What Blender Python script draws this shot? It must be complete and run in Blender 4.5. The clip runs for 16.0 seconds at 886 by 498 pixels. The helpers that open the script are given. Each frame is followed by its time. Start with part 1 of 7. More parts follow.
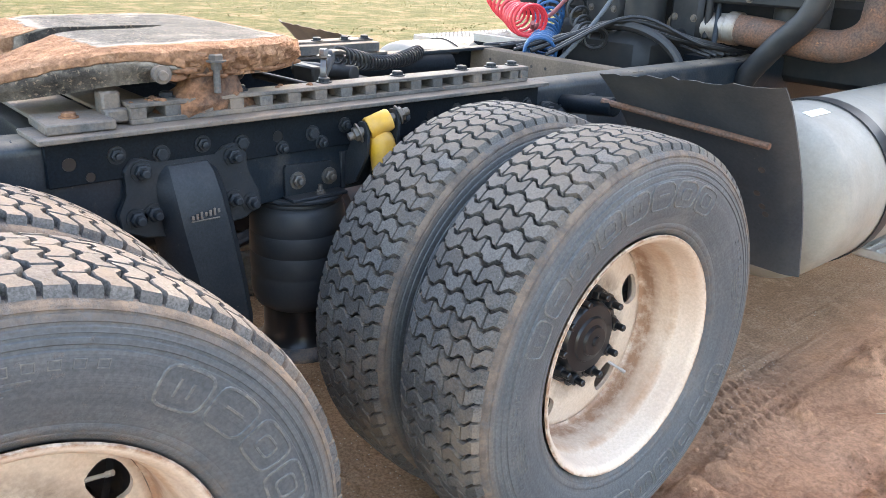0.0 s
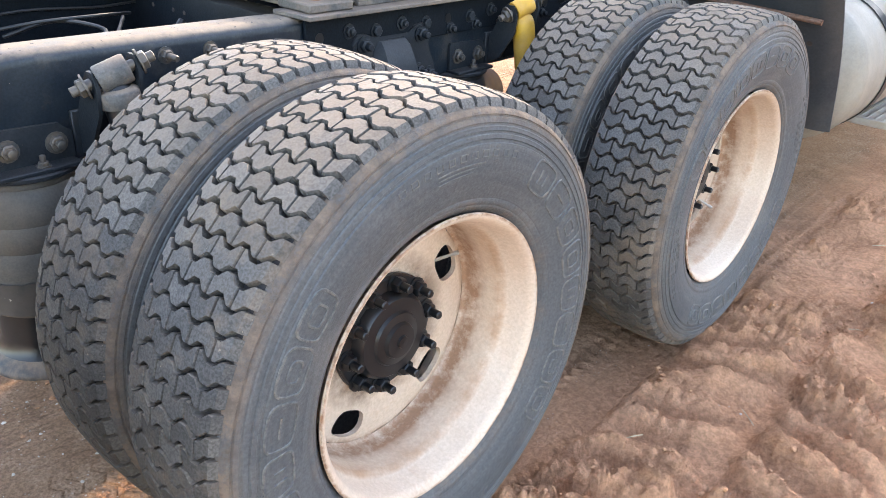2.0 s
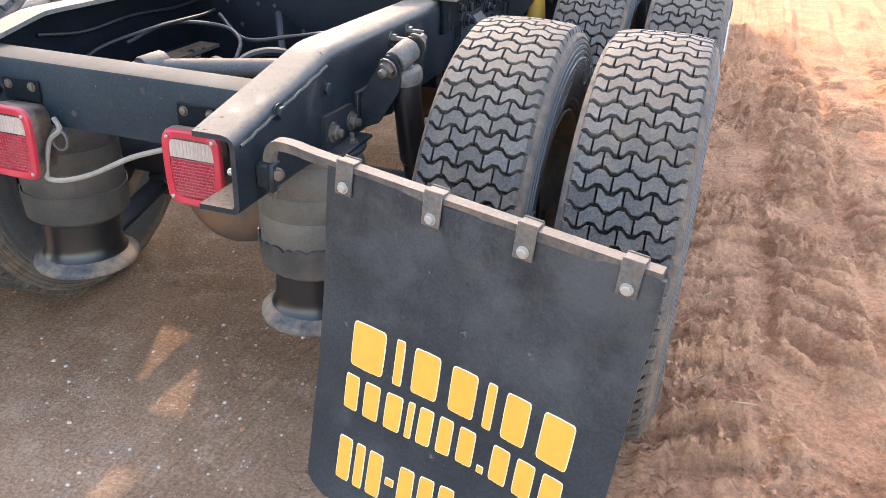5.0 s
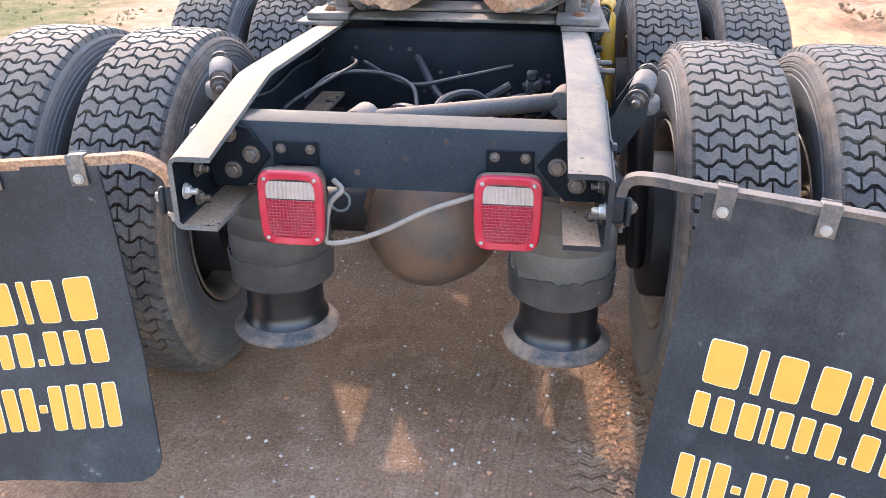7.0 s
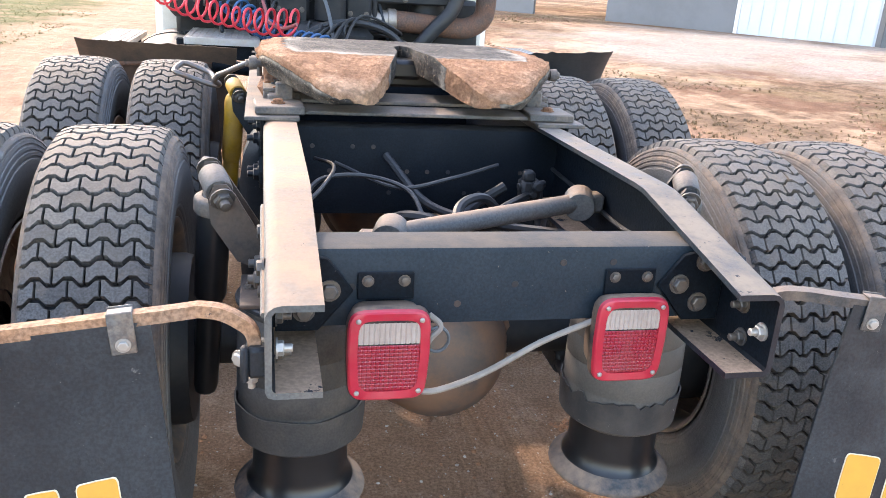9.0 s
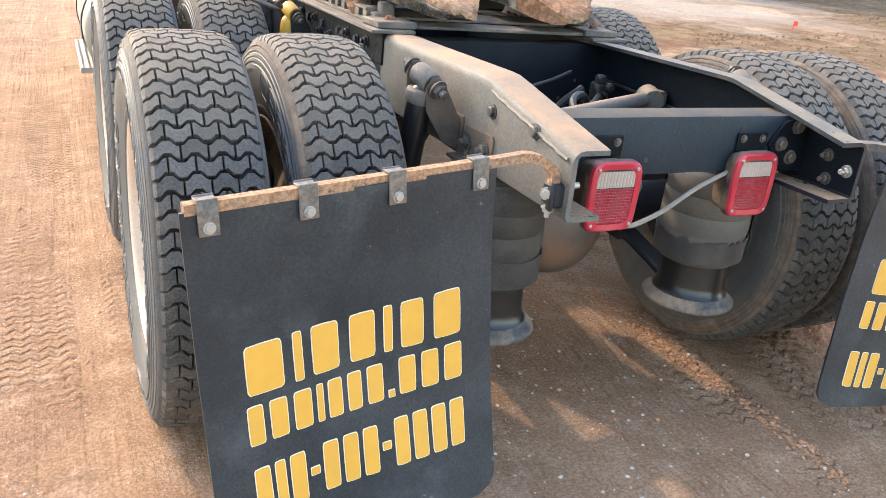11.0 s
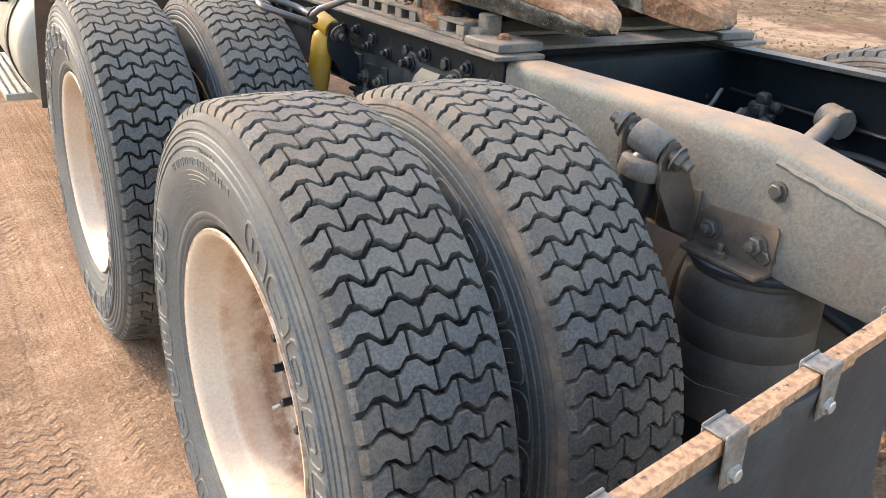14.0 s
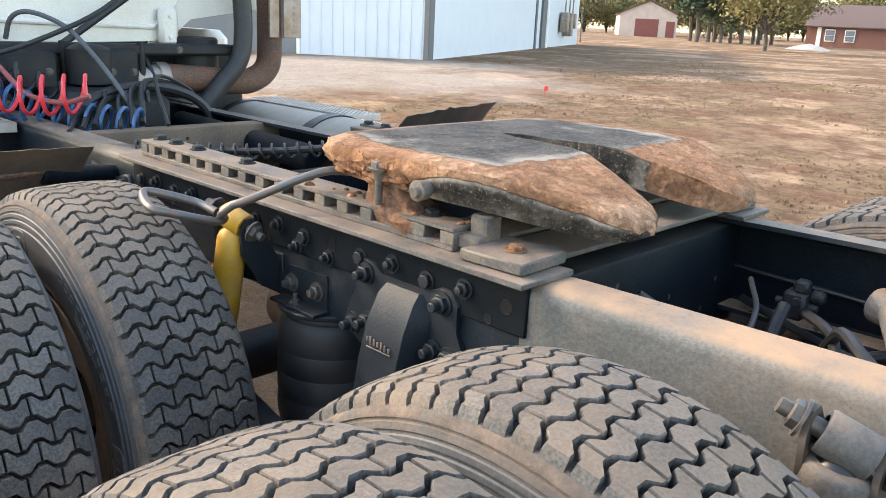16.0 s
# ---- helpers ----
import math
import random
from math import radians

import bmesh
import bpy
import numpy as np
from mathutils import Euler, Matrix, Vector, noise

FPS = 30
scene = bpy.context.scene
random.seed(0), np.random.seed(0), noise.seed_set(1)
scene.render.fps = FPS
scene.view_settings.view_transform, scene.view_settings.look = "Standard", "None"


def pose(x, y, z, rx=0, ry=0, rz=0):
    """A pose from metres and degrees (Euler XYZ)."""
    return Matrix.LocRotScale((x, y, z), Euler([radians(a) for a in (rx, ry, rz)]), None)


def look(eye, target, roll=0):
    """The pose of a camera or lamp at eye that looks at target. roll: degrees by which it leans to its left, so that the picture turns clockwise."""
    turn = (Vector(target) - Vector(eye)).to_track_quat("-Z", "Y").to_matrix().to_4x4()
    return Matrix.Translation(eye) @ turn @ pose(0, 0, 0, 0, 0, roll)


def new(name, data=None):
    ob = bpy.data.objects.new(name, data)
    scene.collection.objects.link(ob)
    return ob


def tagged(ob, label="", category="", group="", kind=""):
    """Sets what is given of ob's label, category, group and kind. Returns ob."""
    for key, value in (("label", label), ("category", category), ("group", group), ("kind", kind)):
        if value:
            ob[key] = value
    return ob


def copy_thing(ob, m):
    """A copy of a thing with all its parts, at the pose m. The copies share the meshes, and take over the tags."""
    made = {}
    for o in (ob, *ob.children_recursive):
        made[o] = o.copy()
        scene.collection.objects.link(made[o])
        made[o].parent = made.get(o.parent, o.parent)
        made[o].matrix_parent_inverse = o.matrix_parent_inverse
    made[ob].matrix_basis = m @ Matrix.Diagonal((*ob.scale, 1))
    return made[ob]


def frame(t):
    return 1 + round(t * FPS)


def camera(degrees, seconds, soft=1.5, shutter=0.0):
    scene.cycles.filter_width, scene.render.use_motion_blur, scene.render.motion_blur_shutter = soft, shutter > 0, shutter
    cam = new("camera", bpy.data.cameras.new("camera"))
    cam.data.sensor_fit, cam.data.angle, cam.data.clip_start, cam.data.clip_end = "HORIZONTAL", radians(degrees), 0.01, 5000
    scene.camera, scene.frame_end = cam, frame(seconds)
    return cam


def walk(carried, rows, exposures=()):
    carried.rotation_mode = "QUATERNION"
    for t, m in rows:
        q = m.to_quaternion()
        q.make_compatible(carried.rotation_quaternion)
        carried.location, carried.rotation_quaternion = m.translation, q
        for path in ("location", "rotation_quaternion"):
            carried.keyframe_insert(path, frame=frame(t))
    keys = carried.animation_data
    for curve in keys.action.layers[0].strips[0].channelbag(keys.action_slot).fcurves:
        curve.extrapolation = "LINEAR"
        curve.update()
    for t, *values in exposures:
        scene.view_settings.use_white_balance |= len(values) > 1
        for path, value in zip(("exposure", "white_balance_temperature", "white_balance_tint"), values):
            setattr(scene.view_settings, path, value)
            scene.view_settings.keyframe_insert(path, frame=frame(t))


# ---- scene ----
cam = camera(57.7, 16.0, soft=0.25)
PATH = [
    (0, (2.16, -0.131, 1.39), (0.766, 1.117, 0.681), 2.2),
    (0.5, (2.197, -0.401, 1.397), (0.816, 0.848, 0.667), 2.9),
    (1, (2.158, -0.59, 1.377), (0.791, 0.648, 0.603), 4.5),
    (1.5, (2.064, -0.778, 1.348), (0.796, 0.525, 0.513), 3.7),
    (2, (2.041, -0.975, 1.371), (0.869, 0.383, 0.488), 2.8),
    (2.5, (2.033, -1.204, 1.397), (0.887, 0.194, 0.541), 3.2),
    (3, (1.959, -1.357, 1.413), (0.764, 0.014, 0.583), 4.0),
    (3.5, (1.717, -1.489, 1.376), (0.585, -0.073, 0.533), 3.4),
    (3.7, (1.636, -1.552, 1.38), (0.584, -0.089, 0.512), 3.2),
    (5.8, (0.839, -2.274, 1.424), (0.507, -0.506, 0.55), 0.5),
    (6, (0.714, -2.35, 1.428), (0.423, -0.568, 0.567), -0.2),
    (6.5, (0.483, -2.403, 1.435), (0.225, -0.604, 0.599), -0.7),
    (7, (0.276, -2.219, 1.417), (0.066, -0.418, 0.574), 0.3),
    (7.5, (0.159, -2.072, 1.407), (0.091, -0.273, 0.535), 1.8),
    (8, (-0.064, -1.986, 1.392), (0.067, -0.130, 0.668), 3.1),
    (8.2, (-0.132, -1.960, 1.398), (0.045, -0.088, 0.728), 3.4),
    (10.3, (-1.042, -1.885, 1.351), (-0.229, -0.185, 0.681), 4.6),
    (10.5, (-1.139, -1.965, 1.337), (-0.31, -0.277, 0.656), 5.0),
    (11, (-1.37, -2.11, 1.313), (-0.539, -0.448, 0.573), 5.7),
    (11.5, (-1.554, -2.075, 1.324), (-0.714, -0.421, 0.579), 4.8),
    (12, (-1.683, -1.906, 1.328), (-0.734, -0.296, 0.615), 3.8),
    (12.5, (-1.656, -1.68, 1.306), (-0.668, -0.102, 0.575), 4.7),
    (13, (-1.574, -1.457, 1.317), (-0.637, 0.128, 0.536), 4.9),
    (13.5, (-1.565, -1.296, 1.314), (-0.616, 0.269, 0.507), 3.7),
    (14, (-1.593, -1.174, 1.326), (-0.563, 0.341, 0.524), 3.7),
    (14.5, (-1.65, -1.047, 1.358), (-0.55, 0.463, 0.644), 4.1),
    (15, (-1.588, -0.877, 1.394), (-0.434, 0.637, 0.782), 4.0),
    (15.5, (-1.502, -0.681, 1.419), (-0.27, 0.794, 0.863), 4.1),
    (16, (-1.479, -0.475, 1.411), (-0.09, 0.856, 0.865), 2.7),
]
EXPOSURES = [(0, 3.20, 7700, 13), (3.5, 3.14, 7900, 16), (6, 3.03, 7500, 17), (7, 3.07, 7100, 19), (8.2, 3.02, 7100, 18), (10.5, 2.80, 7800, 12), (13, 2.6, 7600, 10), (16, 2.54, 7700, 9)]
walk(cam, [(t, look(eye, target, roll)) for t, eye, target, roll in PATH], EXPOSURES)

# ---- world and sun ----
SUN_WAY = Vector((-0.632, 1.296, 1.0)).normalized()
world = bpy.data.worlds.new("sky")
scene.world = world
world.use_nodes = True
wn = world.node_tree
wn.nodes.clear()
sky = wn.nodes.new("ShaderNodeTexSky")
sky.sky_type = "NISHITA"
sky.sun_disc = False
sky.sun_elevation = math.asin(SUN_WAY.z)
sky.sun_rotation = math.atan2(SUN_WAY.x, SUN_WAY.y)
sky.air_density, sky.dust_density = 1.1, 1.4
wbg = wn.nodes.new("ShaderNodeBackground")
wbg.inputs["Strength"].default_value = 0.15
wout = wn.nodes.new("ShaderNodeOutputWorld")
wn.links.new(sky.outputs[0], wbg.inputs[0])
wn.links.new(wbg.outputs[0], wout.inputs[0])
sun_data = bpy.data.lights.new("sun", "SUN")
sun_data.energy, sun_data.angle, sun_data.color = 0.605, radians(1.2), (1.0, 0.89, 0.76)
sun = new("sun", sun_data)
sun.matrix_world = look(SUN_WAY * 50, (0, 0, 0))

# ---- materials ----


def material(name, color, rough=0.6, metal=0.0, second=None, scale=8.0, mix=0.5, grain=0.0, grain_scale=120.0,
             dust=0.0, dust_color=(0.42, 0.27, 0.17), spots=None, spot_scale=14.0, spot_at=0.62, bump=0.0, bump_scale=60.0,
             each=0.0, coat=0.0, up=0.0, island=0.0, dust_at=(0.42, 0.64), flecks=None, spec=0.5):
    """Two-scale noise over a base colour, dust in patches (up: more of it on faces that look up), spots of wear, and a fine bump."""
    m = bpy.data.materials.new(name)
    m.use_nodes = True
    nt = m.node_tree
    n, l = nt.nodes, nt.links
    b = n["Principled BSDF"]
    b.inputs["Metallic"].default_value = metal
    b.inputs["Specular IOR Level"].default_value = spec
    b.inputs["Coat Weight"].default_value = coat
    tc = n.new("ShaderNodeTexCoord").outputs["Object"]

    def tex(sc, detail=5.0, rough_=0.6):
        t = n.new("ShaderNodeTexNoise")
        t.inputs["Scale"].default_value, t.inputs["Detail"].default_value, t.inputs["Roughness"].default_value = sc, detail, rough_
        l.new(tc, t.inputs["Vector"])
        return t.outputs["Fac"]

    def ramp(src, lo, hi):
        r = n.new("ShaderNodeMapRange")
        r.inputs["From Min"].default_value, r.inputs["From Max"].default_value = lo, hi
        l.new(src, r.inputs["Value"])
        return r.outputs["Result"]

    def times(a, k):
        q = n.new("ShaderNodeMath")
        q.operation = "MULTIPLY"
        l.new(a, q.inputs[0])
        if isinstance(k, (int, float)):
            q.inputs[1].default_value = k
        else:
            l.new(k, q.inputs[1])
        return q.outputs[0]

    def blend(a, c, fac, mode="MIX"):
        q = n.new("ShaderNodeMix")
        q.data_type, q.blend_type = "RGBA", mode
        for sock, v in ((q.inputs[6], a), (q.inputs[7], c)):
            if isinstance(v, tuple):
                sock.default_value = (*v, 1)
            else:
                l.new(v, sock)
        if isinstance(fac, (int, float)):
            q.inputs[0].default_value = fac
        else:
            l.new(fac, q.inputs[0])
        return q.outputs[2]

    col = blend(color, second or tuple(c * 0.72 for c in color), times(ramp(tex(scale, 8, 0.7), 0.41, 0.62), mix))
    if grain:
        g = ramp(tex(grain_scale, 4), 0.38, 0.62)
        col = blend(col, blend((1 - grain,) * 3, (1 + grain,) * 3, g), 1.0, "MULTIPLY")
    if each:
        oi = n.new("ShaderNodeObjectInfo").outputs["Random"]
        col = blend(col, blend((1 - each,) * 3, (1 + each,) * 3, oi), 1.0, "MULTIPLY")
    if island:
        isl = n.new("ShaderNodeNewGeometry").outputs["Random Per Island"]
        col = blend(col, blend((1 - island,) * 3, (1 + island, 1 + island * 0.94, 1 + island * 0.86), isl), 1.0, "MULTIPLY")
    rough_out = None
    if spots:
        f = ramp(tex(spot_scale, 8, 0.7), spot_at, spot_at + 0.05)
        col = blend(col, spots, f)
    if dust or up:
        f = times(ramp(tex(scale * 0.8, 8, 0.72), *dust_at), dust) if dust else None
        if up:
            geo = n.new("ShaderNodeNewGeometry").outputs["Normal"]
            sep = n.new("ShaderNodeSeparateXYZ")
            l.new(geo, sep.inputs[0])
            u = times(times(ramp(sep.outputs["Z"], 0.45, 0.95), ramp(tex(scale * 1.3, 6, 0.7), 0.25, 0.6)), up)
            if f is None:
                f = u
            else:
                q = n.new("ShaderNodeMath")
                q.operation = "MAXIMUM"
                l.new(f, q.inputs[0]), l.new(u, q.inputs[1])
                f = q.outputs[0]
        col = blend(col, dust_color, f)
        r = n.new("ShaderNodeMapRange")
        r.inputs["To Min"].default_value, r.inputs["To Max"].default_value = rough, 0.95
        l.new(f, r.inputs["Value"])
        rough_out = r.outputs["Result"]
    for fc, fs, fa in flecks or ():
        col = blend(col, fc, ramp(tex(fs, 8, 0.75), fa, fa + 0.03))
    l.new(col, b.inputs["Base Color"])
    b.inputs["Roughness"].default_value = rough
    if rough_out is not None:
        l.new(rough_out, b.inputs["Roughness"])
    if bump:
        bp = n.new("ShaderNodeBump")
        bp.inputs["Strength"].default_value, bp.inputs["Distance"].default_value = 1.0, bump
        l.new(tex(bump_scale, 6), bp.inputs["Height"])
        l.new(bp.outputs[0], b.inputs["Normal"])
    return m


def round_material(name, kind):
    """Tyre sidewall or wheel paint, laid out by the distance from the axle (object x is the axle)."""
    m = bpy.data.materials.new(name)
    m.use_nodes = True
    n, l = m.node_tree.nodes, m.node_tree.links
    b = n["Principled BSDF"]
    tc = n.new("ShaderNodeTexCoord").outputs["Object"]
    sep = n.new("ShaderNodeSeparateXYZ")
    l.new(tc, sep.inputs[0])

    def op(o, a, c=0.0):
        q = n.new("ShaderNodeMath")
        q.operation = o
        for sock, v in zip(q.inputs, (a, c)):
            if isinstance(v, (int, float)):
                sock.default_value = v
            else:
                l.new(v, sock)
        return q.outputs[0]

    def tex(sc, detail=5.0, rough=0.6, vec=tc):
        t = n.new("ShaderNodeTexNoise")
        t.inputs["Scale"].default_value, t.inputs["Detail"].default_value, t.inputs["Roughness"].default_value = sc, detail, rough
        l.new(vec, t.inputs["Vector"])
        return t.outputs["Fac"]

    def ramp(src, lo, hi):
        r = n.new("ShaderNodeMapRange")
        r.inputs["From Min"].default_value, r.inputs["From Max"].default_value = lo, hi
        l.new(src, r.inputs["Value"])
        return r.outputs["Result"]

    def blend(a, c, fac, mode="MIX"):
        q = n.new("ShaderNodeMix")
        q.data_type, q.blend_type = "RGBA", mode
        for sock, v in ((q.inputs[6], a), (q.inputs[7], c)):
            if isinstance(v, tuple):
                sock.default_value = (*v, 1)
            else:
                l.new(v, sock)
        if isinstance(fac, (int, float)):
            q.inputs[0].default_value = fac
        else:
            l.new(fac, q.inputs[0])
        return q.outputs[2]

    def vector(x, y, z):
        q = n.new("ShaderNodeCombineXYZ")
        for sock, v in zip(q.inputs, (x, y, z)):
            l.new(v, sock)
        return q.outputs[0]

    X, Y, Z = sep.outputs
    rad = op("SQRT", op("ADD", op("MULTIPLY", Y, Y), op("MULTIPLY", Z, Z)))
    rings = vector(op("MULTIPLY", rad, 70.0), op("MULTIPLY", Y, 2.2), op("MULTIPLY", Z, 2.2))
    if kind in ("tyre", "dusty tyre"):
        col = blend((0.054, 0.060, 0.066), (0.076, 0.081, 0.086), ramp(tex(1.0, 6, 0.65, rings), 0.38, 0.64))
        col = blend(col, (0.13, 0.125, 0.12), op("MULTIPLY", ramp(tex(6.0, 6, 0.65), 0.5, 0.72), 0.6))
        col = blend(col, blend((0.82, 0.82, 0.82), (1.18, 1.18, 1.18), ramp(tex(150, 5), 0.37, 0.63)), 1.0, "MULTIPLY")
        dirt = op("MULTIPLY", ramp(rad, 0.462, 0.488), ramp(tex(18, 8, 0.75), 0.38, 0.52))
        dirt = op("MAXIMUM", dirt, op("MULTIPLY", op("MULTIPLY", ramp(rad, 0.345, 0.315), ramp(tex(20, 6, 0.7), 0.42, 0.62)), 0.55))
        dirt = op("MAXIMUM", dirt, op("MULTIPLY", ramp(tex(60, 6, 0.75), 0.62, 0.70), 0.35))
        if kind == "tyre":
            col = blend(col, (0.20, 0.148, 0.108), op("MULTIPLY", dirt, 0.38))
        else:
            # dried mud on the side towards the truck and round the shoulder
            patch = ramp(tex(4.5, 6, 0.65), 0.40, 0.58)
            inner = op("MULTIPLY", op("MULTIPLY", ramp(X, 0.02, -0.06), ramp(rad, 0.425, 0.465)), op("ADD", 0.35, op("MULTIPLY", patch, 0.65)))
            rim = op("MULTIPLY", ramp(rad, 0.466, 0.486), op("ADD", 0.2, op("MULTIPLY", ramp(tex(22, 8, 0.78), 0.40, 0.56), 0.8)))
            dirt = op("MAXIMUM", dirt, op("MAXIMUM", inner, rim))
            col = blend(col, blend((0.21, 0.148, 0.106), (0.105, 0.078, 0.060), ramp(tex(24, 8, 0.7), 0.40, 0.60)), op("MULTIPLY", dirt, 0.8))
        h = op("ADD", op("MULTIPLY", tex(1.0, 2, 0.5, vector(op("MULTIPLY", rad, 420.0), Y, Z)), 0.5), op("MULTIPLY", tex(150, 6), 0.8))
        h = op("ADD", h, op("MULTIPLY", dirt, op("MULTIPLY", tex(110, 6, 0.8), 2.2)))
        depth = 0.0011
        l.new(ramp(dirt, -1.4, 1.0), b.inputs["Roughness"])
    else:
        streak = tex(1.0, 6, 0.65, vector(op("MULTIPLY", X, 5.0), op("MULTIPLY", Y, 34.0), op("MULTIPLY", Z, 34.0)))
        col = blend((0.55, 0.435, 0.345), (0.48, 0.352, 0.265), ramp(tex(3.0, 5, 0.6), 0.40, 0.68))
        col = blend(col, (0.42, 0.27, 0.17), op("MULTIPLY", ramp(streak, 0.56, 0.70), 0.32))
        groove = op("MULTIPLY", op("MULTIPLY", ramp(rad, 0.2595, 0.2625), ramp(rad, 0.2725, 0.2675)), ramp(tex(9, 6, 0.7), 0.34, 0.60))
        col = blend(col, (0.36, 0.20, 0.11), op("MULTIPLY", groove, 0.75))
        seam = op("MULTIPLY", op("MULTIPLY", ramp(rad, 0.236, 0.252), ramp(rad, 0.2605, 0.2585)), ramp(tex(26, 6, 0.7), 0.3, 0.55))
        lip = op("MULTIPLY", ramp(rad, 0.2945, 0.299), ramp(tex(34, 6, 0.7), 0.4, 0.58))
        col = blend(col, (0.24, 0.115, 0.06), op("MULTIPLY", op("MAXIMUM", seam, lip), 0.85))
        col = blend(col, (0.19, 0.135, 0.10), op("MULTIPLY", ramp(rad, 0.185, 0.145), ramp(tex(12, 6, 0.7), 0.35, 0.6)))
        col = blend(col, (0.25, 0.115, 0.06), ramp(tex(13, 8, 0.72), 0.695, 0.73))
        col = blend(col, blend((0.9, 0.9, 0.9), (1.1, 1.1, 1.1), ramp(tex(140, 3), 0.3, 0.7)), 1.0, "MULTIPLY")
        b.inputs["Roughness"].default_value = 0.5
        h, depth = tex(90, 6), 0.0005
    l.new(col, b.inputs["Base Color"])
    bp = n.new("ShaderNodeBump")
    bp.inputs["Strength"].default_value, bp.inputs["Distance"].default_value = 1.0, depth
    l.new(h, bp.inputs["Height"])
    l.new(bp.outputs[0], b.inputs["Normal"])
    return m


def mud_material():
    """Fifth wheel steel: greasy worn top where the mesh's mud value is low, caked red mud where it is high."""
    m = bpy.data.materials.new("greasy steel and caked mud")
    m.use_nodes = True
    n, l = m.node_tree.nodes, m.node_tree.links
    b = n["Principled BSDF"]
    tc = n.new("ShaderNodeTexCoord").outputs["Object"]
    b.inputs["Specular IOR Level"].default_value = 0.22
    mud = n.new("ShaderNodeAttribute")
    mud.attribute_name = "mud"

    def op(o, a, c=0.0):
        q = n.new("ShaderNodeMath")
        q.operation = o
        for sock, v in zip(q.inputs, (a, c)):
            if isinstance(v, (int, float)):
                sock.default_value = v
            else:
                l.new(v, sock)
        return q.outputs[0]

    def tex(sc, detail=6.0, rough=0.65):
        t = n.new("ShaderNodeTexNoise")
        t.inputs["Scale"].default_value, t.inputs["Detail"].default_value, t.inputs["Roughness"].default_value = sc, detail, rough
        l.new(tc, t.inputs["Vector"])
        return t.outputs["Fac"]

    def ramp(src, lo, hi):
        r = n.new("ShaderNodeMapRange")
        r.inputs["From Min"].default_value, r.inputs["From Max"].default_value = lo, hi
        l.new(src, r.inputs["Value"])
        return r.outputs["Result"]

    def blend(a, c, fac, mode="MIX"):
        q = n.new("ShaderNodeMix")
        q.data_type, q.blend_type = "RGBA", mode
        for sock, v in ((q.inputs[6], a), (q.inputs[7], c)):
            if isinstance(v, tuple):
                sock.default_value = (*v, 1)
            else:
                l.new(v, sock)
        if isinstance(fac, (int, float)):
            q.inputs[0].default_value = fac
        else:
            l.new(fac, q.inputs[0])
        return q.outputs[2]

    amount = op("ADD", mud.outputs["Fac"], op("MULTIPLY", op("SUBTRACT", tex(11, 8, 0.7), 0.5), 1.1))
    f = ramp(amount, 0.50, 0.60)
    steel = blend((0.016, 0.014, 0.013), (0.062, 0.054, 0.047), ramp(tex(9, 10, 0.85), 0.44, 0.58))
    steel = blend(steel, (0.26, 0.19, 0.135), op("MULTIPLY", ramp(tex(120, 5, 0.7), 0.57, 0.63), 0.65))
    worn = op("MULTIPLY", ramp(amount, 0.0, 0.30), ramp(amount, 0.62, 0.50))
    steel = blend(steel, (0.36, 0.305, 0.25), op("MULTIPLY", op("MULTIPLY", worn, ramp(tex(7, 8, 0.75), 0.40, 0.58)), 0.7))
    earth = blend((0.50, 0.262, 0.150), (0.33, 0.165, 0.092), ramp(tex(11, 8, 0.65), 0.40, 0.62))
    earth = blend(earth, (0.57, 0.340, 0.215), ramp(tex(5, 6, 0.6), 0.48, 0.62))
    earth = blend(earth, blend((0.76, 0.76, 0.76), (1.14, 1.14, 1.14), ramp(tex(80, 8, 0.8), 0.41, 0.59)), 1.0, "MULTIPLY")
    l.new(blend(steel, earth, f), b.inputs["Base Color"])
    r = n.new("ShaderNodeMapRange")
    r.inputs["To Min"].default_value, r.inputs["To Max"].default_value = 0.72, 0.95
    l.new(f, r.inputs["Value"])
    l.new(r.outputs["Result"], b.inputs["Roughness"])
    flake = op("MULTIPLY", ramp(tex(26, 8, 0.75), 0.42, 0.52), 0.9)
    h = op("ADD", op("MULTIPLY", f, op("ADD", flake, op("MULTIPLY", tex(70, 8, 0.75), 1.5))), op("MULTIPLY", tex(150, 6, 0.7), 0.4))
    bp = n.new("ShaderNodeBump")
    bp.inputs["Strength"].default_value, bp.inputs["Distance"].default_value = 1.0, 0.009
    l.new(h, bp.inputs["Height"])
    l.new(bp.outputs[0], b.inputs["Normal"])
    return m


M = {}
M["rubber"] = round_material("tyre sidewall rubber", "tyre")
M["tread"] = material("tread rubber", (0.070, 0.069, 0.069), 0.62, second=(0.104, 0.095, 0.086), scale=7, mix=0.6, grain=0.30, grain_scale=230, island=0.26, dust=0.45, dust_color=(0.24, 0.172, 0.12), dust_at=(0.50, 0.64), up=0.48, flecks=(((0.40, 0.31, 0.22), 150, 0.66),), bump=0.0011, bump_scale=170, spec=0.2)
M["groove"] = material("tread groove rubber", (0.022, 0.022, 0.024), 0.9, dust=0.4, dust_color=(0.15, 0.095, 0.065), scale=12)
M["rubber_dusty"] = round_material("tyre sidewall with dried mud", "dusty tyre")
M["wheel"] = round_material("cream wheel paint", "wheel")
M["fifth"] = mud_material()
M["mark"] = material("worn raised rubber", (0.078, 0.083, 0.088), 0.65, second=(0.125, 0.115, 0.105), scale=30, mix=0.9, grain=0.2)
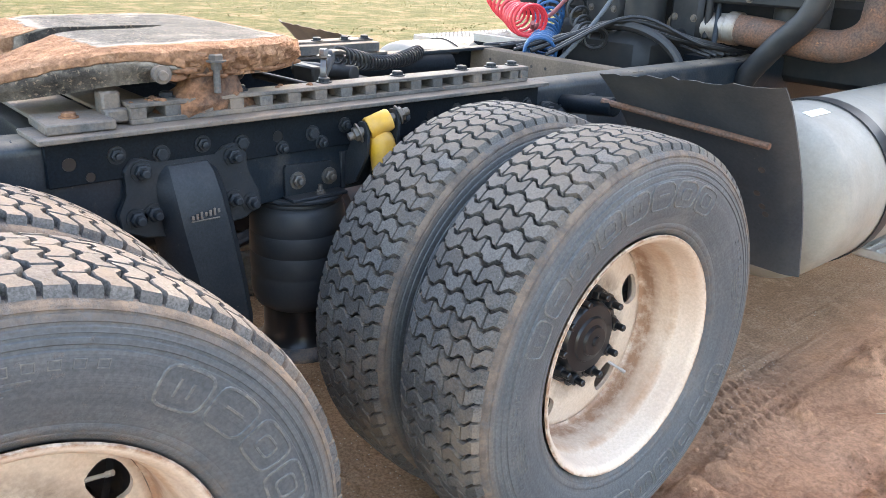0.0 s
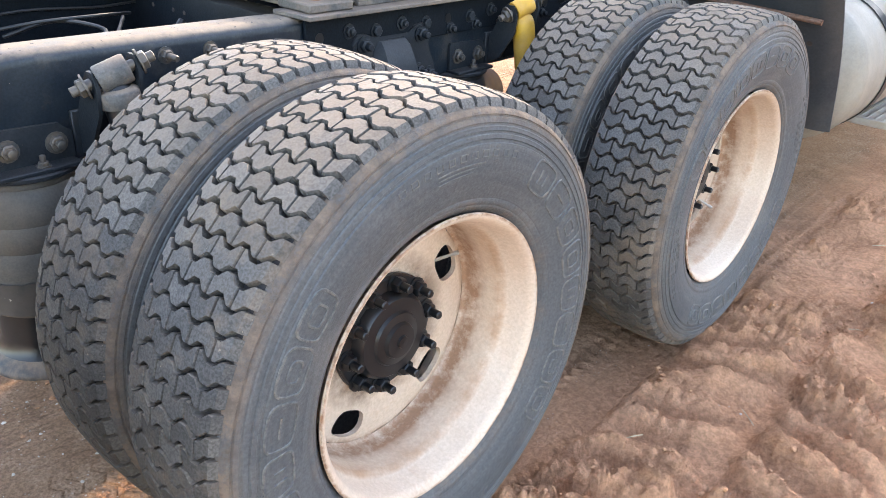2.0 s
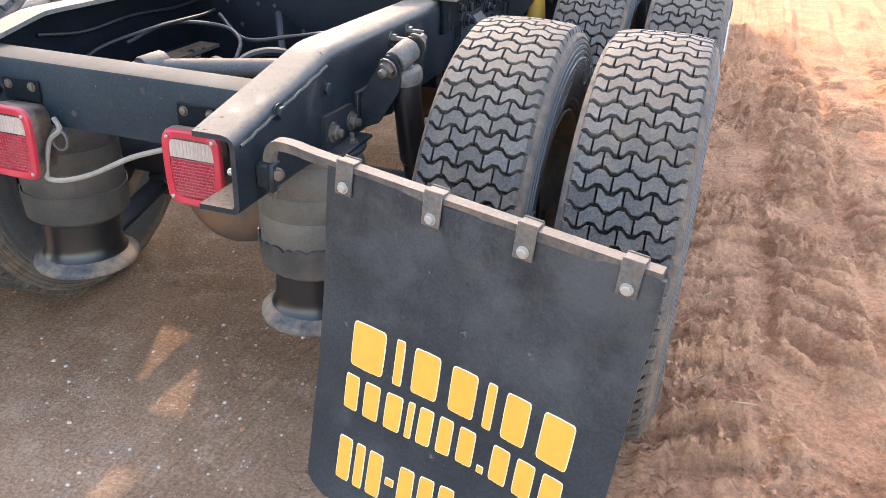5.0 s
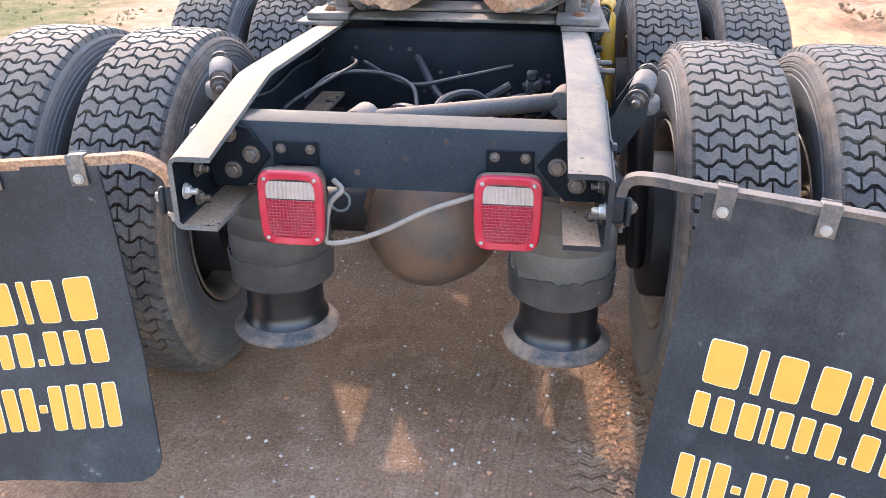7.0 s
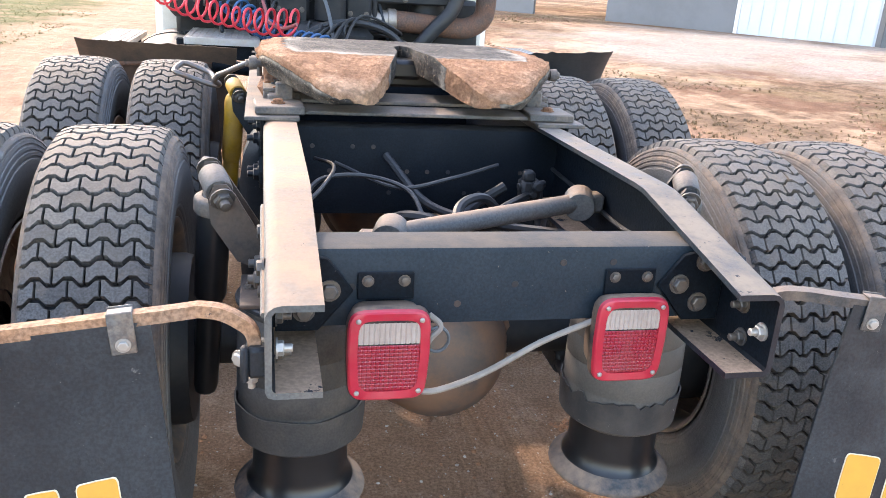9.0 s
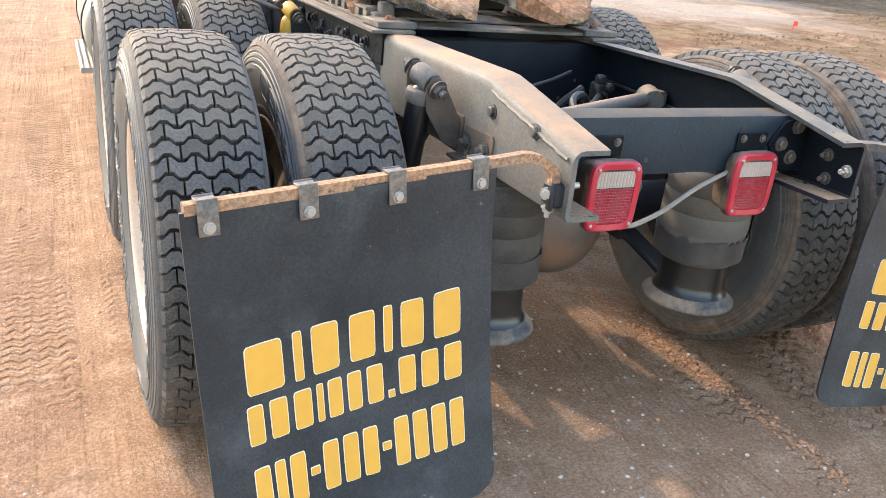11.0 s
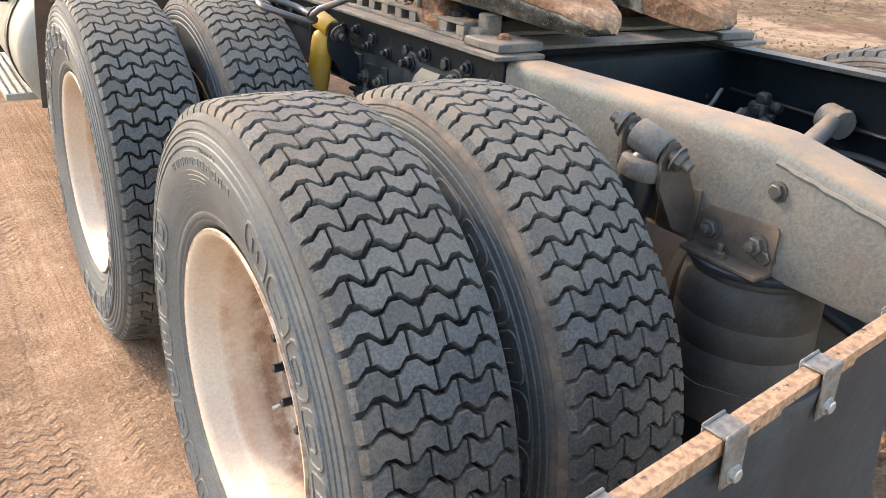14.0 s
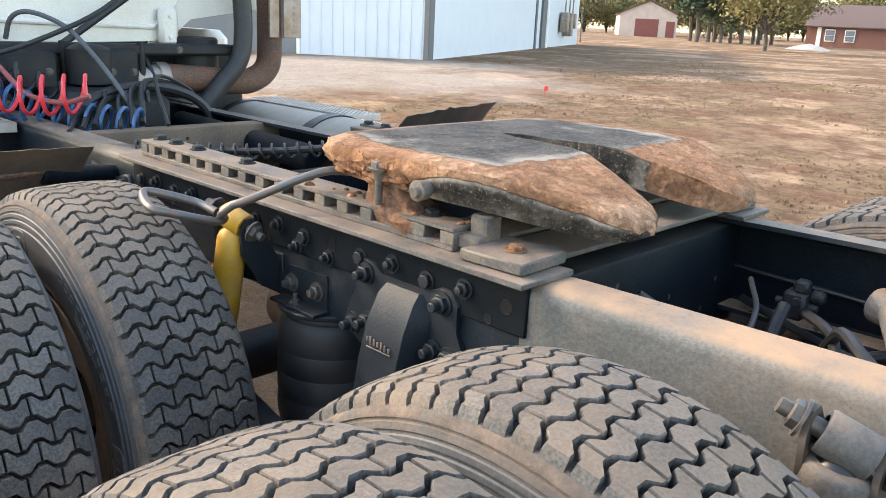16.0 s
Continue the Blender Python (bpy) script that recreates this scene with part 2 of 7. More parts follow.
M["wheel_inner"] = material("dark inner wheel paint", (0.10, 0.09, 0.08), 0.7, second=(0.05, 0.045, 0.042), scale=6, dust=0.5)
M["hub"] = material("black hub paint", (0.0050, 0.0062, 0.0080), 0.32, second=(0.011, 0.012, 0.014), scale=14, mix=0.7, dust=0.03, dust_color=(0.10, 0.075, 0.055))
M["frame"] = material("near-black frame paint", (0.0022, 0.0050, 0.0085), 0.55, second=(0.006, 0.009, 0.013), scale=6, mix=0.8, grain=0.3, grain_scale=170, dust=0.06, dust_color=(0.05, 0.043, 0.036), up=0.5, flecks=(((0.09, 0.075, 0.06), 75, 0.68),), bump=0.0006, bump_scale=110, spec=0.10)
M["rail"] = material("dusty black frame rail", (0.0060, 0.0115, 0.0185), 0.38, second=(0.017, 0.024, 0.031), scale=9, mix=0.7, grain=0.22, grain_scale=170, dust=0.16, dust_color=(0.20, 0.158, 0.120), dust_at=(0.52, 0.66), up=0.95, flecks=(((0.010, 0.015, 0.021), 40, 0.61), ((0.24, 0.185, 0.14), 95, 0.67)), bump=0.0008, bump_scale=110, spec=0.4)
# paler copy of rail: dust plus sun on the left side, both in colour
M["rail_dusty"] = material("dusty black frame rail paled for sun", (0.082, 0.087, 0.087), 0.55, second=(0.128, 0.126, 0.120), scale=4, mix=0.7, grain=0.16, grain_scale=150, dust=0.22, dust_color=(0.32, 0.208, 0.135), dust_at=(0.46, 0.70), up=0.95, flecks=(((0.024, 0.030, 0.035), 70, 0.655), ((0.31, 0.235, 0.17), 90, 0.665)), bump=0.0012, bump_scale=100, spec=0.25)
M["cross"] = material("slate black crossmember paint", (0.009, 0.017, 0.025), 0.45, second=(0.018, 0.027, 0.036), scale=4, mix=0.7, grain=0.15, grain_scale=190, dust=0.2, dust_color=(0.115, 0.094, 0.074), dust_at=(0.54, 0.66), up=0.9, flecks=(((0.16, 0.13, 0.10), 70, 0.66),), bump=0.0007, bump_scale=110, spec=0.16)
M["iron"] = material("dirty black cast iron", (0.0095, 0.0135, 0.0185), 0.5, second=(0.020, 0.024, 0.029), scale=8, mix=0.6, grain=0.18, grain_scale=180, dust=0.10, dust_color=(0.10, 0.078, 0.060), dust_at=(0.52, 0.66), up=0.2, flecks=(((0.16, 0.125, 0.09), 90, 0.675),), bump=0.0007, bump_scale=170, spec=0.28)
M["bolt"] = material("worn bolt steel", (0.055, 0.057, 0.060), 0.42, 0.3, second=(0.10, 0.075, 0.055), scale=40, mix=0.8, dust=0.35, dust_color=(0.22, 0.165, 0.12))
M["zinc"] = material("dull zinc bolt", (0.36, 0.345, 0.325), 0.45, 0.6, second=(0.4, 0.38, 0.34), scale=60)
M["mud"] = material("caked red mud", (0.24, 0.125, 0.075), 0.95, second=(0.13, 0.066, 0.040), scale=11, mix=0.95, grain=0.25, grain_scale=90, bump=0.006, bump_scale=55, spec=0.1)
M["mud_dark"] = material("dark red mud on iron", (0.19, 0.095, 0.055), 0.9, second=(0.07, 0.048, 0.040), scale=10, mix=0.95, grain=0.3, grain_scale=70, bump=0.008, bump_scale=45, spec=0.15)
M["plate"] = material("muddy steel slide", (0.085, 0.082, 0.080), 0.55, second=(0.040, 0.040, 0.042), scale=7, mix=0.8, grain=0.18, grain_scale=160, dust=0.42, dust_color=(0.30, 0.212, 0.150), dust_at=(0.46, 0.62), up=0.55, flecks=(((0.20, 0.10, 0.06), 34, 0.64),), bump=0.0018, bump_scale=90, spec=0.32)
M["bag"] = material("air spring rubber", (0.072, 0.068, 0.063), 0.62, second=(0.105, 0.093, 0.082), scale=4, mix=0.7, dust=0.45, dust_color=(0.20, 0.158, 0.120), dust_at=(0.45, 0.70), up=0.6, grain=0.10, grain_scale=220, bump=0.0004, bump_scale=160, spec=0.3)
M["bag_grimy"] = material("grimy air spring rubber", (0.030, 0.030, 0.031), 0.6, second=(0.052, 0.047, 0.043), scale=6, mix=0.8, dust=0.3, dust_color=(0.16, 0.125, 0.095), dust_at=(0.47, 0.70), up=0.8, grain=0.15, grain_scale=200, bump=0.0004, bump_scale=160, spec=0.3)
M["bag_dark"] = material("clean black air spring rubber", (0.016, 0.019, 0.023), 0.5, second=(0.030, 0.032, 0.035), scale=5, mix=0.7, dust=0.22, dust_color=(0.09, 0.075, 0.06), grain=0.10, grain_scale=200, spec=0.35)
M["flange_dust"] = material("dust lying on black steel", (0.29, 0.195, 0.132), 0.9, second=(0.20, 0.135, 0.092), scale=9, mix=0.8, grain=0.15, flecks=(((0.02, 0.022, 0.025), 13, 0.585), ((0.02, 0.022, 0.025), 40, 0.66)), bump=0.001, bump_scale=80, spec=0.1)
M["dust_cross"] = material("dust-coated crossmember", (0.155, 0.112, 0.080), 0.85, second=(0.10, 0.075, 0.057), scale=6, mix=0.8, grain=0.12, bump=0.0006, bump_scale=90, spec=0.15)
M["lip"] = material("scuffed black rubber", (0.022, 0.025, 0.028), 0.42, second=(0.055, 0.052, 0.05), scale=10, mix=0.8, dust=0.25, dust_color=(0.13, 0.10, 0.075), flecks=(((0.50, 0.46, 0.40), 22, 0.665),), bump=0.0012, bump_scale=40)
M["flange"] = material("chipped black flange with tan dust", (0.020, 0.026, 0.033), 0.6, second=(0.045, 0.050, 0.055), scale=7, mix=0.7, dust=0.75, dust_color=(0.30, 0.21, 0.15), dust_at=(0.38, 0.58), grain=0.15)
M["flap"] = material("black rubber flap", (0.010, 0.016, 0.022), 0.46, second=(0.021, 0.029, 0.036), scale=4, mix=0.9, dust=0.30, dust_color=(0.105, 0.112, 0.116), dust_at=(0.5, 0.66), grain=0.3, grain_scale=180, flecks=(((0.17, 0.165, 0.155), 85, 0.665), ((0.11, 0.115, 0.115), 17, 0.655)), bump=0.004, bump_scale=11)
M["bar"] = material("rusty flap bar", (0.33, 0.185, 0.110), 0.85, second=(0.25, 0.165, 0.115), scale=16, mix=0.9, grain=0.3, flecks=(((0.07, 0.058, 0.052), 26, 0.60), ((0.34, 0.135, 0.05), 34, 0.66)), bump=0.0014, bump_scale=120, spec=0.15)
M["clip"] = material("grey clip steel with rust", (0.115, 0.112, 0.108), 0.55, second=(0.17, 0.125, 0.095), scale=18, mix=0.8, grain=0.25, flecks=(((0.26, 0.12, 0.055), 40, 0.64),), bump=0.0008, bump_scale=120, spec=0.3)
M["yellow_paint"] = material("yellow shock paint", (0.50, 0.265, 0.016), 0.45, second=(0.34, 0.175, 0.020), scale=18, mix=0.7, dust=0.3)
M["letter"] = material("yellow print", (0.63, 0.325, 0.050), 0.5, second=(0.56, 0.290, 0.048), scale=20, mix=0.6, flecks=(((0.20, 0.13, 0.05), 80, 0.68),))
M["letter_edge"] = material("pale print edge", (0.72, 0.66, 0.5), 0.6, scale=30)
M["red_lens"] = material("red lens", (0.27, 0.010, 0.025), 0.25, second=(0.20, 0.008, 0.017), scale=12, mix=0.6, dust=0.15, dust_color=(0.30, 0.14, 0.12), coat=0.2)
M["red_rim"] = material("red lens border", (0.42, 0.014, 0.038), 0.3, scale=20, dust=0.15, dust_color=(0.32, 0.14, 0.12))
M["clear_lens"] = material("dusty clear lens", (0.36, 0.31, 0.28), 0.3, second=(0.28, 0.22, 0.19), scale=30, mix=0.6)
M["lamp_box"] = material("black lamp housing", (0.02, 0.02, 0.022), 0.5, dust=0.3, up=0.4, scale=20)
M["aluminium"] = material("dull aluminium tank", (0.27, 0.245, 0.210), 0.62, 0.10, second=(0.205, 0.180, 0.150), scale=4, mix=0.8, grain=0.05, dust=0.35, dust_color=(0.38, 0.31, 0.24), flecks=(((0.22, 0.18, 0.15), 30, 0.69),), bump=0.0006, bump_scale=40)
M["step"] = material("stamped aluminium", (0.40, 0.39, 0.37), 0.5, 0.4, second=(0.30, 0.26, 0.22), scale=12, dust=0.45, dust_color=(0.36, 0.28, 0.20))
M["fender"] = material("black plastic fender", (0.022, 0.027, 0.033), 0.55, second=(0.042, 0.045, 0.049), scale=3, mix=0.8, dust=0.3, dust_color=(0.12, 0.10, 0.082), grain=0.12, flecks=(((0.13, 0.11, 0.09), 70, 0.66),), bump=0.0012, bump_scale=30, spec=0.45)
M["fender_mud"] = material("mud-stained fender", (0.060, 0.044, 0.036), 0.7, second=(0.035, 0.031, 0.030), scale=5, mix=0.8, dust=0.5, dust_color=(0.2, 0.13, 0.085), grain=0.15)
M["cab_white"] = material("dirty white cab paint", (0.66, 0.64, 0.59), 0.4, second=(0.52, 0.48, 0.42), scale=3, mix=0.6, grain=0.05, spots=(0.28, 0.12, 0.05), spot_scale=7, spot_at=0.68)
M["dark"] = material("grimy machinery", (0.006, 0.008, 0.011), 0.55, second=(0.016, 0.018, 0.020), scale=8, mix=0.8, dust=0.14, dust_color=(0.08, 0.06, 0.048), spec=0.3)
M["rust_pipe"] = material("rusty exhaust", (0.13, 0.060, 0.034), 0.8, second=(0.07, 0.048, 0.040), scale=9, mix=0.9, grain=0.3, flecks=(((0.22, 0.10, 0.05), 30, 0.62),), bump=0.001, bump_scale=70)
M["steel_pipe"] = material("stained exhaust steel", (0.30, 0.27, 0.24), 0.5, 0.6, second=(0.2, 0.13, 0.09), scale=8, mix=0.9)
M["hose_red"] = material("red air hose", (0.62, 0.035, 0.05), 0.35, scale=30)
M["hose_dull"] = material("faded red hose", (0.26, 0.055, 0.06), 0.5, scale=30, dust=0.4, dust_color=(0.18, 0.12, 0.10))
M["hose_blue"] = material("blue air hose", (0.016, 0.080, 0.20), 0.35, scale=30)
M["hose_black"] = material("black hose", (0.008, 0.010, 0.013), 0.5, scale=30, dust=0.16, dust_color=(0.09, 0.07, 0.055))
M["hose_grey"] = material("grey braided hose", (0.075, 0.085, 0.095), 0.6, scale=60, grain=0.2)
M["chain"] = material("worn release handle steel", (0.10, 0.105, 0.11), 0.4, 0.5, second=(0.2, 0.12, 0.08), scale=25, mix=0.6)
M["strap"] = material("dirty grey strap", (0.24, 0.215, 0.19), 0.8, scale=30, dust=0.4, dust_color=(0.16, 0.12, 0.09))
M["siding"] = material("white metal siding", (0.56, 0.60, 0.65), 0.45, second=(0.51, 0.55, 0.60), scale=1.2, mix=0.6)
M["siding_grey"] = material("grey metal siding", (0.16, 0.165, 0.175), 0.5, scale=1.0)
M["trim"] = material("dark grey trim", (0.10, 0.105, 0.115), 0.5, scale=2)
M["concrete"] = material("pale concrete", (0.55, 0.53, 0.5), 0.9, scale=1.5, grain=0.1, grain_scale=30)
M["tan_siding"] = material("tan siding", (0.50, 0.40, 0.34), 0.7, scale=1)
M["door_red"] = material("red-brown door", (0.20, 0.06, 0.048), 0.6, scale=2)
M["brick_red"] = material("red brick", (0.17, 0.075, 0.058), 0.85, second=(0.12, 0.055, 0.045), scale=6, grain=0.3, grain_scale=20)
M["roof"] = material("brown shingle roof", (0.11, 0.075, 0.070), 0.9, scale=5, grain=0.25, grain_scale=15)
M["glass"] = material("dark window glass", (0.12, 0.15, 0.19), 0.1, scale=1)
M["white_paint"] = material("white trim paint", (0.8, 0.8, 0.78), 0.5, scale=2)
M["bark"] = material("grey bark", (0.085, 0.070, 0.060), 0.9, second=(0.05, 0.040, 0.034), scale=3, grain=0.3, grain_scale=20)
M["gravel"] = material("grey gravel", (0.33, 0.31, 0.29), 0.95, second=(0.22, 0.20, 0.18), scale=3, grain=0.3, grain_scale=14)
M["leaf_green"] = material("dark cedar leaves", (0.030, 0.058, 0.026), 0.7, second=(0.016, 0.032, 0.016), scale=0.5, mix=1.0)
M["leaf_autumn"] = material("autumn leaves", (0.25, 0.205, 0.085), 0.7, second=(0.13, 0.13, 0.05), scale=0.4, mix=1.0)
M["leaf_dull"] = material("dull far leaves", (0.20, 0.16, 0.07), 0.8, second=(0.12, 0.12, 0.05), scale=0.15, mix=1.0)
M["pebble"] = material("pale pebble", (0.60, 0.555, 0.50), 0.8, second=(0.42, 0.36, 0.30), scale=14, mix=0.8, spec=0.2)
M["flag"] = material("red marker flag", (0.8, 0.03, 0.03), 0.5)
M["straw"] = material("dry grass", (0.29, 0.205, 0.125), 0.9, second=(0.15, 0.105, 0.066), scale=1.5, mix=0.9, spec=0.1)
M["grass_green"] = material("yellow-green grass", (0.20, 0.18, 0.085), 0.9, second=(0.15, 0.14, 0.06), scale=1.5, mix=0.9, spec=0.1)
M["stalk"] = material("pale dry stalk", (0.50, 0.40, 0.27), 0.8, scale=20, spec=0.2)
M["clod"] = material("soil clod", (0.46, 0.245, 0.145), 0.95, second=(0.34, 0.175, 0.102), scale=9, grain=0.2, bump=0.003, bump_scale=90, spec=0.05)


def ground_material():
    m = bpy.data.materials.new("sandy ground")
    m.use_nodes = True
    nt = m.node_tree
    n, l = nt.nodes, nt.links
    b = n["Principled BSDF"]
    b.inputs["Roughness"].default_value = 0.95
    b.inputs["Specular IOR Level"].default_value = 0.06
    tc = n.new("ShaderNodeTexCoord").outputs["Object"]
    sep = n.new("ShaderNodeSeparateXYZ")
    l.new(tc, sep.inputs[0])
    X, Y = sep.outputs["X"], sep.outputs["Y"]

    def math2(op, a, c):
        q = n.new("ShaderNodeMath")
        q.operation = op
        for sock, v in zip(q.inputs, (a, c)):
            if isinstance(v, (int, float)):
                sock.default_value = v
            else:
                l.new(v, sock)
        return q.outputs[0]

    def tex(sc, detail=6.0, rough=0.6, vec=tc):
        t = n.new("ShaderNodeTexNoise")
        t.inputs["Scale"].default_value, t.inputs["Detail"].default_value, t.inputs["Roughness"].default_value = sc, detail, rough
        l.new(vec, t.inputs["Vector"])
        return t.outputs["Fac"]

    def ramp(src, lo, hi):
        r = n.new("ShaderNodeMapRange")
        r.inputs["From Min"].default_value, r.inputs["From Max"].default_value = lo, hi
        l.new(src, r.inputs["Value"])
        return r.outputs["Result"]

    def blend(a, c, fac, mode="MIX"):
        q = n.new("ShaderNodeMix")
        q.data_type, q.blend_type = "RGBA", mode
        for sock, v in ((q.inputs[6], a), (q.inputs[7], c)):
            if isinstance(v, tuple):
                sock.default_value = (*v, 1)
            else:
                l.new(v, sock)
        if isinstance(fac, (int, float)):
            q.inputs[0].default_value = fac
        else:
            l.new(fac, q.inputs[0])
        return q.outputs[2]

    sand = blend((0.388, 0.240, 0.158), (0.300, 0.182, 0.118), ramp(tex(1.7, 10, 0.72), 0.41, 0.60))
    sand = blend(sand, (0.44, 0.290, 0.202), math2("MULTIPLY", ramp(tex(8.0, 8, 0.7), 0.5, 0.62), 0.8))
    sand = blend(sand, blend((0.7, 0.7, 0.7), (1.15, 1.15, 1.15), ramp(tex(100, 6, 0.75), 0.41, 0.59)), 1.0, "MULTIPLY")
    # pebbles
    vor = n.new("ShaderNodeTexVoronoi")
    vor.inputs["Scale"].default_value = 55
    l.new(tc, vor.inputs["Vector"])
    peb = math2("MULTIPLY", ramp(vor.outputs["Distance"], 0.17, 0.11), ramp(tex(2.2, 6, 0.7), 0.46, 0.56))
    sand = blend(sand, (0.62, 0.57, 0.51), math2("MULTIPLY", peb, 0.75))
    # turned soil beside the truck on its right side
    wob = math2("MULTIPLY", math2("SUBTRACT", tex(2.0), 0.5), 0.7)
    xs = math2("ADD", X, wob)
    soil_f = math2("MULTIPLY", ramp(xs, 0.92, 1.2), ramp(xs, 4.4, 3.4))
    soil = blend((0.61, 0.322, 0.192), (0.47, 0.240, 0.140), ramp(tex(3.0, 8, 0.65), 0.40, 0.62))
    soil = blend(soil, blend((0.78, 0.78, 0.78), (1.14, 1.14, 1.14), ramp(tex(60, 8, 0.8), 0.42, 0.58)), 1.0, "MULTIPLY")
    sand = blend(sand, soil, soil_f)
    # dry grass far to the right, greener grass far to the left
    dry = blend((0.225, 0.146, 0.091), (0.095, 0.062, 0.040), ramp(tex(3.2, 10, 0.84), 0.42, 0.58))
    dry = blend(dry, (0.165, 0.082, 0.052), math2("MULTIPLY", ramp(tex(0.55, 6, 0.65), 0.50, 0.60), 0.6))
    dry = blend(dry, (0.38, 0.250, 0.165), math2("MULTIPLY", ramp(tex(0.30, 6, 0.68), 0.505, 0.57), ramp(tex(2.6, 8, 0.8), 0.40, 0.54)))
    dry = blend(dry, (0.20, 0.17, 0.07), math2("MULTIPLY", ramp(tex(0.5, 6), 0.56, 0.7), 0.4))
    green = blend((0.105, 0.104, 0.040), (0.068, 0.074, 0.028), ramp(tex(0.8, 10, 0.8), 0.42, 0.58))
    green = blend(green, (0.145, 0.122, 0.062), ramp(tex(6, 10, 0.8), 0.46, 0.6))
    w2 = math2("MULTIPLY", math2("SUBTRACT", tex(0.45), 0.5), 5.0)
    right_f = math2("MULTIPLY", ramp(math2("ADD", X, w2), 3.2, 4.6), math2("ADD", 0.8, math2("MULTIPLY", 0.2, ramp(tex(1.1, 8, 0.7), 0.38, 0.55))))
    left_f = math2("MULTIPLY", ramp(math2("ADD", X, w2), -4.2, -5.4), math2("ADD", 0.3, math2("MULTIPLY", 0.7, ramp(tex(1.6, 8, 0.7), 0.3, 0.5))))
    col = blend(sand, dry, right_f)
    col = blend(col, green, left_f)
    # pale gravel in front of the barn
    gx, gy = math2("SUBTRACT", X, 9.5), math2("SUBTRACT", Y, 13.5)
    gd = math2("ADD", math2("MULTIPLY", gx, gx), math2("MULTIPLY", gy, gy))
    gravel = blend((0.50, 0.45, 0.40), (0.34, 0.29, 0.25), ramp(tex(14, 6, 0.8), 0.4, 0.6))
    col = blend(col, gravel, math2("MULTIPLY", ramp(math2("ADD", gd, math2("MULTIPLY", w2, 14.0)), 30.0, 8.0), 0.55))
    l.new(col, b.inputs["Base Color"])
    # tyre prints: bands along the truck's way with rows of zigzag lugs
    drift = math2("MULTIPLY", math2("SUBTRACT", tex(0.35, 2), 0.5), 0.5)
    xd = math2("ADD", X, drift)
    zig = math2("PINGPONG", xd, 0.0275)
    row = math2("FRACT", math2("DIVIDE", math2("ADD", math2("ADD", Y, math2("MULTIPLY", zig, 0.75)), math2("MULTIPLY", math2("SUBTRACT", tex(3.0, 2), 0.5), 0.05)), 0.050), 0.0)
    lug = math2("MULTIPLY", ramp(row, 0.30, 0.48), ramp(row, 0.98, 0.84))
    col_ = math2("FRACT", math2("DIVIDE", math2("ADD", xd, 20.04), 0.335), 0.0)
    inband = math2("MULTIPLY", math2("MULTIPLY", ramp(col_, 0.08, 0.14), ramp(col_, 0.80, 0.74)), ramp(tex(1.1, 5, 0.65), 0.44, 0.56))
    zone = math2("MAXIMUM", math2("MULTIPLY", ramp(X, -1.15, -1.35), ramp(X, -4.6, -3.6)), math2("MULTIPLY", math2("MULTIPLY", ramp(X, 0.35, 0.5), ramp(X, 1.75, 1.4)), ramp(Y, 2.6, 1.6)))
    streak = n.new("ShaderNodeTexNoise")
    streak.inputs["Scale"].default_value, streak.inputs["Detail"].default_value = 1.0, 5.0
    stretch = n.new("ShaderNodeMapping")
    stretch.inputs["Scale"].default_value = (30.0, 1.0, 1.0)
    l.new(tc, stretch.inputs["Vector"])
    l.new(stretch.outputs[0], streak.inputs["Vector"])
    near = math2("MULTIPLY", ramp(X, 2.2, 1.4), ramp(X, -6.5, -5.0))
    h = math2("ADD", math2("MULTIPLY", math2("MULTIPLY", lug, inband), math2("MULTIPLY", zone, 0.75)), math2("MULTIPLY", math2("MULTIPLY", streak.outputs["Fac"], near), 1.1))
    lines = math2("MULTIPLY", math2("MULTIPLY", ramp(math2("PINGPONG", xd, 0.0215), 0.004, 0.013), math2("MULTIPLY", ramp(xd, 0.10, 0.14), ramp(xd, 0.45, 0.41))), math2("MULTIPLY", ramp(Y, 1.2, 0.4), ramp(tex(1.3, 4, 0.6), 0.36, 0.5)))
    h = math2("ADD", h, math2("MULTIPLY", lines, 0.55))
    rough_f = math2("ADD", 0.9, math2("MULTIPLY", soil_f, 0.5))
    h = math2("ADD", h, math2("MULTIPLY", tex(22, 8, 0.72), math2("MULTIPLY", rough_f, 1.1)))
    h = math2("ADD", h, math2("MULTIPLY", tex(120, 6, 0.7), 0.5))
    bp = n.new("ShaderNodeBump")
    bp.inputs["Strength"].default_value, bp.inputs["Distance"].default_value = 1.0, 0.02
    l.new(h, bp.inputs["Height"])
    l.new(bp.outputs[0], b.inputs["Normal"])
    return m


M["ground"] = ground_material()

# ---- mesh helpers ----


def finish(bm, name, mat, sharp=38.0):
    bmesh.ops.recalc_face_normals(bm, faces=bm.faces)
    me = bpy.data.meshes.new(name)
    bm.to_mesh(me)
    bm.free()
    for p in me.polygons:
        p.use_smooth = True
    me.set_sharp_from_angle(angle=radians(sharp))
    for q in mat if isinstance(mat, (list, tuple)) else (mat,):
        me.materials.append(M[q])
    return me


def part(name, bm, mat, parent=None, label="", sharp=38.0):
    """Links a bmesh as one mesh object under its thing or part."""
    ob = new(name, finish(bm, name, mat, sharp))
    if parent is not None:
        ob.parent = parent
    if label:
        ob["label"] = label
    return ob


def again(ob, name, m, parent):
    """Another object on the same mesh."""
    o = new(name, ob.data)
    o.parent = parent
    o.matrix_basis = m
    return o


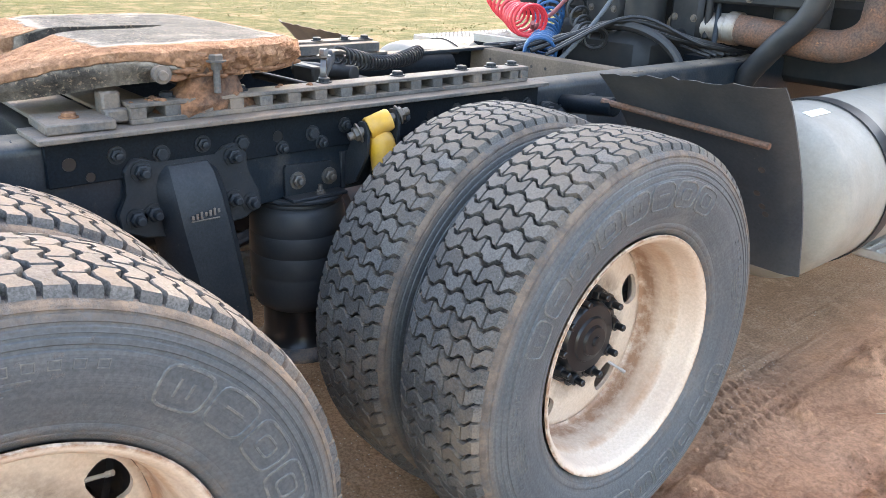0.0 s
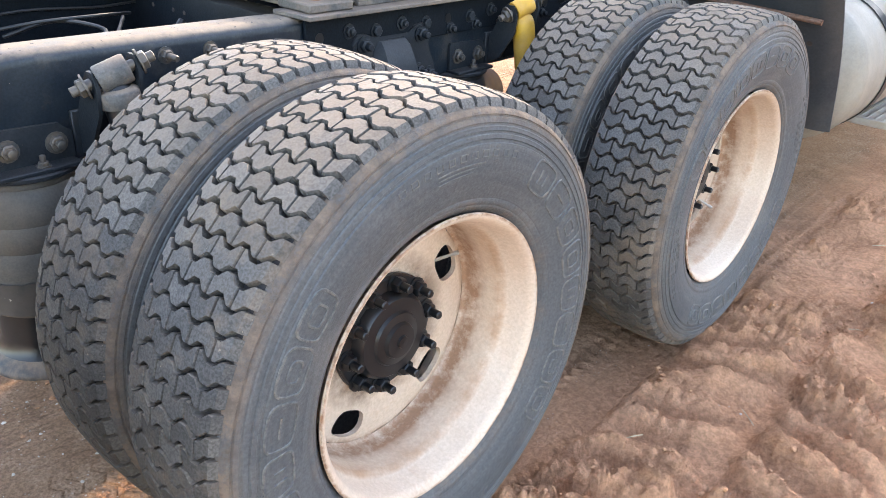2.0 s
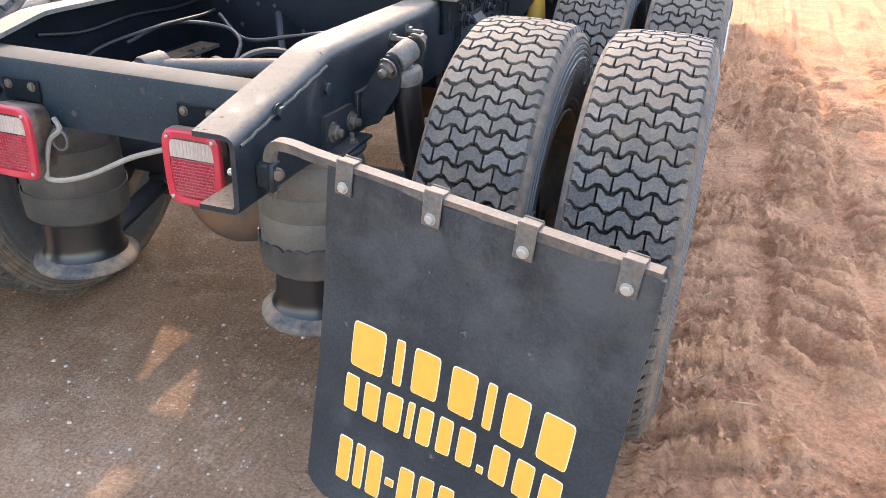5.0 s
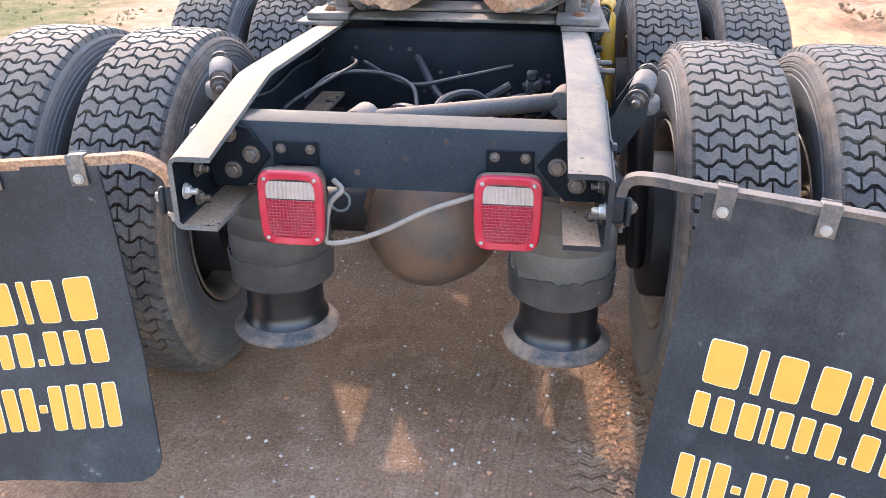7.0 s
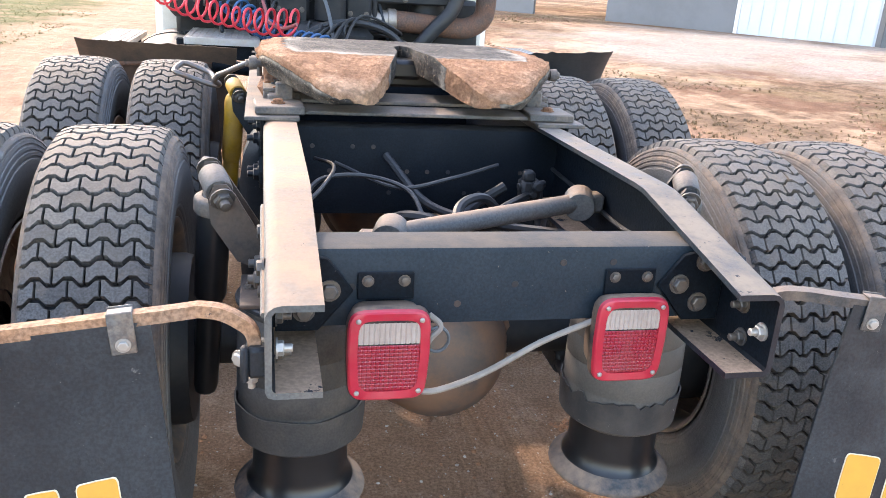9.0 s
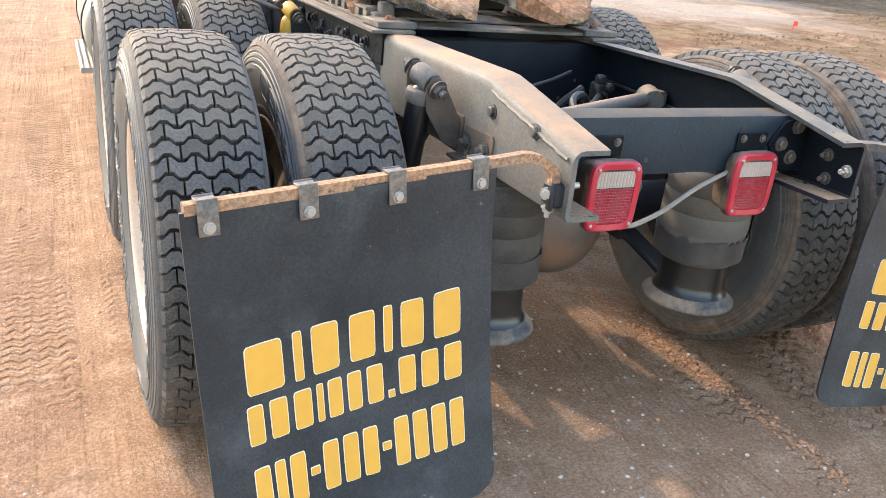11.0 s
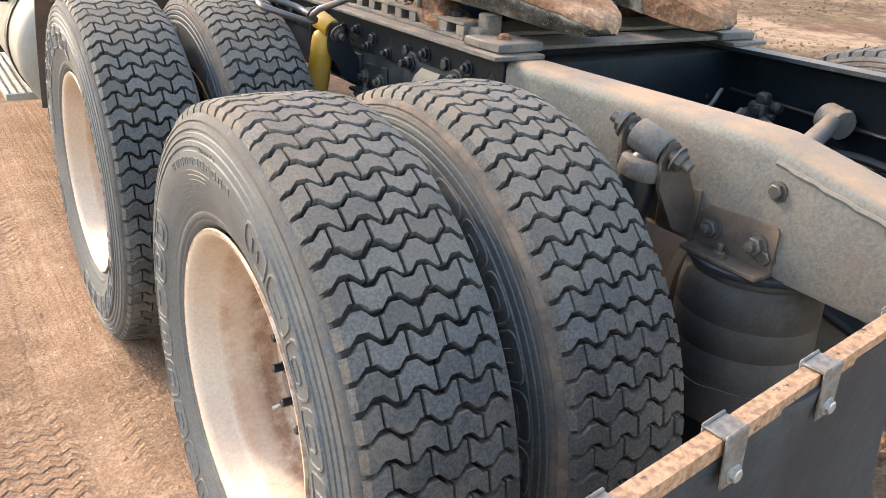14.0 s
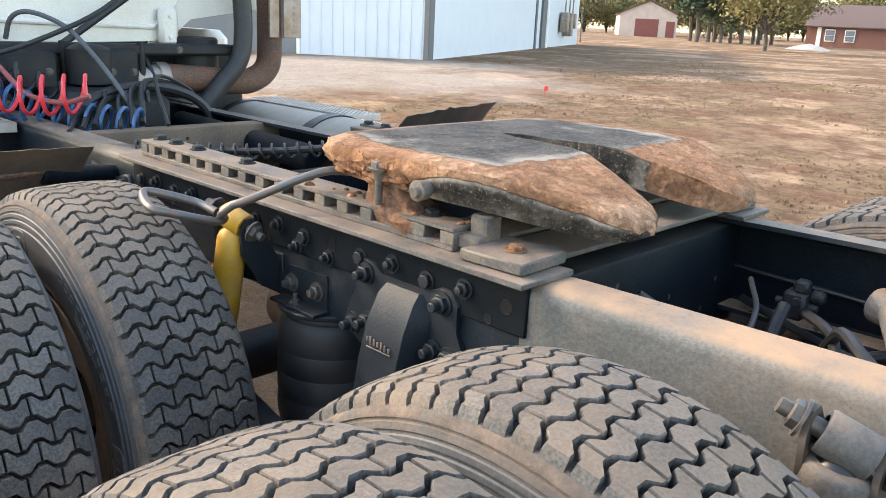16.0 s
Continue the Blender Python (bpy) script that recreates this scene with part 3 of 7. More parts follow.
def box(bm, c, s, chamfer=0.004, rot=None, mat=0):
    """A box with chamfered edges about the centre c, of the full size s, turned by rot (a 3x3 or 4x4 matrix)."""
    hx, hy, hz = (v / 2 for v in s)
    k = min(chamfer, hx * 0.8, hy * 0.8, hz * 0.8)
    r = (rot or Matrix()).to_3x3()
    c = Vector(c)
    ids = {}
    for sx in (-1, 1):
        for sy in (-1, 1):
            for sz in (-1, 1):
                for a, p in enumerate(((hx, hy - k, hz - k), (hx - k, hy, hz - k), (hx - k, hy - k, hz))):
                    ids[sx, sy, sz, a] = bm.verts.new(c + r @ Vector((sx * p[0], sy * p[1], sz * p[2])))

    def face(*vs):
        f = bm.faces.new([ids[v] for v in vs])
        f.material_index = mat

    for e in (-1, 1):
        face((e, -1, -1, 0), (e, 1, -1, 0), (e, 1, 1, 0), (e, -1, 1, 0))
        face((-1, e, -1, 1), (1, e, -1, 1), (1, e, 1, 1), (-1, e, 1, 1))
        face((-1, -1, e, 2), (1, -1, e, 2), (1, 1, e, 2), (-1, 1, e, 2))
        for f in (-1, 1):
            face((-1, e, f, 1), (1, e, f, 1), (1, e, f, 2), (-1, e, f, 2))
            face((e, -1, f, 0), (e, 1, f, 0), (e, 1, f, 2), (e, -1, f, 2))
            face((e, f, -1, 0), (e, f, 1, 0), (e, f, 1, 1), (e, f, -1, 1))
    for sx in (-1, 1):
        for sy in (-1, 1):
            for sz in (-1, 1):
                face((sx, sy, sz, 0), (sx, sy, sz, 1), (sx, sy, sz, 2))
    return bm


def frame_axes(way):
    way = Vector(way).normalized()
    a = way.cross(Vector((0, 0, 1)) if abs(way.z) < 0.9 else Vector((1, 0, 0))).normalized()
    return a, way.cross(a), way


def lathe(bm, profile, origin=(0, 0, 0), axis=(1, 0, 0), seg=32, mat=0, mats=None, caps=False):
    """Turns (along, radius) rows about an axis."""
    a, b, w = frame_axes(axis)
    o = Vector(origin)
    rings = []
    for d, r in profile:
        rings.append([bm.verts.new(o + w * d + (a * math.cos(t) + b * math.sin(t)) * max(r, 1e-4)) for t in (2 * math.pi * i / seg for i in range(seg))])
    for k, (p, q) in enumerate(zip(rings, rings[1:])):
        for i in range(seg):
            f = bm.faces.new((p[i], p[(i + 1) % seg], q[(i + 1) % seg], q[i]))
            f.material_index = mats[k] if mats else mat
    if caps:
        for ring in (rings[0], rings[-1]):
            f = bm.faces.new(ring)
            f.material_index = mat
    return bm


def rod(bm, p, q, r, r2=None, seg=12, mat=0):
    p, q = Vector(p), Vector(q)
    r2 = r if r2 is None else r2
    d = (q - p).length
    e = min(r, r2, d / 4) * 0.15
    return lathe(bm, [(0, r - e), (e, r), (d - e, r2), (d, r2 - e)], p, q - p, seg, mat, caps=True)


def hexbolt(bm, c, way, r=0.014, h=0.011, washer=True, shank=0.0, mat=0):
    """A bolt head on its washer that stands out along way, with a stub of thread where given."""
    c, way = Vector(c), Vector(way).normalized()
    if washer:
        lathe(bm, [(0, r * 1.35), (h * 0.25, r * 1.35)], c, way, 14, mat, caps=True)
    lathe(bm, [(h * 0.2, r), (h * 0.9, r), (h * 1.05, r * 0.82)], c, way, 6, mat, caps=True)
    if shank:
        lathe(bm, [(h, r * 0.55), (h + shank * 0.9, r * 0.55), (h + shank, r * 0.42)], c, way, 10, mat, caps=True)
    return bm


def sweep(bm, pts, r, seg=8, closed=False, mat=0, section=None):
    """A tube, or a bar of the given section rows (u, v), along a row of points."""
    pts = [Vector(p) for p in pts]
    n = len(pts)
    sec = section or [(r * math.cos(2 * math.pi * i / seg), r * math.sin(2 * math.pi * i / seg)) for i in range(seg)]
    tang = []
    for i in range(n):
        a, b = (pts[i - 1], pts[(i + 1) % n]) if closed else (pts[max(i - 1, 0)], pts[min(i + 1, n - 1)])
        tang.append((b - a).normalized())
    u = frame_axes(tang[0])[0]
    rings = []
    for p, t in zip(pts, tang):
        u = (u - t * u.dot(t)).normalized()
        v = t.cross(u)
        rings.append([bm.verts.new(p + u * x + v * y) for x, y in sec])
    k = len(sec)
    for i in range(n if closed else n - 1):
        p, q = rings[i], rings[(i + 1) % n]
        for j in range(k):
            bm.faces.new((p[j], p[(j + 1) % k], q[(j + 1) % k], q[j])).material_index = mat
    if not closed:
        bm.faces.new(rings[0]).material_index = mat
        bm.faces.new(rings[-1]).material_index = mat
    return bm


def smooth_path(pts, steps=8):
    """A Catmull-Rom line through the points."""
    p = [Vector(q) for q in pts]
    p = [p[0] * 2 - p[1], *p, p[-1] * 2 - p[-2]]
    out = []
    for i in range(1, len(p) - 2):
        for s in range(steps):
            t = s / steps
            out.append(0.5 * ((2 * p[i]) + (p[i + 1] - p[i - 1]) * t + (2 * p[i - 1] - 5 * p[i] + 4 * p[i + 1] - p[i + 2]) * t * t
                              + (3 * p[i] - p[i - 1] - 3 * p[i + 1] + p[i + 2]) * t * t * t))
    out.append(p[-2])
    return out


def coil(a, b, radius, turns, per=14, sag=0.0):
    """The points of a helix from a to b that sags between them."""
    a, b = Vector(a), Vector(b)
    u, v, w = frame_axes(b - a)
    n = int(turns * per)
    out = []
    for i in range(n + 1):
        t = i / n
        g = 2 * math.pi * turns * t
        c = a.lerp(b, t) - Vector((0, 0, sag * 4 * t * (1 - t)))
        wob = 1 + 0.12 * math.sin(t * 9)
        out.append(c + (u * math.cos(g) + v * math.sin(g)) * radius * wob)
    return out


def prism(bm, outline, way, mat=0):
    """A plate: a closed outline of 3D points, thickened along way."""
    way = Vector(way)
    a = [bm.verts.new(Vector(p)) for p in outline]
    b = [bm.verts.new(Vector(p) + way) for p in outline]
    n = len(a)
    bm.faces.new(a).material_index = mat
    bm.faces.new(list(reversed(b))).material_index = mat
    for i in range(n):
        bm.faces.new((a[i], a[(i + 1) % n], b[(i + 1) % n], b[i])).material_index = mat
    return bm


def bevel_all(bm, w=0.004, seg=1):
    bmesh.ops.bevel(bm, geom=list(bm.edges), offset=w, segments=seg, affect="EDGES", clamp_overlap=True)
    return bm

# ---- ground ----


def smooth(a, b, v):
    t = min(max((v - a) / (b - a), 0.0), 1.0)
    return t * t * (3 - 2 * t)


def ground_height(x, y):
    z = -0.02 - 0.045 * smooth(-1.2, -1.5, x)
    z += 0.40 * smooth(6.0, 19.0, 0.68 * x + 0.73 * y) * smooth(1.0, 5.0, x)
    far = max(abs(x), abs(y))
    near = smooth(14, 7, far)
    if near > 0:
        soil = smooth(1.06, 1.30, x + 0.10 * noise.noise((x * 1.7, y * 1.7, 3.0))) * smooth(5.0, 3.6, x)
        lump = noise.fractal((x * 5.5, y * 5.5, 0.3), 0.9, 2.1, 5)
        z += near * 0.006 * lump
        if soil > 0:
            # cleated ruts across the soil, broken into crumbs
            sway = noise.noise((x * 1.1, y * 1.1, 6.0))
            mound = noise.noise(((x * 0.8 + y * 0.45) * 4.2 + sway, (y * 0.8 - x * 0.45) * 7.5 + sway, 4.0))
            crumb = noise.fractal((x * 21, y * 21, 2.0), 0.7, 2.1, 4)
            clump = noise.fractal((x * 46, y * 46, 7.0), 0.6, 2.1, 2)
            broken = smooth(-0.2, 0.3, noise.noise((x * 2.6, y * 2.6, 9.0)))
            # bars of the cleats, in bands along the way, set off from band to band
            band = (x - 1.16 + 0.05 * noise.noise((y * 0.9, 2.0, 7.0))) / 0.37
            k = math.floor(band)
            f = band - k
            lean = (0.38, -0.30, 0.30, -0.34)[int(k) % 4]
            way = 0.93 * y - lean * x + 0.06 * sway + 0.055 * noise.noise((x * 3.2, y * 3.2, 11.0)) + 0.020 * noise.noise((x * 9, y * 9, 21.0)) + 0.06 * k
            c = math.sin(way / (0.150 if k < 2 else 0.115) * 2 * math.pi)
            bar = smooth(-0.75, 0.65, c) * smooth(0.0, 0.16, f) * smooth(1.0, 0.82, f) * smooth(-0.30, 0.25, noise.noise((x * 2.6, y * 2.6, 15.0)) + 0.35 * noise.noise((x * 8, y * 8, 18.0)))
            z += near * soil * (0.062 * bar * (1 + 0.25 * crumb) + 0.030 * mound + 0.008 * lump + (0.35 + 1.0 * broken) * (0.0135 * crumb + 0.0130 * max(-0.35, clump)) - 0.012)
        # the tread's print pressed flat behind and between the wheels
        print_f = smooth(0.955, 0.985, x) * smooth(1.225, 1.195, x) * smooth(2.9, 2.3, y)
        if print_f > 0:
            w = abs(((x - 0.96) / 0.0575) % 1.0 * 2 - 1) * 0.022
            q = ((y + w + 0.012 * noise.noise((x * 4, y * 4, 1.0))) / 0.047) % 1.0
            z = z * (1 - 0.6 * print_f) + print_f * (-0.028 + 0.020 * smooth(0.25, 0.42, q) * smooth(1.0, 0.85, q) * smooth(-0.35, 0.2, noise.noise((x * 3, y * 3, 5.0))))
        # ruts pressed along the way of the wheels on the left
        z -= near * 0.018 * smooth(-1.2, -1.45, x) * max(0.0, math.sin((x + 0.12 * noise.noise((y * 0.3, 1.0, 0.0))) * 9.0))
    if far > 20:
        z += 0.25 * noise.noise((x * 0.02, y * 0.02, 5.0)) * smooth(30, 90, far)
    return z


def ground_axis(cuts, far):
    """Grid lines in stretches of (end, step), growing outwards to far."""
    v, g0 = [cuts[0][0]], cuts[1][1]
    for end, step in cuts[1:]:
        k = max(1, int(round((end - v[-1]) / step)))
        a = v[-1]
        v += [a + (end - a) * (i + 1) / k for i in range(k)]
    g = cuts[-1][1]
    while v[-1] < far:
        g *= 1.16
        v.append(v[-1] + g)
    g = g0
    while v[0] > -far:
        g *= 1.16
        v.insert(0, v[0] - g)
    return v


def build_ground():
    xs, ys = ground_axis(((-3.4, 0), (0.94, 0.034), (2.0, 0.0080), (2.8, 0.018), (4.2, 0.035)), 900), ground_axis(((-2.2, 0), (-0.9, 0.034), (-0.3, 0.016), (2.6, 0.0092), (4.6, 0.022)), 900)
    verts = [(x, y, ground_height(x, y)) for y in ys for x in xs]
    w = len(xs)
    faces = [(j * w + i, j * w + i + 1, (j + 1) * w + i + 1, (j + 1) * w + i) for j in range(len(ys) - 1) for i in range(w - 1)]
    me = bpy.data.meshes.new("ground")
    me.from_pydata(verts, [], faces)
    for p in me.polygons:
        p.use_smooth = True
    me.materials.append(M["ground"])
    return tagged(new("ground", me), "sandy dirt yard with tyre prints, clods and dry grass", "ground", kind="structure")


build_ground()

# ---- the truck ----
truck = tagged(new("semi_truck"), "parked semi truck tractor with dusty black frame and dual tyres", "truck")
truck.empty_display_size = 0.2
AXLE_Z, REAR, FRONT = 0.497, 0.0, 1.327


def build_tyre(parent, name="tyre"):
    """A traction tyre about the x axis, its outside towards +x; tread of staggered stepped blocks between wavy grooves."""
    bm = bmesh.new()
    prof = [(0.092, 0.290), (0.108, 0.303), (0.117, 0.312), (0.1195, 0.3165), (0.1195, 0.3185), (0.1225, 0.322), (0.1245, 0.330), (0.1240, 0.3325), (0.126, 0.338), (0.133, 0.362), (0.1375, 0.383), (0.1395, 0.398), (0.1405, 0.41),
            (0.1405, 0.425), (0.1395, 0.4365), (0.1365, 0.4380), (0.1360, 0.4430), (0.138, 0.4450), (0.1370, 0.4520), (0.1345, 0.4535), (0.1340, 0.4570), (0.1358, 0.4585), (0.1345, 0.4655), (0.1320, 0.4670), (0.1314, 0.4705), (0.1330, 0.4725),
            (0.1305, 0.4805), (0.1280, 0.4815), (0.1275, 0.4845), (0.1290, 0.4860), (0.1265, 0.4915), (0.121, 0.4955), (0.113, 0.4985), (0.104, 0.5000)]
    full = [*prof, *((-d, r) for d, r in reversed(prof))]
    k = len(prof)
    # the bands under the tread blocks are darker than the blocks
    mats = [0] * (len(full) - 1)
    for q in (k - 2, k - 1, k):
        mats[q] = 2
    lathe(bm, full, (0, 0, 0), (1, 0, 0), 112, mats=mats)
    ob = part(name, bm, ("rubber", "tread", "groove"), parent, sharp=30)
    bm = bmesh.new()
    rows, cols, wid, r0, r1 = 82, 4, 0.226, 0.500, 0.5215
    pitch, gap, amp = 2 * math.pi / rows, 0.0082, 0.0068
    cell = wid / cols
    breaks = [-wid / 2 + cell * (i + q) for i in range(-1, cols + 1) for q in (0.14, 0.36, 0.64, 0.86)]

    def wave(u):
        """The stepped wave of the cross grooves, in metres round the tyre."""
        p = ((u + wid / 2) / cell) % 1.0
        w = 4 * p - 1 if p < 0.5 else 3 - 4 * p
        return amp * max(-1.0, min(1.0, w * 2.2))

    def at(u, v, r):
        a = v / 0.52
        rr = r - 0.006 * (2 * u / wid) ** 2 - (0.004 * smooth(0.088, 0.115, abs(u)))
        return Vector((u, rr * math.cos(a), rr * math.sin(a)))

    for row in range(rows):
        if row % 2:
            cuts = [-wid / 2 + cell * i for i in range(cols + 1)]
        else:
            cuts = [-wid / 2] + [-wid / 2 + cell * (i + 0.5) for i in range(cols)] + [wid / 2]
        v0 = (row * pitch) * 0.52
        v1 = v0 + pitch * 0.52
        for a, b in zip(cuts, cuts[1:]):
            ends = (a == -wid / 2, b == wid / 2)
            ua, ub = a + (0 if ends[0] else 0.0017), b - (0 if ends[1] else 0.0017)
            us = [ua, *(q for q in breaks if ua + 0.003 < q < ub - 0.003), ub]
            j1, j2 = random.uniform(-0.0012, 0.0012), random.uniform(-0.0012, 0.0012)
            ring = [(u, v0 + wave(u) + gap / 2 + j1) for u in us] + [(u, v1 + wave(u) - gap / 2 + j2) for u in reversed(us)]
            cu, cv = sum(p[0] for p in ring) / len(ring), sum(p[1] for p in ring) / len(ring)
            flare = 1.09 if ends[0] or ends[1] else 1.0
            drop = random.uniform(-0.0012, 0.0006)
            lay = []
            for ku, kv, r in ((flare, 1.04, r0 - 0.014), (1.0 + (flare - 1) * 0.35, 1.0, r1 - 0.0060), (0.99, 0.975, r1 - 0.0018), (0.955, 0.915, r1)):
                lay.append([bm.verts.new(at(u * ku if flare > 1 and ku > 1 and abs(u) > wid / 2 - 0.001 else cu + (u - cu) * min(ku, 1.0), cv + (v - cv) * kv, r + drop)) for u, v in ring])
            m = len(ring)
            for p, q in zip(lay, lay[1:]):
                for i in range(m):
                    j = (i + 1) % m
                    bm.faces.new((p[i], p[j], q[j], q[i]))
            top, h = lay[-1], len(us)
            for i in range(h - 1):
                bm.faces.new((top[i], top[i + 1], top[m - 2 - i], top[m - 1 - i]))
    tagged(part("tread_block", bm, "tread", parent, "dusty stepped tread blocks", sharp=30), kind="stuff")
    bm = bmesh.new()

    def skin(r):
        for (xa, ra), (xb, rb) in zip(prof, prof[1:]):
            if ra <= r <= rb:
                return xa + (xb - xa) * (r - ra) / max(rb - ra, 1e-6)
        return 0.13

    def ridge(c, path, w, h=0.0022, closed=True):
        """A raised line on the sidewall along path, points of (round, out) about the angle c."""
        r_ = 0.402
        n_ = len(path)
        rows_ = []
        for i in range(n_):
            p0, p1 = path[i - 1 if closed or i else i], path[(i + 1) % n_ if closed or i < n_ - 1 else i]
            d = Vector((p1[0] - p0[0], p1[1] - p0[1])).normalized()
            nx_, ny_ = -d.y * w, d.x * w
            line = []
            for k_, up in ((-1, -0.001), (-0.55, h), (0.55, h), (1, -0.001)):
                e, f = path[i][0] + nx_ * k_, path[i][1] + ny_ * k_
                rr = r_ + f
                line.append(bm.verts.new((skin(rr) + up, rr * math.sin(c + e / r_), rr * math.cos(c + e / r_))))
            rows_.append(line)
        for i in range(n_ if closed else n_ - 1):
            p, q = rows_[i], rows_[(i + 1) % n_]
            for j in range(3):
                bm.faces.new((p[j], p[j + 1], q[j + 1], q[j]))

    # raised plain shapes along the sidewall, where a maker's mark stands
    for half in (0, 180):
        for i in range(8):
            a = radians(half + 46 - i * 13.0)
            rect = []
            for q in range(20):
                g = 2 * math.pi * q / 20
                rect.append((math.copysign(abs(math.cos(g)) ** 0.5, math.cos(g)) * 0.040, math.copysign(abs(math.sin(g)) ** 0.5, math.sin(g)) * 0.031))
            ridge(a, rect, 0.0030)
            if i % 4 < 2:
                ridge(a, [(e * 0.45, f * (0.40 if i % 4 else 0.5)) for e, f in rect], 0.0026)
            elif i % 4 == 2:
                ridge(a, [(e, 0.004) for e in (-0.018, -0.006, 0.006, 0.018)], 0.0028, 0.0022, False)
            else:
                ridge(a, [(0.010, e) for e in (-0.012, 0.0, 0.012)], 0.0028, 0.0022, False)
                ridge(a, [(-0.012, e) for e in (-0.014, 0.0, 0.014)], 0.0028, 0.0022, False)
        for i in range(11):
            a = radians(half + 118 - i * 4.0)
            ridge(a, [(-0.007, 0.012), (0.007, 0.012), (0.007, 0.024), (-0.007, 0.024)], 0.0016, 0.0012)
        for i in range(3):
            ridge(radians(half + 98), [(e, 0.002 - 0.008 * i) for e in (-0.06, -0.03, 0.0, 0.03, 0.06 - 0.02 * i)], 0.0018, 0.0012, False)
    tagged(part("sidewall_mark", bm, "mark", parent, "worn raised shapes on the sidewall", sharp=30), kind="stuff")
    return ob


def wheel_disc(bm, x, r_in, r_out, hole_r, holes, hw, hh, dish, mat=0):
    """A ring-shaped disc with rounded hand holes, made sector by sector."""
    n = 20
    for k in range(holes):
        a0 = 2 * math.pi * k / holes
        span = 2 * math.pi / holes
        outer, inner = [], []
        for i in range(n):
            g = 2 * math.pi * i / n + math.pi / n
            cx, cy = math.cos(g), math.sin(g)
            m = max(abs(cx), abs(cy))
            a = a0 + span / 2 * cx / m
            r = (r_in + r_out) / 2 + (r_out - r_in) / 2 * cy / m
            outer.append((a, r))
            q = 0.72
            inner.append((a0 + math.copysign(abs(cx) ** q, cx) * hw / 2 / hole_r, hole_r + math.copysign(abs(cy) ** q, cy) * hh / 2))

        def put(a, r, dx=0.0):
            t = (r - r_in) / (r_out - r_in)
            return bm.verts.new((x + dish * math.sin(t * math.pi) + dx, r * math.cos(a), r * math.sin(a)))

        vo = [put(a, r) for a, r in outer]
        vi = [put(a, r) for a, r in inner]
        vb = [put(a, r, -0.012) for a, r in inner]
        for i in range(n):
            j = (i + 1) % n
            bm.faces.new((vo[i], vo[j], vi[j], vi[i])).material_index = mat
            bm.faces.new((vi[i], vi[j], vb[j], vb[i])).material_index = mat
    bmesh.ops.remove_doubles(bm, verts=bm.verts, dist=0.0004)
    return bm


def build_wheel(outer):
    """A dual wheel about the x axis: steel rim with its tyre, hub and nuts as pieces. outer: dished in, else dished out."""
    bm = bmesh.new()
    d = -0.050 if outer else 0.06
    wheel_disc(bm, d, 0.10, 0.250, 0.205, 5, 0.085, 0.062, 0.006 if outer else -0.006)
    lathe(bm, [(0.102, 0.285), (0.109, 0.296), (0.1155, 0.3025), (0.1195, 0.3005), (0.1185, 0.294), (0.113, 0.288), (0.104, 0.281), (0.066, 0.2775), (0.058, 0.270),
               (0.040, 0.262), (-0.005, 0.2595), (-0.018, 0.258), (-0.026, 0.2665), (-0.075, 0.270), (-0.104, 0.281), (-0.113, 0.288), (-0.1185, 0.294), (-0.1195, 0.3005), (-0.1155, 0.3025), (-0.109, 0.296), (-0.102, 0.285)],
          (0, 0, 0), (1, 0, 0), 64)
    lathe(bm, [(-0.016, 0.2585), (d + 0.012, 0.2580), (d + 0.004, 0.2555), (d, 0.250)], (0, 0, 0), (1, 0, 0), 64)
    # inner wheels get a much darker paint than the outer ones
    ob = part("wheel", bm, "wheel" if outer else "wheel_inner", truck, "cream-painted steel disc wheel with dirt and rust runs" if outer else "dark inner dual wheel", sharp=50)
    build_tyre(ob)
    if outer:
        bm = bmesh.new()
        lathe(bm, [(d - 0.004, 0.128), (d + 0.012, 0.128), (d + 0.016, 0.124), (d + 0.017, 0.098), (d + 0.034, 0.092), (d + 0.040, 0.086), (d + 0.041, 0.060), (d + 0.047, 0.056), (d + 0.050, 0.040), (d + 0.058, 0.036), (d + 0.059, 0.014), (d + 0.064, 0.012), (d + 0.065, 0.0)],
              (0, 0, 0), (1, 0, 0), 40)
        part("hub", bm, "hub", ob, "black hub cover")
        for i in range(10):
            a = 2 * math.pi * i / 10 + 0.3
            c = Vector((d + 0.014, 0.1110 * math.cos(a), 0.1110 * math.sin(a)))
            bm = bmesh.new()
            hexbolt(bm, c, (1, 0, 0), 0.0165, 0.022, True, 0.024)
            part("lug_nut", bm, "hub", ob)
        bm = bmesh.new()
        a = radians(-62)
        p = Vector((d + 0.004, 0.185 * math.cos(a), 0.185 * math.sin(a)))
        rod(bm, p, p + Vector((0.03, 0.03 * math.cos(a), 0.03 * math.sin(a))), 0.004, 0.0035, 8)
        rod(bm, p + Vector((0.028, 0.028 * math.cos(a), 0.028 * math.sin(a))), p + Vector((0.038, 0.038 * math.cos(a), 0.038 * math.sin(a))), 0.005, 0.005, 8)
        part("valve_stem", bm, "zinc", ob)
    return ob


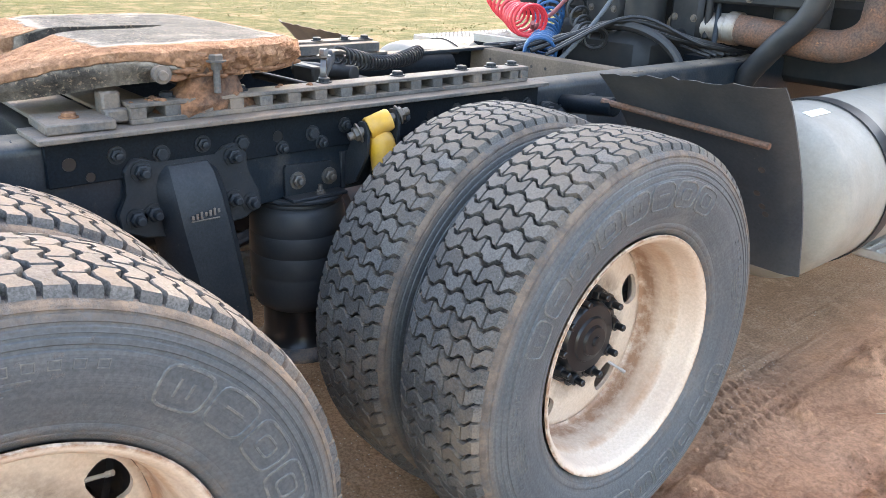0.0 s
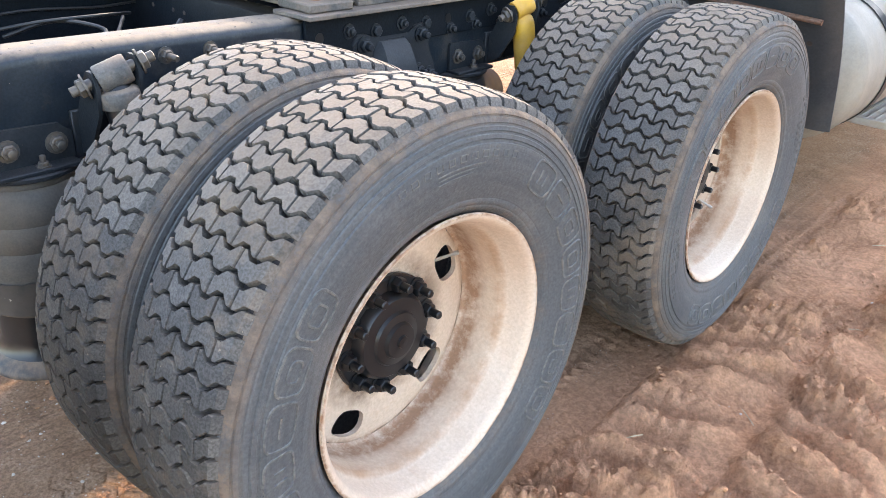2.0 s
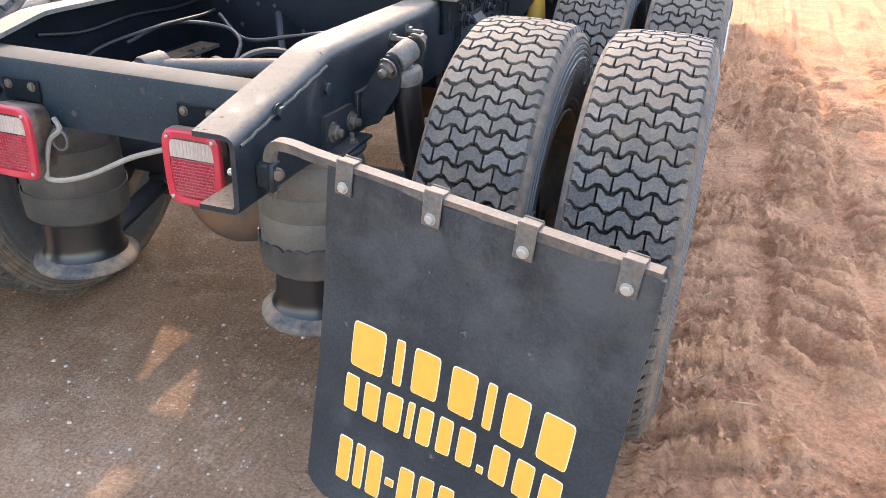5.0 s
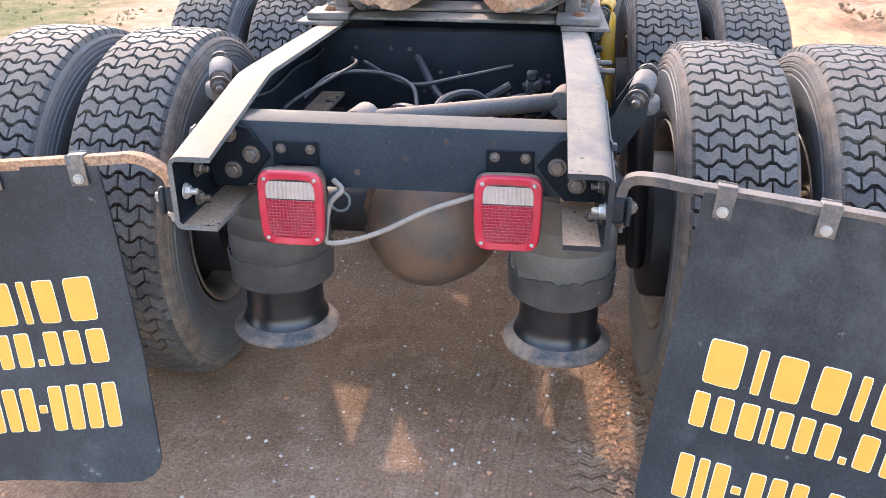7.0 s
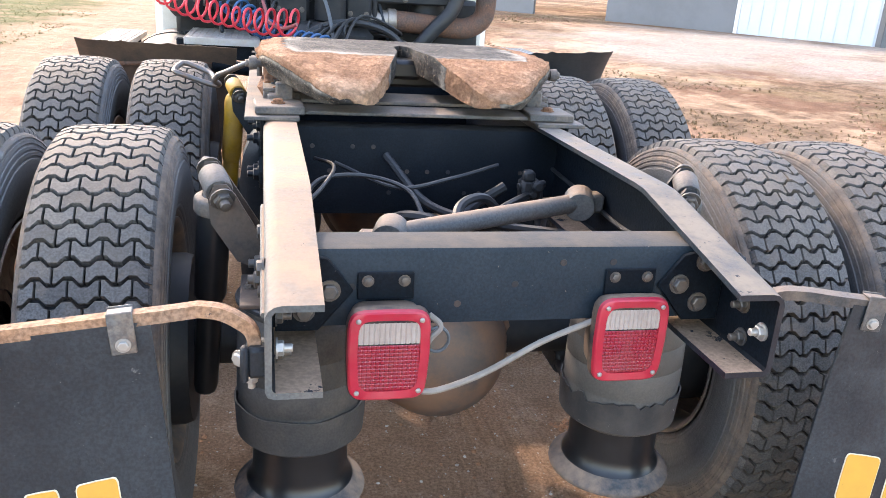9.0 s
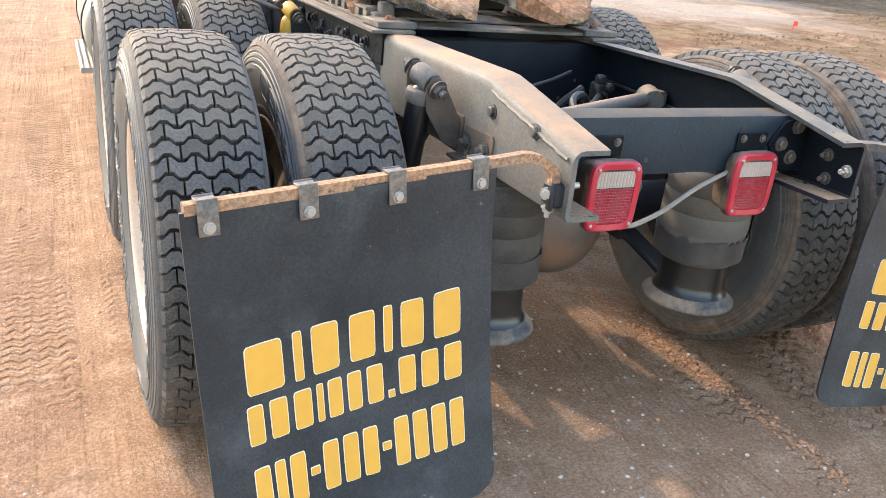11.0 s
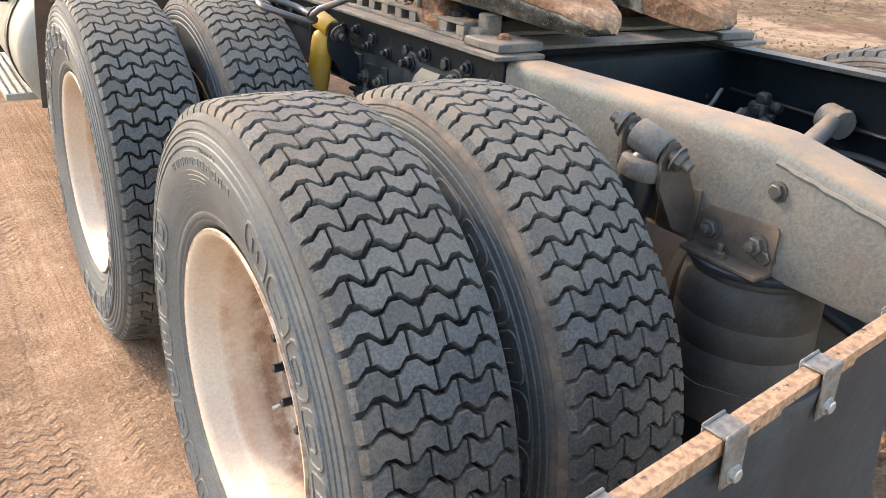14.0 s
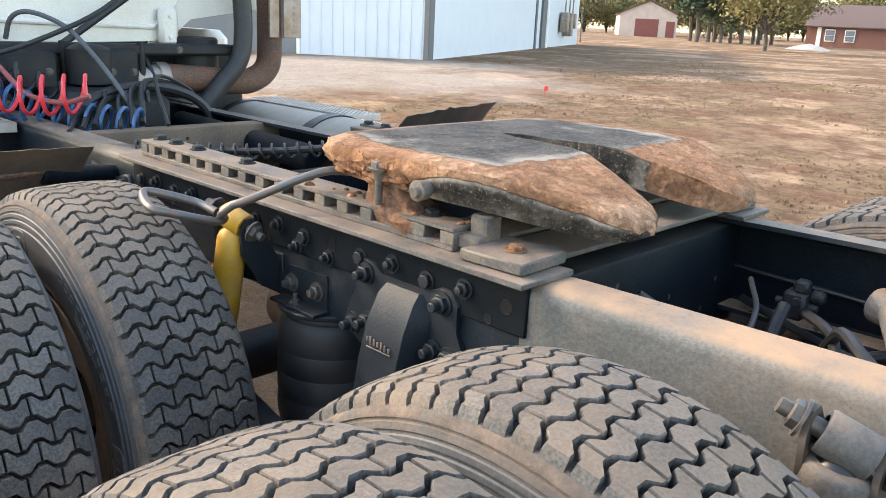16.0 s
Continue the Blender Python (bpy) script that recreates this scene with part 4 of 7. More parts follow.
wheel_out, wheel_in = build_wheel(True), build_wheel(False)
OUT_X, IN_X = 1.095, 0.762
muddy = []
for side in (1, -1):
    for y0 in (REAR, FRONT):
        for x0, tmpl, inside in ((OUT_X, wheel_out, False), (IN_X, wheel_in, True)):
            turn = {(1, REAR): 98, (1, FRONT): 20, (-1, REAR): -72, (-1, FRONT): 35}[side, y0] + (17 if inside else 0)
            m = pose(side * x0, y0, AXLE_Z, 0, 0, 0 if side > 0 else 180) @ pose(0, 0, 0, turn, 0, 0)
            if side > 0 and y0 == REAR:
                tmpl.matrix_basis = m
                placed = tmpl
            else:
                placed = copy_thing(tmpl, m)
            muddy += [piece for piece in placed.children if (side > 0 or inside) and piece.name.startswith("tyre")]

for piece in muddy:
    piece.material_slots[0].link = "OBJECT"
    piece.material_slots[0].material = M["rubber_dusty"]

# the size mark on the rear left tyre
size_curve = bpy.data.curves.new("size_mark", "FONT")
size_curve.body, size_curve.size, size_curve.extrude = "11R22.5", 0.024, 0.0006
size_ob = new("size_mark_text", size_curve)
size_me = bpy.data.meshes.new_from_object(size_ob)
bpy.data.objects.remove(size_ob)
size_me.materials.append(M["rubber"])
size_mark = new("size_mark", size_me)
size_mark.parent = truck
size_mark["label"] = "moulded tyre size marking"
size_mark.matrix_basis = Matrix.Translation((-OUT_X - 0.1385, 0.02, AXLE_Z + 0.432)) @ Matrix(((0, 0, -1), (-1, 0, 0), (0, 1, 0))).to_4x4() @ pose(-0.05, 0, 0, -12, 0, 0)


def build_rail(side):
    bm = bmesh.new()
    t = 0.011
    rings = []
    for y, top in ((-0.795, 0.918), (-0.415, 0.992), (-0.39, 0.996), (-0.35, 0.997), (0.25, 0.990), (0.33, 0.988), (3.3, 0.988), (7.0, 0.988)):
        bot = 0.762
        sec = [(0.342, top), (0.404, top), (0.416, top - 0.003), (0.425, top - 0.010), (0.4295, top - 0.020), (0.430, top - 0.030), (0.430, bot + 0.014), (0.426, bot + 0.004), (0.416, bot), (0.342, bot), (0.342, bot + t), (0.414, bot + t), (0.419, bot + t + 0.006), (0.419, top - t - 0.006), (0.414, top - t), (0.342, top - t)]
        rings.append([bm.verts.new((side * x - (0.006 if side < 0 else 0.0), y, z)) for x, z in sec])
    n = len(rings[0])
    # inside faces of the channel get a darker black than the outer ones
    for k, (p, q) in enumerate(zip(rings, rings[1:])):
        for i in range(n):
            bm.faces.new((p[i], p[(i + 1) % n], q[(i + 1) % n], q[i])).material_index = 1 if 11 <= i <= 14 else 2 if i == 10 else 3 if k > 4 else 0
    for r in (rings[0], rings[-1]):
        bm.faces.new(r)
    # left rail, weld and bolts take paler colours for the sun there
    ob = part("frame_rail", bm, ("rail" if side > 0 else "rail_dusty", "frame", "flange_dust", "rail"), truck, "black steel frame rail with sloped tail and dusty flange" if side > 0 else "dusty black steel frame rail with sloped tail, coloured as sunlit")
    # weld bead below the sloped flange
    bm = bmesh.new()
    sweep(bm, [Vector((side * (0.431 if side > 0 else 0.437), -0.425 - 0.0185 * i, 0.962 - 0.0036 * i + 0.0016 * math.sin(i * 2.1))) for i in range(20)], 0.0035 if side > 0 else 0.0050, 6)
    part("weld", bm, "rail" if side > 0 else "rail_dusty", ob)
    for y, z in ((-0.063, 0.950), (0.049, 0.948)) if side > 0 else ():
        bm = bmesh.new()
        hexbolt(bm, (side * 0.430, y, z), (side, 0, 0), 0.014, 0.014, True, 0.034)
        part("stud", bm, "bolt", ob)
    for y, z in ((-0.437, 0.916), (-0.638, 0.919), (-0.445, 0.800)):
        bm = bmesh.new()
        hexbolt(bm, (side * (0.430 if side > 0 else 0.436), y, z), (side, 0, 0), 0.0135, 0.012)
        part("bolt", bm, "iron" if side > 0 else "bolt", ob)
    for y, z in ((-0.765, 0.835), (-0.70, 0.86), (-0.71, 0.80)):
        bm = bmesh.new()
        hexbolt(bm, (side * 0.419, y, z), (-side, 0, 0), 0.0125, 0.012, True, 0.014)
        part("bolt", bm, "zinc" if y < -0.75 else "bolt", ob)
    return ob


def build_air_spring(side, y0):
    x, y = side * 0.362, y0 - 0.38
    bm = bmesh.new()
    lathe(bm, [(0.757, 0.06), (0.757, 0.108), (0.752, 0.114), (0.744, 0.1155), (0.740, 0.1135), (0.734, 0.1195), (0.722, 0.1245), (0.70, 0.1275), (0.668, 0.1290), (0.6655, 0.1278), (0.663, 0.1290), (0.61, 0.1305), (0.6085, 0.1292), (0.606, 0.1305), (0.565, 0.1310), (0.556, 0.1300), (0.550, 0.1286), (0.546, 0.1286), (0.540, 0.1300), (0.525, 0.1315), (0.50, 0.1305), (0.475, 0.1265), (0.458, 0.118), (0.450, 0.106), (0.458, 0.094)],
          (x, y, 0), (0, 0, 1), 36)
    ob = part("air_spring", bm, ("bag" if side > 0 else "bag_grimy") if y0 == REAR else "bag_dark", truck, "grey-black rubber air spring on black pedestal", sharp=50)
    bm = bmesh.new()
    lathe(bm, [(0.47, 0.100), (0.38, 0.101), (0.362, 0.104), (0.345, 0.114), (0.332, 0.130), (0.325, 0.139), (0.318, 0.141), (0.313, 0.139), (0.316, 0.10), (0.316, 0.0)], (x, y, 0), (0, 0, 1), 36)
    for f in bm.faces:
        if f.calc_center_median().z < 0.352:
            f.material_index = 1
    part("pedestal", bm, ("hub", "flange"), ob, "black piston with a dusty flared base")
    if y0 == REAR:
        # the folded lower lip of the bag; on the right side it is scuffed black with flaking edges
        bm = bmesh.new()
        lo_, hi_ = [], []
        for i in range(72):
            g = 2 * math.pi * i / 72
            top = 0.545 + 0.006 * noise.noise((math.cos(g) * 3, math.sin(g) * 3, side)) - (0.030 * max(0.0, noise.noise((math.cos(g) * 6, math.sin(g) * 6, 4.0))) if side > 0 else 0.0)
            for lst, z, r in ((hi_, top, 0.1328), (lo_, 0.470, 0.1285)):
                lst.append([bm.verts.new((x + (r + e) * math.cos(g), y + (r + e) * math.sin(g), z)) for e in (0.0, 0.0035)])
        for i in range(72):
            j = (i + 1) % 72
            bm.faces.new((lo_[i][1], lo_[j][1], hi_[j][1], hi_[i][1]))
            bm.faces.new((hi_[i][1], hi_[j][1], hi_[j][0], hi_[i][0]))
            bm.faces.new((lo_[i][0], lo_[j][0], lo_[j][1], lo_[i][1]))
        part("bag_lip", bm, "lip" if side > 0 else "bag_grimy", ob, "scuffed black lower lip with flaking edge" if side > 0 else "folded lower lip")
    bm = bmesh.new()
    lathe(bm, [(0.758, 0.0), (0.757, 0.118), (0.760, 0.121), (0.766, 0.121), (0.769, 0.118), (0.769, 0.0)], (x + side * 0.01, y, 0), (0, 0, 1), 28)
    part("bead_plate", bm, "iron", ob)
    bm = bmesh.new()
    prism(bm, [(side * 0.431, y + a, z) for a, z in ((-0.08, 0.771), (0.085, 0.771), (0.085, 0.83), (0.06, 0.852), (-0.075, 0.858), (-0.08, 0.85))], (side * 0.010, 0, 0))
    box(bm, (side * 0.455, y, 0.773), (0.055, 0.165, 0.009), 0.002)
    br = part("spring_bracket", bm, "iron" if side > 0 or y0 != REAR else "fender_mud", truck)
    for a, z in ((-0.045, 0.815), (0.05, 0.813)):
        bm = bmesh.new()
        hexbolt(bm, (side * 0.441, y + a, z), (side, 0, 0), 0.017, 0.014, True, 0.012)
        part("bolt", bm, "bolt", br)
    bm = bmesh.new()
    hexbolt(bm, (side * 0.462, y + 0.01, 0.777), (0, 0, 1), 0.011, 0.010, True, 0.014)
    part("bolt", bm, "bolt", br)
    return ob


def build_shock(side, y0, yellow):
    ax0, ax1 = Vector((side * 0.512, y0 - 0.302, 0.930)), Vector((side * 0.552, y0 - 0.172, 0.982))
    w = (ax1 - ax0).normalized()
    paint = "yellow_paint" if yellow else "hub"
    mid = ax0.lerp(ax1, 0.5)
    foot = Vector((side * 0.575, y0 - 0.16, 0.40))
    bm = bmesh.new()
    down = (foot - mid).normalized()
    lathe(bm, [(0.015, 0.016), (0.03, 0.030), (0.045, 0.035), (0.26, 0.035), (0.27, 0.032), (0.275, 0.028), (0.50, 0.028), (0.52, 0.024)], mid, down, 20, caps=True)
    ob = part("shock_absorber", bm, paint, truck, "yellow shock absorber" if yellow else "black dusty shock absorber")
    bm = bmesh.new()
    lathe(bm, [(-0.032, 0.020), (-0.032, 0.027), (-0.028, 0.029), (0.028, 0.029), (0.032, 0.027), (0.032, 0.020)], mid, w, 20)
    part("eye", bm, paint if yellow else "plate", ob, "" if yellow else "dusty mounting eye")
    if not yellow:
        bm = bmesh.new()
        lathe(bm, [(0.026, 0.0), (0.027, 0.032), (0.031, 0.040), (0.036, 0.0425), (0.060, 0.0425), (0.063, 0.041)], mid, down, 22)
        part("dust_cap", bm, "plate", ob, "dusty tan dust cap")
    bm = bmesh.new()
    rod(bm, ax0 + w * 0.010, ax1 - w * 0.01, 0.012, seg=12)
    for p, d in ((ax0 + w * 0.018, -w), (ax1 - w * 0.018, w)):
        hexbolt(bm, p, d, 0.019, 0.016, True, 0.016)
    part("pin", bm, "bolt", ob)
    bm = bmesh.new()
    for e in (-0.040, 0.040):
        c = mid + w * e
        out = [(c.x + side * 0.024, c.z - 0.008), (c.x + side * 0.012, c.z + 0.022), (c.x - side * 0.012, c.z + 0.022), (c.x - side * 0.030, c.z), (side * 0.445, 0.86), (side * 0.445, 0.78), (side * 0.49, 0.80), (c.x + side * 0.02, c.z - 0.06)]
        prism(bm, [(px, c.y, pz) for px, pz in out], (0, 0.008 if e > 0 else -0.008, 0))
    box(bm, (side * 0.436, mid.y, 0.82), (0.012, 0.11, 0.10), 0.002)
    part("shock_bracket", bm, "iron" if side > 0 or yellow else "fender_mud", truck)
    return ob


def build_hanger(side, y0):
    """Cast suspension hanger bolted on the rail, with its arm running back over the axle to the air spring."""
    y = y0 + 0.6
    bm = bmesh.new()
    prism(bm, [(side * 0.431, y + a, z) for a, z in ((-0.15, 0.77), (-0.155, 0.81), (-0.128, 0.85), (-0.135, 0.905), (-0.115, 0.930), (-0.085, 0.930), (-0.055, 0.912), (0.08, 0.912), (0.10, 0.932), (0.14, 0.937), (0.163, 0.91), (0.155, 0.87), (0.192, 0.81), (0.195, 0.775), (0.15, 0.745), (0.0, 0.73), (-0.10, 0.745))], (side * 0.018, 0, 0))
    bevel_all(bm, 0.004)
    ob = part("suspension_hanger", bm, "iron", truck, "black cast suspension hanger bracket")
    bm = bmesh.new()
    rings = []
    for z, a, b, dep in ((0.905, -0.062, 0.082, 0.044), (0.885, -0.065, 0.088, 0.062), (0.83, -0.064, 0.094, 0.085), (0.75, -0.055, 0.105, 0.096), (0.62, -0.03, 0.125, 0.100), (0.50, -0.02, 0.14, 0.100), (0.40, -0.02, 0.14, 0.095), (0.37, 0.0, 0.12, 0.085)):
        x0, x1 = 0.36, 0.431 + dep - 0.02
        rings.append([bm.verts.new((side * x, y + yy, z)) for x, yy in ((x0, a), (x1 - 0.034, a), (x1, a + 0.026), (x1, b - 0.026), (x1 - 0.034, b), (x0, b))])
    for p, q in zip(rings, rings[1:]):
        for i in range(6):
            bm.faces.new((p[i], p[(i + 1) % 6], q[(i + 1) % 6], q[i]))
    bm.faces.new(rings[0]), bm.faces.new(rings[-1])
    part("column", bm, "iron", ob)
    bm = bmesh.new()
    for i in range(7):
        box(bm, (side * 0.507, y - 0.01 + 0.0105 * i, 0.792 + 0.0012 * i), (0.003, 0.006, 0.010 + 0.004 * (i % 3)), 0.001)
    box(bm, (side * 0.507, y + 0.02, 0.783), (0.003, 0.07, 0.003), 0.001)
    part("cast_mark", bm, "plate", ob, "small raised foundry mark")
    for a, z in ((-0.095, 0.90), (0.125, 0.905), (-0.115, 0.795), (-0.075, 0.80), (0.165, 0.785), (0.12, 0.80)):
        bm = bmesh.new()
        hexbolt(bm, (side * 0.449, y + a, z), (side, 0, 0), 0.018, 0.016, True, 0.018)
        part("bolt", bm, "iron", ob)
    bm = bmesh.new()
    for p, q in (((y0 + 0.64, 0.43), (y0, 0.40)), ((y0, 0.40), (y0 - 0.40, 0.305))):
        d = Vector((0, q[0] - p[0], q[1] - p[1]))
        rot = Matrix(((1, 0, 0), (0, d.y / d.length, -d.z / d.length), (0, d.z / d.length, d.y / d.length)))
        box(bm, (side * 0.39, (p[0] + q[0]) / 2, (p[1] + q[1]) / 2 - 0.01), (0.075, d.length + 0.03, 0.07 if p[0] > y0 else 0.03), 0.01, rot.to_4x4())
    part("trailing_arm", bm, "iron", truck)
    return ob


def build_axle(y0):
    bm = bmesh.new()
    rod(bm, (-0.80, y0, AXLE_Z), (0.80, y0, AXLE_Z), 0.068, seg=20)
    for s in (-1, 1):
        lathe(bm, [(0.60, 0.10), (0.605, 0.205), (0.625, 0.212), (0.80, 0.212), (0.81, 0.2), (0.81, 0.1)], (0, y0, AXLE_Z), (s, 0, 0), 32)
    ob = part("axle", bm, "dark", truck, "grimy drive axle with brake drums")
    bm = bmesh.new()
    lathe(bm, [(-0.235, 0.0), (-0.232, 0.06), (-0.215, 0.115), (-0.18, 0.155), (-0.12, 0.18), (-0.07, 0.186), (-0.06, 0.205), (0.0, 0.208), (0.06, 0.205), (0.09, 0.17), (0.20, 0.12), (0.30, 0.09), (0.34, 0.05), (0.36, 0.0)], (-0.01, y0, AXLE_Z), (0, 1, 0), 36)
    part("differential", bm, "diff", ob, "round rust-brown differential housing", sharp=30)
    return ob


M["diff"] = material("rusty housing", (0.06, 0.052, 0.05), 0.5, second=(0.16, 0.085, 0.05), scale=5, mix=0.9, dust=0.35, dust_color=(0.22, 0.13, 0.085))
for side in (1, -1):
    build_rail(side)
    for y0 in (REAR, FRONT):
        build_air_spring(side, y0)
        build_shock(side, y0, y0 == FRONT)
        build_hanger(side, y0)
for y0 in (REAR, FRONT):
    build_axle(y0)


def build_crossmember(y, z0, z1, depth, mat="rail", label="", holes=0):
    bm = bmesh.new()
    t = 0.008
    sec = [(y, z0), (y, z1 - 0.01), (y + 0.003, z1 - 0.003), (y + 0.01, z1), (y + depth, z1), (y + depth, z1 - t), (y + t + 0.003, z1 - t), (y + t, z1 - t - 0.003), (y + t, z0 + t), (y + depth, z0 + t), (y + depth, z0)]
    a = [bm.verts.new((-0.424, p, q)) for p, q in sec]
    b = [bm.verts.new((0.418, p, q)) for p, q in sec]
    n = len(sec)
    for i in range(n):
        bm.faces.new((a[i], a[(i + 1) % n], b[(i + 1) % n], b[i]))
    bm.faces.new(a), bm.faces.new(b)
    ob = part("crossmember", bm, mat, truck, label)
    if holes:
        for i in range(holes):
            bm = bmesh.new()
            lathe(bm, [(0.0, 0.0), (0.0, 0.0065), (0.0006, 0.0068)], (-0.33 + 0.66 * (i + 0.5) / holes + random.uniform(-0.01, 0.01), y - 0.0012, z0 + (z1 - z0) * random.choice((0.25, 0.5, 0.78))), (0, 1, 0), 10)
            part("punched_hole", bm, "groove", ob)
    return ob


rear_cross = build_crossmember(-0.612, 0.800, 0.944, 0.085, "cross", "black crossmember with dusty top flange", 7)
for side in (1, -1):
    bm = bmesh.new()
    prism(bm, [(side * x, -0.6135, z) for x, z in ((0.418, 0.935), (0.418, 0.795), (0.345, 0.795), (0.285, 0.868), (0.33, 0.928), (0.37, 0.937))], (0, -0.008, 0))
    bevel_all(bm, 0.002)
    g = part("gusset", bm, "frame", truck, "bolted gusset plate")
    for x, z in ((0.327, 0.870), (0.370, 0.833), (0.375, 0.915)):
        bm = bmesh.new()
        hexbolt(bm, (side * x, -0.6215, z), (0, -1, 0), 0.0145, 0.013)
        part("bolt", bm, "bolt", g)
build_crossmember(0.33, 0.72, 0.972, 0.08, "frame", "", 12)
build_crossmember(1.45, 0.78, 0.955, 0.07, "frame")
build_crossmember(2.30, 0.80, 0.985, 0.07, "dust_cross", "dust-coated crossmember", 9)
build_crossmember(3.0, 0.78, 0.985, 0.07, "frame")


def build_tail_lamp(side):
    x, z, y = side * 0.229, 0.771, -0.648 if side > 0 else -0.676
    w, h = 0.146, 0.172

    def rounded(dw, k=1.0):
        out = []
        for i in range(28):
            g = 2 * math.pi * i / 28
            e = 0.34
            out.append((math.copysign(abs(math.cos(g)) ** e, math.cos(g)) * (w / 2 - dw) * (1 - 0.03 * (math.sin(g) < 0)), math.copysign(abs(math.sin(g)) ** e, math.sin(g)) * (h / 2 - dw)))
        return out

    bm = bmesh.new()
    rows = [(0.0, 0.002), (0.004, 0.0), (0.018, 0.0), (0.022, 0.006), (0.068, 0.012), (0.070, 0.016)]
    rings = [[bm.verts.new((x + a, y + d, z + b)) for a, b in rounded(q)] for d, q in rows]
    for p, q in zip(rings, rings[1:]):
        for i in range(28):
            bm.faces.new((p[i], p[(i + 1) % 28], q[(i + 1) % 28], q[i]))
    bm.faces.new(rings[0]), bm.faces.new(rings[-1])
    ob = part("tail_lamp", bm, "lamp_box", truck, "rounded red tail lamp in a black housing")
    bm = bmesh.new()
    rows = [(0.001, 0.001), (-0.006, 0.003), (-0.008, 0.006), (-0.006, 0.019), (0.0, 0.020)]
    rings = [[bm.verts.new((x + a, y + d, z + b)) for a, b in rounded(q)] for d, q in rows]
    for p, q in zip(rings, rings[1:]):
        for i in range(28):
            bm.faces.new((p[i], p[(i + 1) % 28], q[(i + 1) % 28], q[i]))
    part("lens_border", bm, "red_rim", ob)
    for nm, mt, z0, z1, cu, cv in (("red_lens", "red_lens", -0.066, 0.020, 14, 12), ("clear_lens", "clear_lens", 0.023, 0.062, 12, 1)):
        bm = bmesh.new()
        nu, nv = cu * 4 + 1, cv * 4 + 1
        g = [[bm.verts.new((x - 0.054 + 0.108 * i / (nu - 1), y - 0.0035 - 0.0016 * (0.15 + (min(i % 4, 1) * min(j % 4, 1) if cv > 1 else min(i % 4, 1))), z + z0 + (z1 - z0) * j / (nv - 1))) for j in range(nv)] for i in range(nu)]
        for i in range(nu - 1):
            for j in range(nv - 1):
                bm.faces.new((g[i][j], g[i + 1][j], g[i + 1][j + 1], g[i][j + 1]))
        part(nm, bm, mt, ob, sharp=20)
    bm = bmesh.new()
    box(bm, (x, y + 0.004, z + 0.0), (0.108, 0.004, 0.13), 0.001)
    part("lens_backing", bm, "red_rim", ob)
    for sx in (-1, 1):
        for sz in (-1, 1):
            bm = bmesh.new()
            lathe(bm, [(0, 0.0048), (0.002, 0.0045), (0.0035, 0.0028), (0.0036, 0.0)], (x + sx * 0.054, y - 0.0075, z + sz * 0.067), (0, -1, 0), 10)
            part("screw", bm, "zinc", ob)
    bm = bmesh.new()
    box(bm, (x, -0.616, 0.875), (0.10, 0.006, 0.05), 0.002)
    box(bm, (x, -0.61, 0.83), (0.07, 0.006, 0.09), 0.002)
    br = part("lamp_bracket", bm, "frame", truck)
    for q in (-0.032, 0.032):
        bm = bmesh.new()
        hexbolt(bm, (x + q, -0.619, 0.885), (0, -1, 0), 0.008, 0.006)
        part("bolt", bm, "bolt", br)


for side in (1, -1):
    build_tail_lamp(side)


